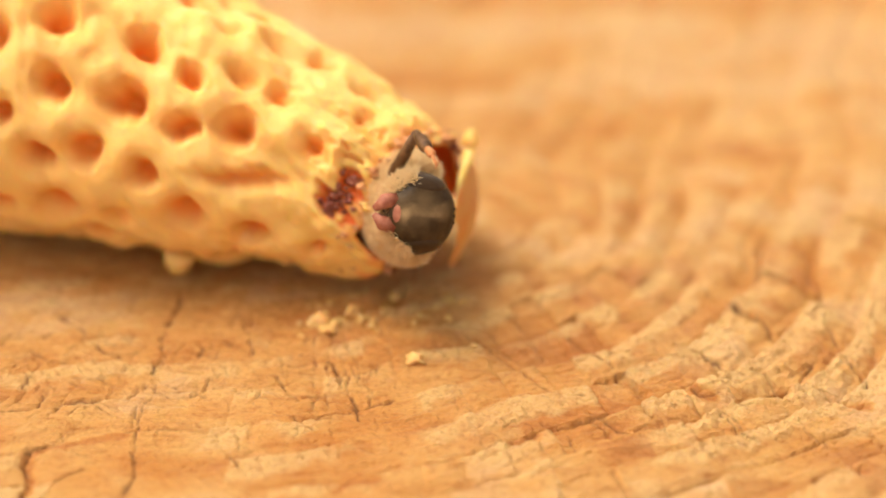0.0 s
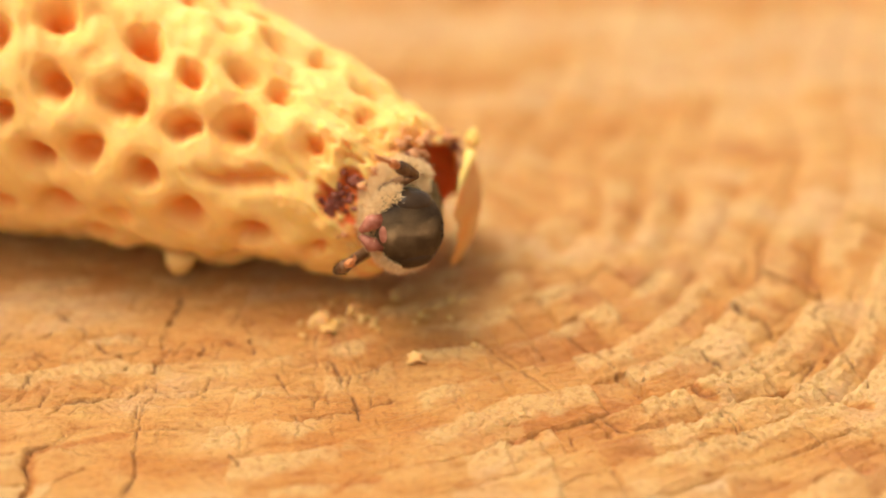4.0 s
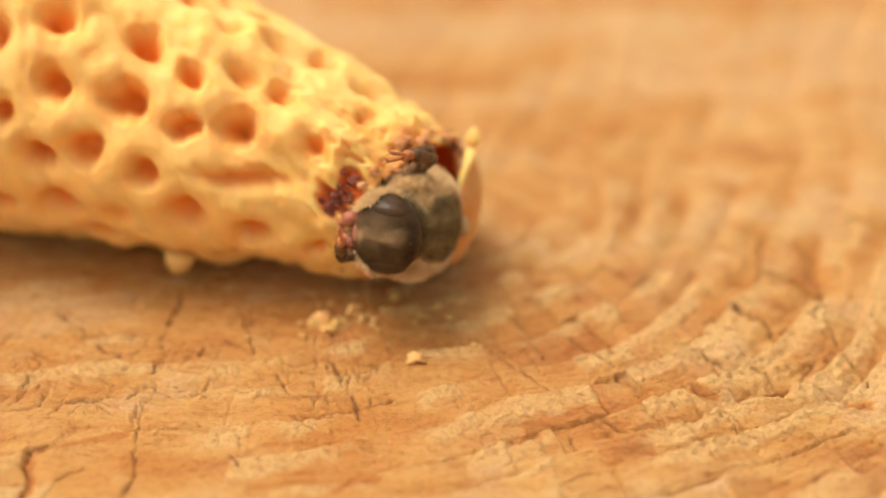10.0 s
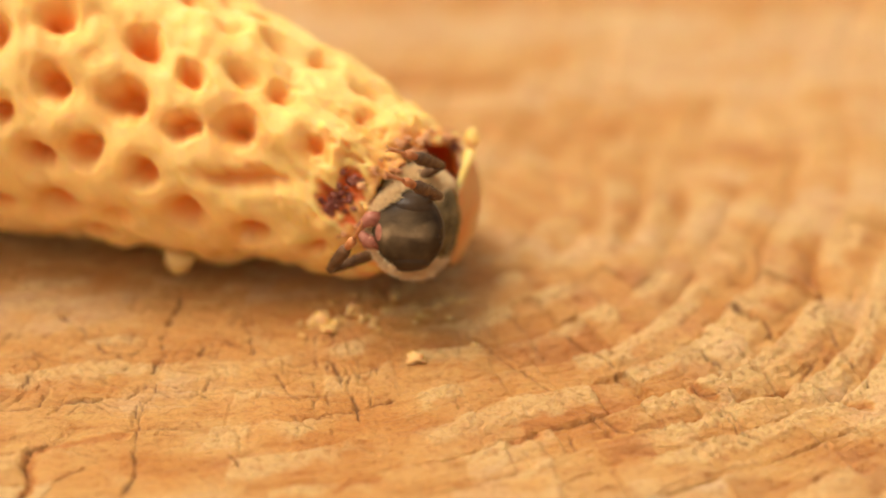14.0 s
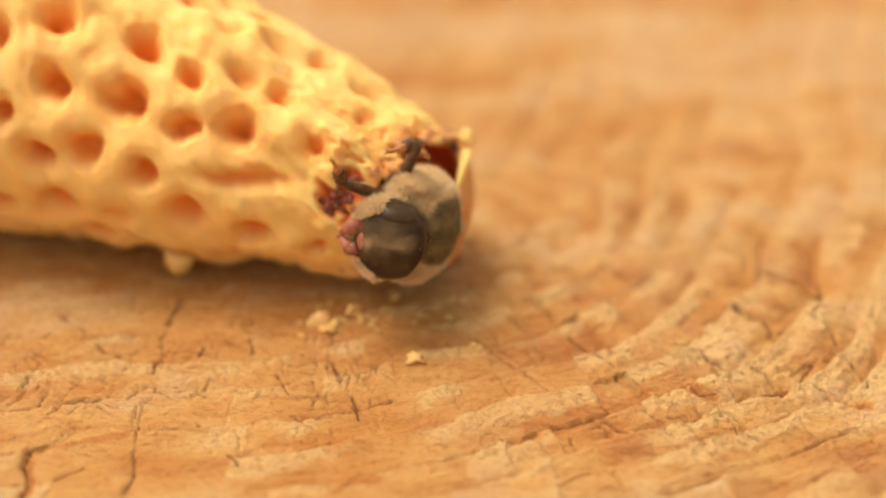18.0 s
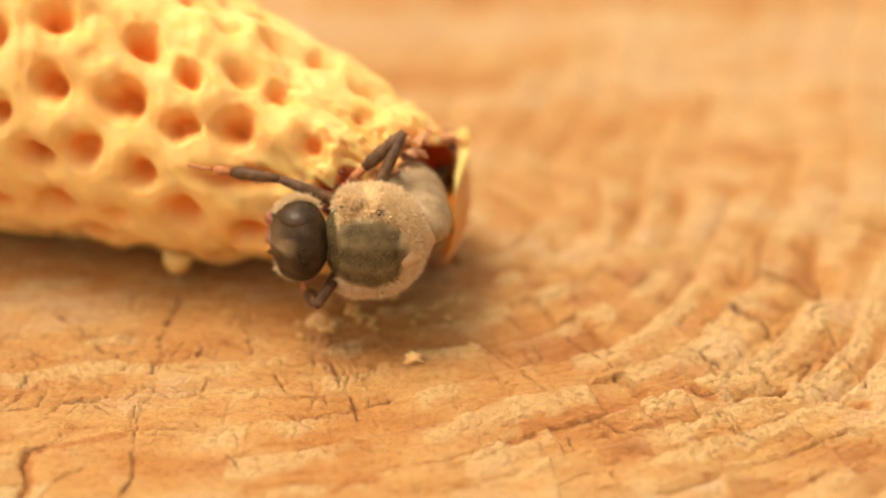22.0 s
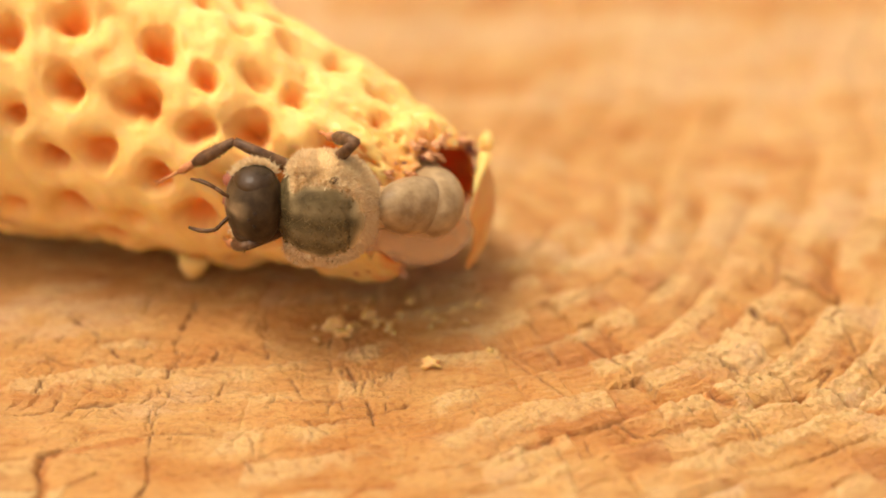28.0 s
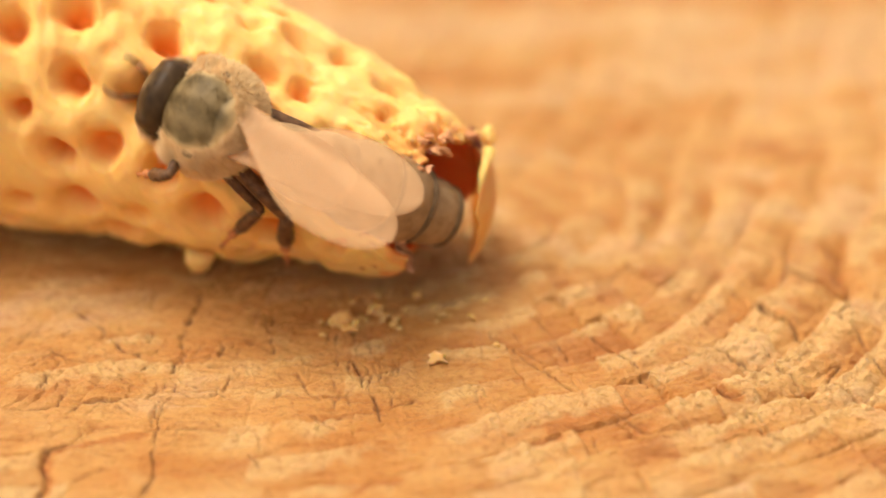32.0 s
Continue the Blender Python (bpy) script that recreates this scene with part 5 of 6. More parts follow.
    walk(limbs["forer"], [
        (0, at(-0.90, -0.80, 0.20, 0, -56, 19)), (0.5, at(-0.90, -0.80, 0.20, 0, -45, 14)), (1, at(-0.90, -0.80, 0.20, 0, -56, 15)),
        (1.5, at(-0.90, -0.80, 0.20, 0, -47, 12)), (2, at(-0.90, -0.80, 0.20, 0, -52, 12)), (3, at(-0.90, -0.80, 0.20, 0, -52, 20)),
        (5.5, at(-0.90, -0.80, 0.20, 0, -65, 36)), (6, at(-0.90, -0.80, 0.20, 0, -75, 49)), (7, at(-0.90, -0.80, 0.20, 0, -80, 75)),
        (8, at(-0.90, -0.80, 0.20, 0, -80, 76)), (9, at(-0.90, -0.80, 0.20, 0, -81, 108)), (10, at(-0.90, -0.80, 0.20, 0, -81, 102)),
        (11, at(-0.90, -0.80, 0.20, 0, -80, 119)), (12, at(-0.90, -0.80, 0.20, 0, -78, 130)), (13, at(-0.90, -0.80, 0.20, 0, -74, 55)),
        (14, at(-0.90, -0.80, 0.20, 0, -71, 43)), (16.5, at(-0.90, -0.80, 0.20, 0, -78, 152)), (17, at(-0.90, -0.80, 0.20, 0, -68, 161)),
        (17.5, at(-0.90, -0.80, 0.20, 0, -72, 143)), (17.733, at(-0.90, -0.80, 0.20, -11, -78, 111)), (18, at(-0.90, -0.80, 0.20, 0, -84, 56)),
        (18.267, at(-0.90, -0.80, 0.20, -13, -79, 128)), (18.5, at(-0.90, -0.80, 0.20, 0, -75, 174)), (19, at(-0.90, -0.80, 0.20, 0, -46, -164)),
        (19.5, at(-0.90, -0.80, 0.20, 0, -46, -168)), (19.733, at(-0.90, -0.80, 0.20, 6, -58, -132)), (20, at(-0.90, -0.80, 0.20, -7, -69, -80)),
        (20.5, at(-0.90, -0.80, 0.20, -12, -70, -60)), (21, at(-0.90, -0.80, 0.20, 3, -69, -70)), (22, at(-0.90, -0.80, 0.20, 8, -67, -62)),
        (23, at(-0.90, -0.80, 0.20, 9, -69, -60)), (24, at(-0.90, -0.80, 0.20, 9, -66, -56)), (25, at(-0.90, -0.80, 0.20, 0, -61, -59)),
        (25.5, at(-0.82, -0.91, 0.37, 1, -60, -55)), (27.5, at(-0.50, -1.35, 1.05, 6, -42, -39)), (28, at(-0.50, -1.35, 1.05, 8, -41, -34)),
        (28.5, at(-0.50, -1.35, 1.05, 7, -38, -35)), (29, at(-0.50, -1.35, 1.05, 8, -38, -32)), (29.5, at(-0.50, -1.35, 1.05, 11, -40, -33)),
        (30, at(-0.50, -1.35, 1.05, 10, -38, -30)), (30.5, at(-0.50, -1.35, 1.05, 15, -43, -26)), (31, at(-0.50, -1.35, 1.05, 23, -41, -39)),
        (31.4, at(-0.50, -1.35, 1.05, 1, -43, -23)), (31.6, at(-0.50, -1.35, 1.05, -4, -34, -17)), (31.7, at(-0.50, -1.35, 1.35, 32, 21, -8)),
        (31.8, at(-0.50, -1.35, 1.35, 34, -21, -18)), (31.9, at(-0.50, -1.35, 1.35, 26, -15, -17)), (32, at(-0.50, -1.35, 1.35, 19, -13, -9)),
    ])
    walk(limbs["rearr"], [
        (0, at(-0.90, -0.80, 0.20, 0, -51, 13)), (0.5, at(-0.90, -0.80, 0.20, 0, -40, 10)), (1, at(-0.90, -0.80, 0.20, 0, -51, 9)),
        (1.5, at(-0.90, -0.80, 0.20, 0, -42, 8)), (2, at(-0.90, -0.80, 0.20, 0, -47, 7)), (3, at(-0.90, -0.80, 0.20, 0, -48, 14)),
        (5.5, at(-0.90, -0.80, 0.20, 0, -60, 26)), (6, at(-0.90, -0.80, 0.20, 0, -71, 30)), (7, at(-0.90, -0.80, 0.20, 0, -77, 40)),
        (8, at(-0.90, -0.80, 0.20, 0, -77, 42)), (9, at(-0.90, -0.80, 0.20, 0, -82, 60)), (10, at(-0.90, -0.80, 0.20, 0, -81, 53)),
        (12, at(-0.90, -0.80, 0.20, 0, -83, 93)), (13, at(-0.90, -0.80, 0.20, 0, -70, 36)), (14, at(-0.90, -0.80, 0.20, 0, -67, 30)),
        (16.5, at(-0.90, -0.80, 0.20, 0, -84, 134)), (17, at(-0.90, -0.80, 0.20, 0, -74, 158)), (17.5, at(-0.90, -0.80, 0.20, 0, -79, 129)),
        (17.733, at(-0.90, -0.80, 0.20, 0, -79, 73)), (18, at(-0.90, -0.80, 0.20, 0, -79, 17)), (18.333, at(-0.90, -0.80, 0.20, 9, -82, 115)),
        (18.5, at(-0.90, -0.80, 0.20, 0, -83, 178)), (19, at(-0.90, -0.80, 0.20, 0, -57, -153)), (19.5, at(-0.90, -0.80, 0.20, 0, -60, -156)),
        (20, at(-0.90, -0.80, 0.20, -6, -66, -81)), (20.5, at(-0.90, -0.80, 0.20, -10, -68, -60)), (21, at(-0.90, -0.80, 0.20, 3, -66, -67)),
        (22, at(-0.90, -0.80, 0.20, 8, -64, -57)), (23, at(-0.90, -0.80, 0.20, 10, -67, -53)), (24, at(-0.90, -0.80, 0.20, 8, -61, -50)),
        (25, at(-0.90, -0.80, 0.20, 0, -54, -55)), (25.5, at(-0.82, -0.91, 0.37, 1, -53, -50)), (27.5, at(-0.50, -1.35, 1.05, 6, -25, -32)),
        (28, at(-0.50, -1.35, 1.05, 6, -21, -24)), (28.5, at(-0.50, -1.35, 1.05, 6, -16, -26)), (29, at(-0.50, -1.35, 1.05, 7, -15, -23)),
        (29.5, at(-0.50, -1.35, 1.05, 8, -11, -19)), (30, at(-0.50, -1.35, 1.05, 8, -3, -13)), (30.5, at(-0.50, -1.35, 1.05, 9, -6, -7)),
        (31, at(-0.50, -1.35, 1.05, 15, -15, -20)), (31.4, at(-0.50, -1.35, 1.05, -2, -14, -15)), (31.6, at(-0.50, -1.35, 1.05, -5, -6, -13)),
        (31.7, at(-0.50, -1.35, 1.35, 33, -5, -14)), (31.8, at(-0.50, -1.35, 1.35, 34, -21, -20)), (31.9, at(-0.50, -1.35, 1.35, 25, -15, -19)),
        (32, at(-0.50, -1.35, 1.35, 20, -23, -11)),
    ])
    walk(limbs["legl0"], [
        (0, at(1.10, 1.20, -1.05, 0, 17, 163)), (2, at(1.10, 1.20, -1.05, 0, 17, 163)), (2.667, at(1.10, 1.20, -1.05, 11, 34, 64)),
        (3, at(1.10, 1.20, -1.05, 0, 42, 6)), (5.5, at(1.10, 1.20, -1.05, 0, 32, 18)), (6, at(1.10, 1.20, -1.05, 0, 25, 12)),
        (7, at(1.10, 1.20, -1.05, 0, 29, 10)), (8, at(1.10, 1.20, -1.05, 0, 27, 8)), (9, at(1.10, 1.20, -1.05, 0, 10, -1)), (10, at(1.10, 1.20, -1.05, 0, 8, -1)),
        (11, at(1.10, 1.20, -1.05, 0, 5, 13)), (12, at(1.10, 1.20, -1.05, 0, 3, 7)), (13, at(1.10, 1.20, -1.05, 0, 25, -1)),
        (14, at(1.10, 1.20, -1.05, 0, 44, 19)), (16.5, at(1.10, 1.20, -1.05, 0, -4, 2)), (16.833, at(1.10, 1.20, -1.05, -29, 40, 86)),
        (17, at(1.10, 1.20, -1.05, 0, 61, 153)), (19.5, at(1.10, 1.20, -1.05, 0, 61, 153)), (19.733, at(1.10, 1.20, -1.05, -31, 10, 87)),
        (20, at(1.10, 1.20, -1.05, 0, -39, 32)), (20.5, at(1.10, 1.20, -1.05, 0, -52, 21)), (21, at(1.10, 1.20, -1.05, 0, -54, 25)),
        (22, at(1.10, 1.20, -1.05, 0, -57, 40)), (23, at(1.10, 1.20, -1.05, -81, -67, -10)), (24, at(1.10, 1.20, -1.05, -114, -82, 24)),
        (25, at(1.10, 1.20, -1.05, -121, -70, 33)), (25.5, at(1.10, 1.20, -1.05, -135, -70, 47)), (27.5, at(1.10, 1.20, -1.05, 0, -43, 6)),
        (28, at(1.10, 1.20, -1.05, 0, -46, 5)), (28.5, at(1.10, 1.20, -1.05, 0, -44, 11)), (29, at(1.10, 1.20, -1.05, 0, -46, 13)),
        (29.5, at(1.10, 1.20, -1.05, 0, -52, 8)), (30, at(1.10, 1.20, -1.05, 0, -55, 5)), (30.5, at(1.10, 1.20, -1.05, 0, -63, 31)),
        (31, at(1.10, 1.20, -1.05, 0, -61, 12)), (31.4, at(1.10, 1.20, -1.05, -111, -67, 23)), (31.6, at(1.10, 1.20, -1.05, -110, -67, 21)),
        (31.7, at(1.10, 1.20, -1.05, -100, -75, 10)), (31.8, at(1.10, 1.20, -1.05, 148, -81, 122)), (31.867, at(1.10, 1.20, -1.05, 37, -64, 120)),
        (31.9, at(1.10, 1.20, -1.05, 0, -62, 100)), (32, at(1.10, 1.20, -1.05, 0, -49, 119)),
    ])
    walk(limbs["shinl0"], [
        (0, at(3.30, 0.00, 0.00, -9, -28, 32)), (2, at(3.30, 0.00, 0.00, -9, -28, 32)), (3, at(3.30, 0.00, 0.00, 17, -48, -26)),
        (5.5, at(3.30, 0.00, 0.00, 25, -34, -50)), (6, at(3.30, 0.00, 0.00, 21, -37, -54)), (7, at(3.30, 0.00, 0.00, 29, -38, -68)),
        (8, at(3.30, 0.00, 0.00, 27, -38, -65)), (9, at(3.30, 0.00, 0.00, 7, -34, -43)), (10, at(3.30, 0.00, 0.00, 5, -27, -36)),
        (11, at(3.30, 0.00, 0.00, 3, -20, -35)), (12, at(3.30, 0.00, 0.00, 2, -29, -42)), (13, at(3.30, 0.00, 0.00, 22, -40, -53)),
        (14, at(3.30, 0.00, 0.00, 50, -36, -90)), (16.5, at(3.30, 0.00, 0.00, -2, -33, -33)), (16.833, at(3.30, 0.00, 0.00, 100, 8, -19)),
        (17, at(3.30, 0.00, 0.00, 154, 5, 5)), (19.5, at(3.30, 0.00, 0.00, 154, 5, 5)), (19.733, at(3.30, 0.00, 0.00, -150, -39, -3)),
        (20, at(3.30, 0.00, 0.00, -55, -42, -64)), (20.333, at(3.30, 0.00, 0.00, -90, 44, -110)), (20.5, at(3.30, 0.00, 0.00, -161, 50, 177)),
        (21, at(3.30, 0.00, 0.00, -158, 52, 174)), (22, at(3.30, 0.00, 0.00, -140, 49, 178)), (22.667, at(3.30, 0.00, 0.00, -51, -8, 172)),
        (23, at(3.30, 0.00, 0.00, -3, -16, 141)), (24, at(3.30, 0.00, 0.00, 2, -30, 149)), (25, at(3.30, 0.00, 0.00, 6, -24, 148)),
        (25.5, at(3.30, 0.00, 0.00, 6, -24, 155)), (27.5, at(3.30, 0.00, 0.00, 95, 59, 136)), (28, at(3.30, 0.00, 0.00, 98, 56, 140)),
        (28.5, at(3.30, 0.00, 0.00, 103, 60, 139)), (29, at(3.30, 0.00, 0.00, 103, 61, 137)), (29.5, at(3.30, 0.00, 0.00, 108, 59, 137)),
        (30, at(3.30, 0.00, 0.00, 108, 55, 140)), (30.5, at(3.30, 0.00, 0.00, 151, 69, 157)), (31, at(3.30, 0.00, 0.00, 101, 76, 110)),
        (31.4, at(3.30, 0.00, 0.00, 8, -10, 119)), (31.6, at(3.30, 0.00, 0.00, 6, -9, 130)), (31.7, at(3.30, 0.00, 0.00, 2, -1, 140)),
        (31.8, at(3.30, 0.00, 0.00, 4, -3, 143)), (31.867, at(3.30, 0.00, 0.00, -33, -5, -178)), (31.9, at(3.30, 0.00, 0.00, -64, 16, -144)),
        (32, at(3.30, 0.00, 0.00, -47, 15, -136)),
    ])
    walk(limbs["legl1"], [
        (0, at(0.10, 1.40, -1.10, 0, 17, 163)), (16.5, at(0.10, 1.40, -1.10, 0, 17, 163)), (17, at(0.10, 1.40, -1.10, 0, 61, 153)),
        (31.4, at(0.10, 1.40, -1.10, 0, 61, 153)), (31.6, at(0.10, 1.40, -1.10, 0, -43, 149)), (31.7, at(0.10, 1.40, -1.10, 0, -40, 165)),
        (31.8, at(0.10, 1.40, -1.10, 0, -11, 155)), (31.9, at(0.10, 1.40, -1.10, 0, 15, 144)), (32, at(0.10, 1.40, -1.10, 0, 24, 157)),
    ])
    walk(limbs["shinl1"], [
        (0, at(3.40, 0.00, 0.00, -9, -28, 32)), (16.5, at(3.40, 0.00, 0.00, -9, -28, 32)), (16.833, at(3.40, 0.00, 0.00, 104, -13, 0)),
        (17, at(3.40, 0.00, 0.00, 154, 5, 5)), (31.4, at(3.40, 0.00, 0.00, 154, 5, 5)), (31.6, at(3.40, 0.00, 0.00, -17, 29, -160)),
        (31.7, at(3.40, 0.00, 0.00, -2, 32, -163)), (31.8, at(3.40, 0.00, 0.00, -10, 44, -146)), (31.9, at(3.40, 0.00, 0.00, 24, 53, -91)),
        (32, at(3.40, 0.00, 0.00, 32, 47, -92)),
    ])
    walk(limbs["legl2"], [
        (0, at(-0.90, 1.20, -1.10, 0, 17, 163)), (16.5, at(-0.90, 1.20, -1.10, 0, 17, 163)), (16.733, at(-0.90, 1.20, -1.10, 35, 47, 158)),
        (17, at(-0.90, 1.20, -1.10, 112, 69, -157)), (31.4, at(-0.90, 1.20, -1.10, 112, 69, -157)), (31.6, at(-0.90, 1.20, -1.10, 0, -21, 152)),
        (31.7, at(-0.90, 1.20, -1.10, 0, 6, 164)), (31.8, at(-0.90, 1.20, -1.10, 0, 21, 156)), (31.9, at(-0.90, 1.20, -1.10, 0, 15, 152)),
        (32, at(-0.90, 1.20, -1.10, 0, 23, 158)),
    ])
    walk(limbs["shinl2"], [
        (0, at(3.60, 0.00, 0.00, -9, -28, 32)), (16.5, at(3.60, 0.00, 0.00, -9, -28, 32)), (17, at(3.60, 0.00, 0.00, -1, -2, 10)),
        (31.4, at(3.60, 0.00, 0.00, -1, -2, 10)), (31.6, at(3.60, 0.00, 0.00, -25, 42, -141)), (31.7, at(3.60, 0.00, 0.00, 98, 66, -68)),
        (31.8, at(3.60, 0.00, 0.00, 44, 59, -61)), (31.9, at(3.60, 0.00, 0.00, 103, 59, -54)), (32, at(3.60, 0.00, 0.00, 111, 60, -55)),
    ])
    walk(limbs["legr0"], [
        (0, at(1.10, -1.20, -1.05, 0, -11, -46)), (0.5, at(1.10, -1.20, -1.05, 0, -14, -17)), (1, at(1.10, -1.20, -1.05, 0, -16, -28)),
        (1.5, at(1.10, -1.20, -1.05, 0, 15, -59)), (2, at(1.10, -1.20, -1.05, 0, -16, -46)), (3, at(1.10, -1.20, -1.05, 0, -25, -28)),
        (5.5, at(1.10, -1.20, -1.05, 0, -30, -31)), (6, at(1.10, -1.20, -1.05, 0, -38, -43)), (7, at(1.10, -1.20, -1.05, 0, 13, -50)),
        (8, at(1.10, -1.20, -1.05, 0, 11, -53)), (9, at(1.10, -1.20, -1.05, 0, -62, -40)), (10, at(1.10, -1.20, -1.05, 0, -39, -88)),
        (11, at(1.10, -1.20, -1.05, 0, -56, -39)), (12, at(1.10, -1.20, -1.05, -36, -73, -55)), (13, at(1.10, -1.20, -1.05, 0, 2, -54)),
        (14, at(1.10, -1.20, -1.05, 0, -47, -14)), (16.5, at(1.10, -1.20, -1.05, 0, -15, -49)), (17, at(1.10, -1.20, -1.05, 0, 3, -29)),
        (17.5, at(1.10, -1.20, -1.05, 0, 15, -48)), (18, at(1.10, -1.20, -1.05, 0, 19, -22)), (18.5, at(1.10, -1.20, -1.05, 0, -9, -12)),
        (19, at(1.10, -1.20, -1.05, 0, -53, -32)), (19.5, at(1.10, -1.20, -1.05, 0, -39, -8)), (20, at(1.10, -1.20, -1.05, 0, 8, -27)),
        (20.5, at(1.10, -1.20, -1.05, 0, 12, -24)), (21, at(1.10, -1.20, -1.05, 0, 6, -19)), (22, at(1.10, -1.20, -1.05, 0, 8, -20)),
        (24, at(1.10, -1.20, -1.05, 0, 5, -15)), (25, at(1.10, -1.20, -1.05, 0, 6, -18)), (25.5, at(1.10, -1.20, -1.05, 0, 7, -21)),
        (27.5, at(1.10, -1.20, -1.05, 0, -2, -26)), (28, at(1.10, -1.20, -1.05, 0, 8, -20)), (28.5, at(1.10, -1.20, -1.05, 0, -13, -30)),
        (29, at(1.10, -1.20, -1.05, 0, -18, -24)), (29.5, at(1.10, -1.20, -1.05, 0, -26, -48)), (30, at(1.10, -1.20, -1.05, 0, -33, -56)),
        (30.5, at(1.10, -1.20, -1.05, 0, -41, -50)), (31, at(1.10, -1.20, -1.05, 0, -47, -93)), (31.4, at(1.10, -1.20, -1.05, 0, -64, -107)),
        (31.6, at(1.10, -1.20, -1.05, 5, -64, -94)), (31.7, at(1.10, -1.20, -1.05, 14, -73, -103)), (31.8, at(1.10, -1.20, -1.05, 75, -69, -164)),
        (31.867, at(1.10, -1.20, -1.05, 32, -5, -134)), (31.9, at(1.10, -1.20, -1.05, 0, 61, -153)), (32, at(1.10, -1.20, -1.05, 0, 61, -153)),
    ])
    walk(limbs["shinr0"], [
        (0, at(3.30, 0.00, 0.00, 10, 2, 60)), (0.267, at(3.30, 0.00, 0.00, 17, 35, 34)), (0.5, at(3.30, 0.00, 0.00, -5, 66, -12)),
        (1, at(3.30, 0.00, 0.00, 3, 54, 8)), (1.5, at(3.30, 0.00, 0.00, -15, 43, 38)), (2, at(3.30, 0.00, 0.00, 15, 51, 48)),
        (3, at(3.30, 0.00, 0.00, 16, 59, 32)), (5.5, at(3.30, 0.00, 0.00, -7, 35, -14)), (6, at(3.30, 0.00, 0.00, -3, 35, -5)),
        (7, at(3.30, 0.00, 0.00, -15, -30, 83)), (8, at(3.30, 0.00, 0.00, -12, -29, 83)), (9, at(3.30, 0.00, 0.00, 35, 61, 40)),
        (10, at(3.30, 0.00, 0.00, 39, 4, 87)), (11, at(3.30, 0.00, 0.00, -18, 36, -20)), (12, at(3.30, 0.00, 0.00, -15, 19, 75)),
        (13, at(3.30, 0.00, 0.00, -3, -29, 64)), (14, at(3.30, 0.00, 0.00, -19, 72, -23)), (16.5, at(3.30, 0.00, 0.00, 8, 8, 31)),
        (17, at(3.30, 0.00, 0.00, 0, -23, 4)), (17.5, at(3.30, 0.00, 0.00, -7, -16, 30)), (18, at(3.30, 0.00, 0.00, 3, -31, -10)),
        (18.5, at(3.30, 0.00, 0.00, -1, -10, -3)), (19, at(3.30, 0.00, 0.00, -12, 10, -11)), (19.5, at(3.30, 0.00, 0.00, -36, -13, -52)),
        (19.733, at(3.30, 0.00, 0.00, -15, -30, -31)), (20, at(3.30, 0.00, 0.00, 3, -53, -13)), (20.5, at(3.30, 0.00, 0.00, -4, 1, 18)),
        (21, at(3.30, 0.00, 0.00, -3, 5, 25)), (22, at(3.30, 0.00, 0.00, -2, 4, 16)), (23, at(3.30, 0.00, 0.00, -4, 9, 39)), (24, at(3.30, 0.00, 0.00, 1, 16, -13)),
        (25, at(3.30, 0.00, 0.00, -1, 10, 13)), (25.5, at(3.30, 0.00, 0.00, -2, 8, 19)), (27.5, at(3.30, 0.00, 0.00, 2, 17, 71)),
        (28, at(3.30, 0.00, 0.00, -7, 4, 56)), (28.5, at(3.30, 0.00, 0.00, 12, 32, 63)), (29, at(3.30, 0.00, 0.00, 18, 39, 61)),
        (29.5, at(3.30, 0.00, 0.00, 21, 43, 48)), (30, at(3.30, 0.00, 0.00, 28, 39, 57)), (30.5, at(3.30, 0.00, 0.00, 36, 37, 61)),
        (31, at(3.30, 0.00, 0.00, 46, 21, 80)), (31.4, at(3.30, 0.00, 0.00, 59, 10, 68)), (31.6, at(3.30, 0.00, 0.00, -29, 28, 68)),
        (31.7, at(3.30, 0.00, 0.00, -12, 49, 141)), (31.8, at(3.30, 0.00, 0.00, -4, 41, 145)), (31.867, at(3.30, 0.00, 0.00, -120, 64, 29)),
        (31.9, at(3.30, 0.00, 0.00, -154, 5, -5)), (32, at(3.30, 0.00, 0.00, -154, 5, -5)),
    ])
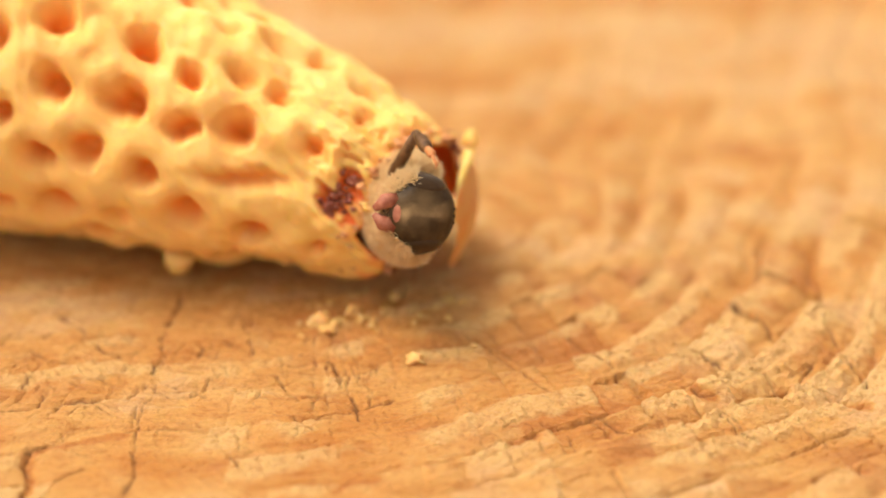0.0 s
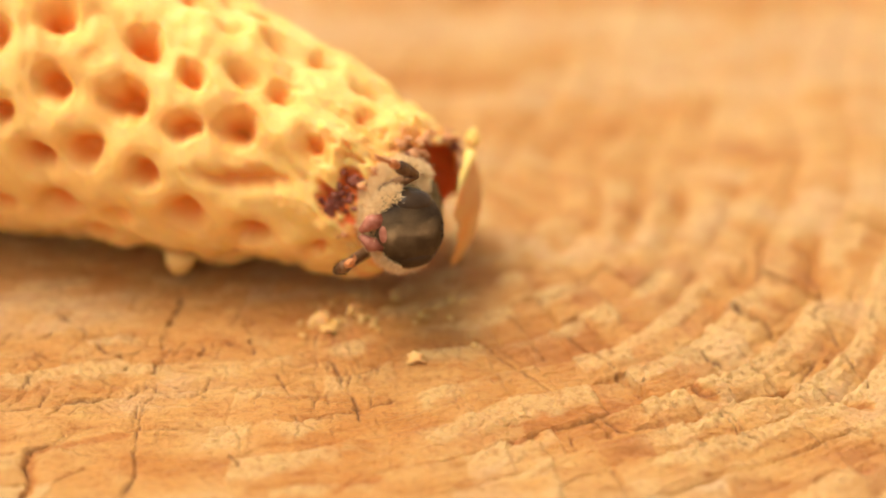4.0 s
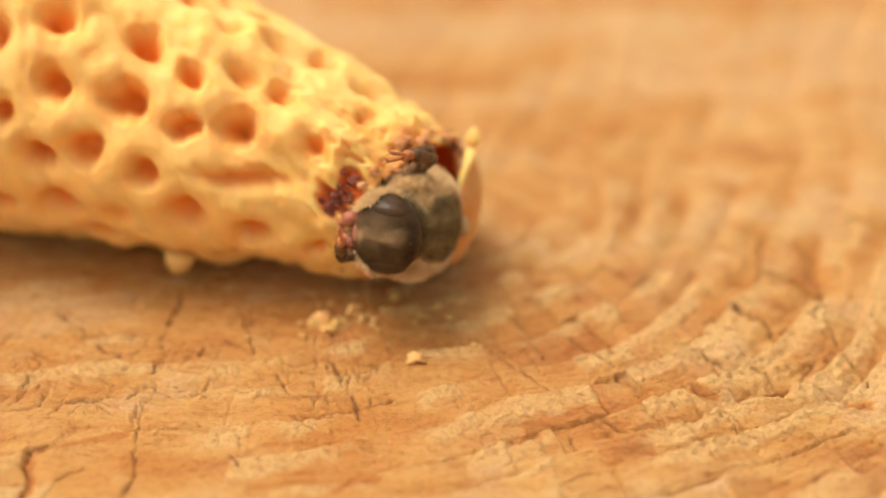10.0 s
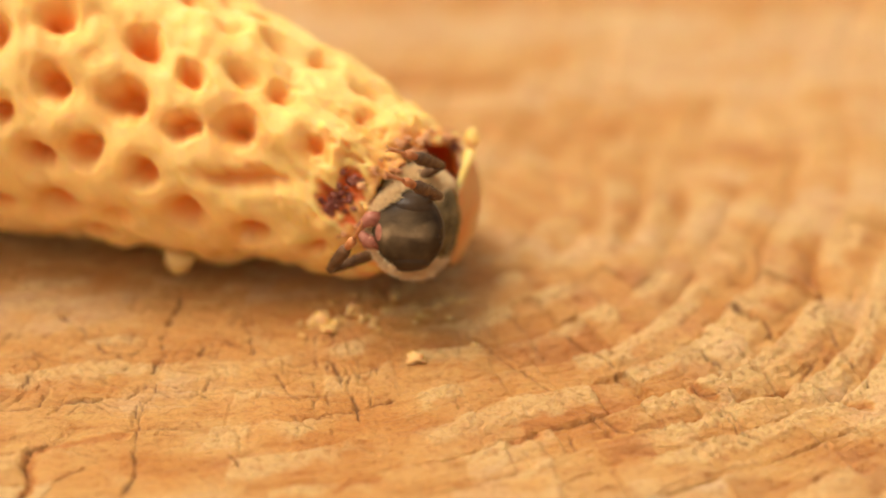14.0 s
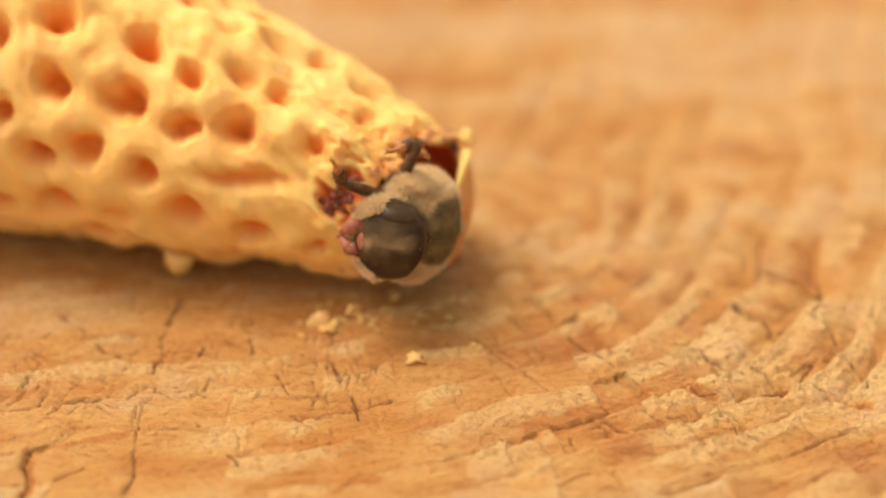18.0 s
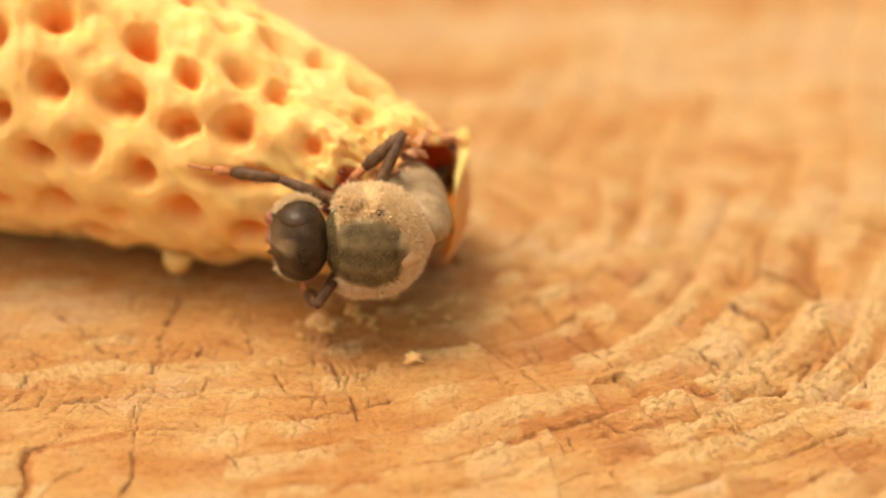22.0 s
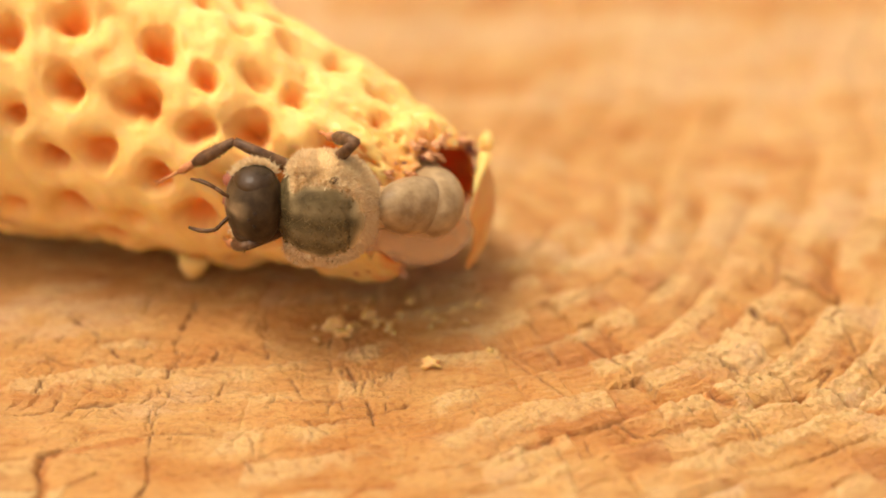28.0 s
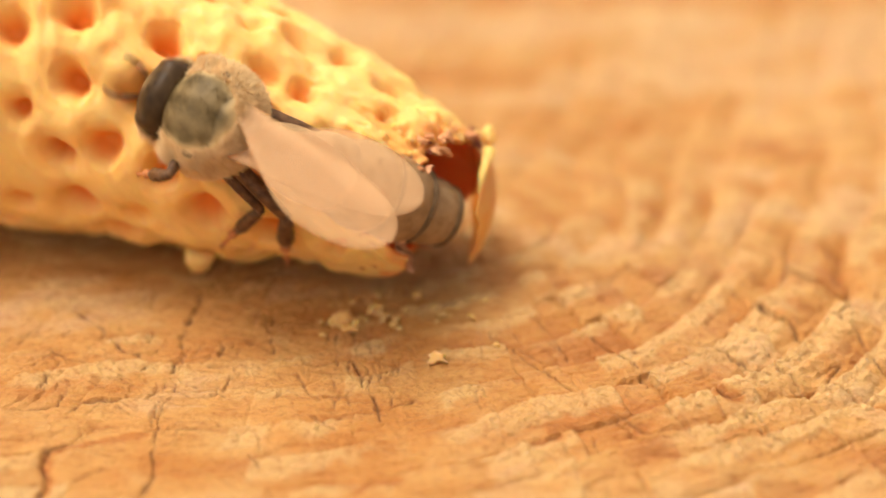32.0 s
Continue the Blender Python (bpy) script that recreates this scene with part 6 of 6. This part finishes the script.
    walk(limbs["legr1"], [
        (0, at(0.10, -1.40, -1.10, 0, 17, -163)), (6, at(0.10, -1.40, -1.10, 0, 17, -163)), (7, at(0.10, -1.40, -1.10, 0, -42, -44)),
        (8, at(0.10, -1.40, -1.10, 0, -43, -47)), (9, at(0.10, -1.40, -1.10, 0, -45, -55)), (10, at(0.10, -1.40, -1.10, 0, -44, -57)),
        (11, at(0.10, -1.40, -1.10, 0, -42, -44)), (12, at(0.10, -1.40, -1.10, 0, -48, -56)), (13, at(0.10, -1.40, -1.10, 0, -52, -59)),
        (14, at(0.10, -1.40, -1.10, 0, -44, -38)), (16.5, at(0.10, -1.40, -1.10, 0, -51, -56)), (17, at(0.10, -1.40, -1.10, 0, -23, -90)),
        (17.5, at(0.10, -1.40, -1.10, 0, -21, -115)), (18, at(0.10, -1.40, -1.10, 0, -23, -64)), (18.5, at(0.10, -1.40, -1.10, 0, -37, -41)),
        (19, at(0.10, -1.40, -1.10, 0, -59, -65)), (19.5, at(0.10, -1.40, -1.10, 0, -45, -97)), (20, at(0.10, -1.40, -1.10, 0, -20, -115)),
        (20.5, at(0.10, -1.40, -1.10, 0, 15, -115)), (21, at(0.10, -1.40, -1.10, 0, 17, -117)), (22, at(0.10, -1.40, -1.10, 0, 19, -117)),
        (23, at(0.10, -1.40, -1.10, 0, 61, -153)), (24, at(0.10, -1.40, -1.10, 0, -15, -79)), (25, at(0.10, -1.40, -1.10, 0, -20, -95)),
        (25.5, at(0.10, -1.40, -1.10, 0, -17, -97)), (27.5, at(0.10, -1.40, -1.10, 0, -41, -119)), (28, at(0.10, -1.40, -1.10, 0, -40, -118)),
        (28.5, at(0.10, -1.40, -1.10, 0, -46, -125)), (29, at(0.10, -1.40, -1.10, 0, -45, -131)), (29.5, at(0.10, -1.40, -1.10, 0, -39, -140)),
        (30, at(0.10, -1.40, -1.10, 0, -37, -140)), (30.5, at(0.10, -1.40, -1.10, 0, -32, -140)), (31, at(0.10, -1.40, -1.10, 0, -21, -158)),
        (31.4, at(0.10, -1.40, -1.10, 0, -28, -159)), (31.6, at(0.10, -1.40, -1.10, 0, -30, -157)), (31.7, at(0.10, -1.40, -1.10, 0, 8, -153)),
        (31.8, at(0.10, -1.40, -1.10, 0, 24, -159)), (31.9, at(0.10, -1.40, -1.10, 0, 61, -153)), (32, at(0.10, -1.40, -1.10, 0, 61, -153)),
    ])
    walk(limbs["shinr1"], [
        (0, at(3.40, 0.00, 0.00, 9, -28, -32)), (6, at(3.40, 0.00, 0.00, 9, -28, -32)), (7, at(3.40, 0.00, 0.00, 30, 40, 48)),
        (8, at(3.40, 0.00, 0.00, 32, 40, 49)), (9, at(3.40, 0.00, 0.00, 35, 33, 53)), (10, at(3.40, 0.00, 0.00, 34, 31, 54)),
        (11, at(3.40, 0.00, 0.00, 30, 29, 48)), (12, at(3.40, 0.00, 0.00, 37, 29, 54)), (13, at(3.40, 0.00, 0.00, 49, 49, 67)),
        (14, at(3.40, 0.00, 0.00, 33, 63, 45)), (16.5, at(3.40, 0.00, 0.00, 30, 28, 38)), (16.733, at(3.40, 0.00, 0.00, 31, 8, 84)),
        (17, at(3.40, 0.00, 0.00, 17, -8, 129)), (17.5, at(3.40, 0.00, 0.00, 13, -8, 142)), (17.733, at(3.40, 0.00, 0.00, 19, -1, 99)),
        (18, at(3.40, 0.00, 0.00, 19, 8, 56)), (18.5, at(3.40, 0.00, 0.00, 23, 11, 39)), (19, at(3.40, 0.00, 0.00, 48, -13, 25)),
        (19.5, at(3.40, 0.00, 0.00, 88, -51, 38)), (20, at(3.40, 0.00, 0.00, 18, -51, 134)), (20.5, at(3.40, 0.00, 0.00, -5, 8, 159)),
        (21, at(3.40, 0.00, 0.00, -5, 10, 162)), (22, at(3.40, 0.00, 0.00, -7, 10, 159)), (22.667, at(3.40, 0.00, 0.00, -133, 54, 21)),
        (23, at(3.40, 0.00, 0.00, -154, 5, -5)), (24, at(3.40, 0.00, 0.00, 17, 31, 114)), (25, at(3.40, 0.00, 0.00, 22, 33, 129)),
        (25.5, at(3.40, 0.00, 0.00, 18, 32, 124)), (27.5, at(3.40, 0.00, 0.00, 14, 22, 170)), (28, at(3.40, 0.00, 0.00, 14, 23, 169)),
        (28.5, at(3.40, 0.00, 0.00, 11, 16, 173)), (29, at(3.40, 0.00, 0.00, 6, 16, 176)), (29.5, at(3.40, 0.00, 0.00, 0, 23, -180)),
        (30, at(3.40, 0.00, 0.00, -1, 24, -180)), (30.5, at(3.40, 0.00, 0.00, -1, 30, -180)), (31, at(3.40, 0.00, 0.00, -9, 41, -169)),
        (31.4, at(3.40, 0.00, 0.00, -11, 34, -169)), (31.6, at(3.40, 0.00, 0.00, -10, 32, -170)), (31.667, at(3.40, 0.00, 0.00, -14, 18, 148)),
        (31.7, at(3.40, 0.00, 0.00, -8, 6, 109)), (31.733, at(3.40, 0.00, 0.00, -2, 6, 148)), (31.8, at(3.40, 0.00, 0.00, 3, 2, -173)),
        (31.867, at(3.40, 0.00, 0.00, -152, 62, 9)), (31.9, at(3.40, 0.00, 0.00, -154, 5, -5)), (32, at(3.40, 0.00, 0.00, -154, 5, -5)),
    ])
    walk(limbs["legr2"], [
        (0, at(-0.90, -1.20, -1.10, 0, 17, -163)), (16.5, at(-0.90, -1.20, -1.10, 0, 17, -163)), (16.733, at(-0.90, -1.20, -1.10, 33, 38, 170)),
        (17, at(-0.90, -1.20, -1.10, 68, 69, 157)), (30, at(-0.90, -1.20, -1.10, 68, 69, 157)), (30.267, at(-0.90, -1.20, -1.10, 33, 38, 168)),
        (30.5, at(-0.90, -1.20, -1.10, 0, 16, -167)), (31, at(-0.90, -1.20, -1.10, 0, 26, 179)), (31.4, at(-0.90, -1.20, -1.10, 0, 20, -171)),
        (31.6, at(-0.90, -1.20, -1.10, 0, 11, -170)), (31.7, at(-0.90, -1.20, -1.10, 0, 8, -165)), (31.8, at(-0.90, -1.20, -1.10, 0, 24, -172)),
        (31.9, at(-0.90, -1.20, -1.10, 0, 17, 173)), (32, at(-0.90, -1.20, -1.10, 0, 23, -177)),
    ])
    walk(limbs["shinr2"], [
        (0, at(3.60, 0.00, 0.00, 9, -28, -32)), (16.5, at(3.60, 0.00, 0.00, 9, -28, -32)), (17, at(3.60, 0.00, 0.00, 1, 2, 10)),
        (30, at(3.60, 0.00, 0.00, 1, 2, 10)), (30.333, at(3.60, 0.00, 0.00, 48, 44, -65)), (30.5, at(3.60, 0.00, 0.00, 27, 74, -128)),
        (31, at(3.60, 0.00, 0.00, 64, 71, -79)), (31.4, at(3.60, 0.00, 0.00, 43, 75, -109)), (31.6, at(3.60, 0.00, 0.00, 16, 70, -135)),
        (31.7, at(3.60, 0.00, 0.00, 10, 69, -146)), (31.8, at(3.60, 0.00, 0.00, 58, 75, -93)), (31.9, at(3.60, 0.00, 0.00, 38, 69, -98)),
        (32, at(3.60, 0.00, 0.00, 56, 73, -89)),
    ])
    walk(limbs["antennal"], [
        (0, at(0.95, 0.32, 0.10, 180, 18, 155)), (0.5, at(0.95, 0.32, 0.10, 180, 18, 155)), (1, at(0.95, 0.32, 0.10, 180, 18, 155)),
        (1.5, at(0.95, 0.32, 0.10, 180, 18, 155)), (2, at(0.95, 0.32, 0.10, 180, 18, 155)), (2.5, at(0.95, 0.32, 0.10, 180, 18, 155)),
        (3, at(0.95, 0.32, 0.10, 180, 18, 155)), (3.5, at(0.95, 0.32, 0.10, 180, 18, 155)), (4, at(0.95, 0.32, 0.10, 180, 18, 155)),
        (4.5, at(0.95, 0.32, 0.10, 180, 18, 155)), (5, at(0.95, 0.32, 0.10, 180, 18, 155)), (5.5, at(0.95, 0.32, 0.10, 180, 18, 155)),
        (6, at(0.95, 0.32, 0.10, 180, 18, 155)), (6.5, at(0.95, 0.32, 0.10, 180, 18, 155)), (7, at(0.95, 0.32, 0.10, 180, 18, 155)),
        (7.5, at(0.95, 0.32, 0.10, 180, 18, 155)), (8, at(0.95, 0.32, 0.10, 180, 18, 155)), (8.5, at(0.95, 0.32, 0.10, 180, 18, 155)),
        (9, at(0.95, 0.32, 0.10, 180, 18, 155)), (9.5, at(0.95, 0.32, 0.10, 180, 18, 155)), (10, at(0.95, 0.32, 0.10, 180, 18, 155)),
        (10.5, at(0.95, 0.32, 0.10, 180, 18, 155)), (11, at(0.95, 0.32, 0.10, 180, 18, 155)), (11.5, at(0.95, 0.32, 0.10, 180, 18, 155)),
        (12, at(0.95, 0.32, 0.10, 180, 18, 155)), (12.5, at(0.95, 0.32, 0.10, 180, 18, 155)), (13, at(0.95, 0.32, 0.10, 180, 18, 155)),
        (13.5, at(0.95, 0.32, 0.10, 180, 18, 155)), (14, at(0.95, 0.32, 0.10, 180, 18, 155)), (14.5, at(0.95, 0.32, 0.10, 180, 18, 155)),
        (15, at(0.95, 0.32, 0.10, 180, 18, 155)), (15.5, at(0.95, 0.32, 0.10, 180, 18, 155)), (16, at(0.95, 0.32, 0.10, 180, 18, 155)),
        (16.5, at(0.95, 0.32, 0.10, 180, 18, 155)), (17, at(0.95, 0.32, 0.10, 180, 18, 155)), (17.5, at(0.95, 0.32, 0.10, 180, 18, 155)),
        (18, at(0.95, 0.32, 0.10, 180, 18, 155)), (18.5, at(0.95, 0.32, 0.10, 180, 18, 155)), (19, at(0.95, 0.32, 0.10, 180, 18, 155)),
        (19.5, at(0.95, 0.32, 0.10, 180, 18, 155)), (20, at(0.95, 0.32, 0.10, 180, 18, 155)), (20.5, at(0.95, 0.32, 0.10, 180, 18, 155)),
        (21, at(0.95, 0.32, 0.10, 180, 18, 155)), (21.5, at(0.95, 0.32, 0.10, 180, 40, 158)), (22, at(0.95, 0.32, 0.10, 180, 64, 159)),
        (22.5, at(0.95, 0.32, 0.10, 180, 83, 165)), (23, at(0.95, 0.32, 0.10, 0, 79, -12)), (23.5, at(0.95, 0.32, 0.10, 0, 61, -7)),
        (24, at(0.95, 0.32, 0.10, 0, 35, -5)), (24.5, at(0.95, 0.32, 0.10, 0, 10, -5)), (25, at(0.95, 0.32, 0.10, 0, 11, 5)), (25.5, at(0.95, 0.32, 0.10, 0, 10, 3)),
        (26, at(0.95, 0.32, 0.10, 0, 14, 5)), (26.5, at(0.95, 0.32, 0.10, 0, 15, -3)), (27, at(0.95, 0.32, 0.10, 0, 20, 1)), (27.5, at(0.95, 0.32, 0.10, 0, 9, -3)),
        (28, at(0.95, 0.32, 0.10, 0, -2, -0)), (28.5, at(0.95, 0.32, 0.10, 0, 6, 0)), (29, at(0.95, 0.32, 0.10, 0, 9, 10)), (29.5, at(0.95, 0.32, 0.10, 0, 18, -10)),
        (30, at(0.95, 0.32, 0.10, 0, 15, -10)), (30.5, at(0.95, 0.32, 0.10, 0, 7, -1)), (31, at(0.95, 0.32, 0.10, 0, 14, 12)), (31.3, at(0.95, 0.32, 0.10, 0, 17, 4)),
        (31.4, at(0.95, 0.32, 0.10, 0, 5, 9)), (31.5, at(0.95, 0.32, 0.10, 0, 26, 1)), (31.6, at(0.95, 0.32, 0.10, 0, 9, -1)), (31.7, at(0.95, 0.32, 0.10, 0, 4, -2)),
        (31.8, at(0.95, 0.32, 0.10, 0, 28, 19)), (31.9, at(0.95, 0.32, 0.10, 0, 15, -5)), (32, at(0.95, 0.32, 0.10, 0, -2, -7)),
    ])
    walk(limbs["antennar"], [
        (0, at(0.95, -0.32, 0.10, 180, 18, -155)), (0.5, at(0.95, -0.32, 0.10, 180, 18, -155)), (1, at(0.95, -0.32, 0.10, 180, 18, -155)),
        (1.5, at(0.95, -0.32, 0.10, 180, 18, -155)), (2, at(0.95, -0.32, 0.10, 180, 18, -155)), (2.5, at(0.95, -0.32, 0.10, 180, 18, -155)),
        (3, at(0.95, -0.32, 0.10, 180, 18, -155)), (3.5, at(0.95, -0.32, 0.10, 180, 18, -155)), (4, at(0.95, -0.32, 0.10, 180, 18, -155)),
        (4.5, at(0.95, -0.32, 0.10, 180, 18, -155)), (5, at(0.95, -0.32, 0.10, 180, 18, -155)), (5.5, at(0.95, -0.32, 0.10, 180, 18, -155)),
        (6, at(0.95, -0.32, 0.10, 180, 18, -155)), (6.5, at(0.95, -0.32, 0.10, 180, 18, -155)), (7, at(0.95, -0.32, 0.10, 180, 18, -155)),
        (7.5, at(0.95, -0.32, 0.10, 180, 18, -155)), (8, at(0.95, -0.32, 0.10, 180, 18, -155)), (8.5, at(0.95, -0.32, 0.10, 180, 18, -155)),
        (9, at(0.95, -0.32, 0.10, 180, 18, -155)), (9.5, at(0.95, -0.32, 0.10, 180, 18, -155)), (10, at(0.95, -0.32, 0.10, 180, 18, -155)),
        (10.5, at(0.95, -0.32, 0.10, 180, 18, -155)), (11, at(0.95, -0.32, 0.10, 180, 18, -155)), (11.5, at(0.95, -0.32, 0.10, 180, 18, -155)),
        (12, at(0.95, -0.32, 0.10, 180, 18, -155)), (12.5, at(0.95, -0.32, 0.10, 180, 18, -155)), (13, at(0.95, -0.32, 0.10, 180, 18, -155)),
        (13.5, at(0.95, -0.32, 0.10, 180, 18, -155)), (14, at(0.95, -0.32, 0.10, 180, 18, -155)), (14.5, at(0.95, -0.32, 0.10, 180, 18, -155)),
        (15, at(0.95, -0.32, 0.10, 180, 18, -155)), (15.5, at(0.95, -0.32, 0.10, 180, 18, -155)), (16, at(0.95, -0.32, 0.10, 180, 18, -155)),
        (16.5, at(0.95, -0.32, 0.10, 180, 18, -155)), (17, at(0.95, -0.32, 0.10, 180, 18, -155)), (17.5, at(0.95, -0.32, 0.10, 180, 18, -155)),
        (18, at(0.95, -0.32, 0.10, 180, 18, -155)), (18.5, at(0.95, -0.32, 0.10, 180, 18, -155)), (19, at(0.95, -0.32, 0.10, 180, 18, -155)),
        (19.5, at(0.95, -0.32, 0.10, 180, 18, -155)), (20, at(0.95, -0.32, 0.10, 180, 18, -155)), (20.5, at(0.95, -0.32, 0.10, 180, 18, -155)),
        (21, at(0.95, -0.32, 0.10, 180, 18, -155)), (21.5, at(0.95, -0.32, 0.10, 180, 39, -158)), (22, at(0.95, -0.32, 0.10, 180, 60, -167)),
        (22.5, at(0.95, -0.32, 0.10, 180, 80, -168)), (23, at(0.95, -0.32, 0.10, 0, 65, 7)), (23.5, at(0.95, -0.32, 0.10, 0, 57, 13)),
        (24, at(0.95, -0.32, 0.10, 0, 29, 5)), (24.5, at(0.95, -0.32, 0.10, 0, 18, 6)), (25, at(0.95, -0.32, 0.10, 0, 26, -6)), (25.5, at(0.95, -0.32, 0.10, 0, 4, -6)),
        (26, at(0.95, -0.32, 0.10, 0, 10, -16)), (26.5, at(0.95, -0.32, 0.10, 0, 20, -3)), (27, at(0.95, -0.32, 0.10, 0, 15, 3)),
        (27.5, at(0.95, -0.32, 0.10, 0, 14, -11)), (28, at(0.95, -0.32, 0.10, 0, 15, -4)), (28.5, at(0.95, -0.32, 0.10, 0, 10, 2)),
        (29, at(0.95, -0.32, 0.10, 0, 27, -8)), (29.5, at(0.95, -0.32, 0.10, 0, 27, 2)), (30, at(0.95, -0.32, 0.10, 0, 4, -13)), (30.5, at(0.95, -0.32, 0.10, 0, 20, -7)),
        (31, at(0.95, -0.32, 0.10, 0, 11, 5)), (31.3, at(0.95, -0.32, 0.10, 0, 7, 8)), (31.4, at(0.95, -0.32, 0.10, 0, 15, 11)), (31.5, at(0.95, -0.32, 0.10, 0, 10, -1)),
        (31.6, at(0.95, -0.32, 0.10, 0, 12, 0)), (31.7, at(0.95, -0.32, 0.10, 0, 17, 4)), (31.8, at(0.95, -0.32, 0.10, 0, 10, -3)),
        (31.9, at(0.95, -0.32, 0.10, 0, 13, 12)), (32, at(0.95, -0.32, 0.10, 0, 0, 4)),
    ])
    walk(the_lid, [
        (0, at(2.63, 1.79, -0.29, -34, -8, 15)), (3, at(2.68, 1.81, -0.28, -34, -9, 14)), (6, at(2.74, 1.83, -0.26, -34, -9, 13)),
        (9, at(2.74, 1.83, -0.26, -34, -9, 13)), (14, at(2.68, 1.81, -0.28, -34, -9, 14)), (16.5, at(2.44, 1.73, -0.33, -35, -6, 18)),
        (19, at(2.40, 1.71, -0.34, -35, -6, 19)), (19.5, at(2.33, 1.69, -0.35, -35, -5, 20)), (24, at(2.44, 1.73, -0.33, -35, -6, 18)),
        (25.5, at(2.54, 1.76, -0.31, -35, -7, 16)), (27.5, at(2.54, 1.76, -0.31, -35, -7, 16)), (28.5, at(2.72, 1.82, -0.27, -34, -9, 14)),
        (31.5, at(2.70, 1.82, -0.27, -34, -9, 14)), (32, at(2.38, 1.71, -0.34, -35, -6, 19)),
    ])


motions()
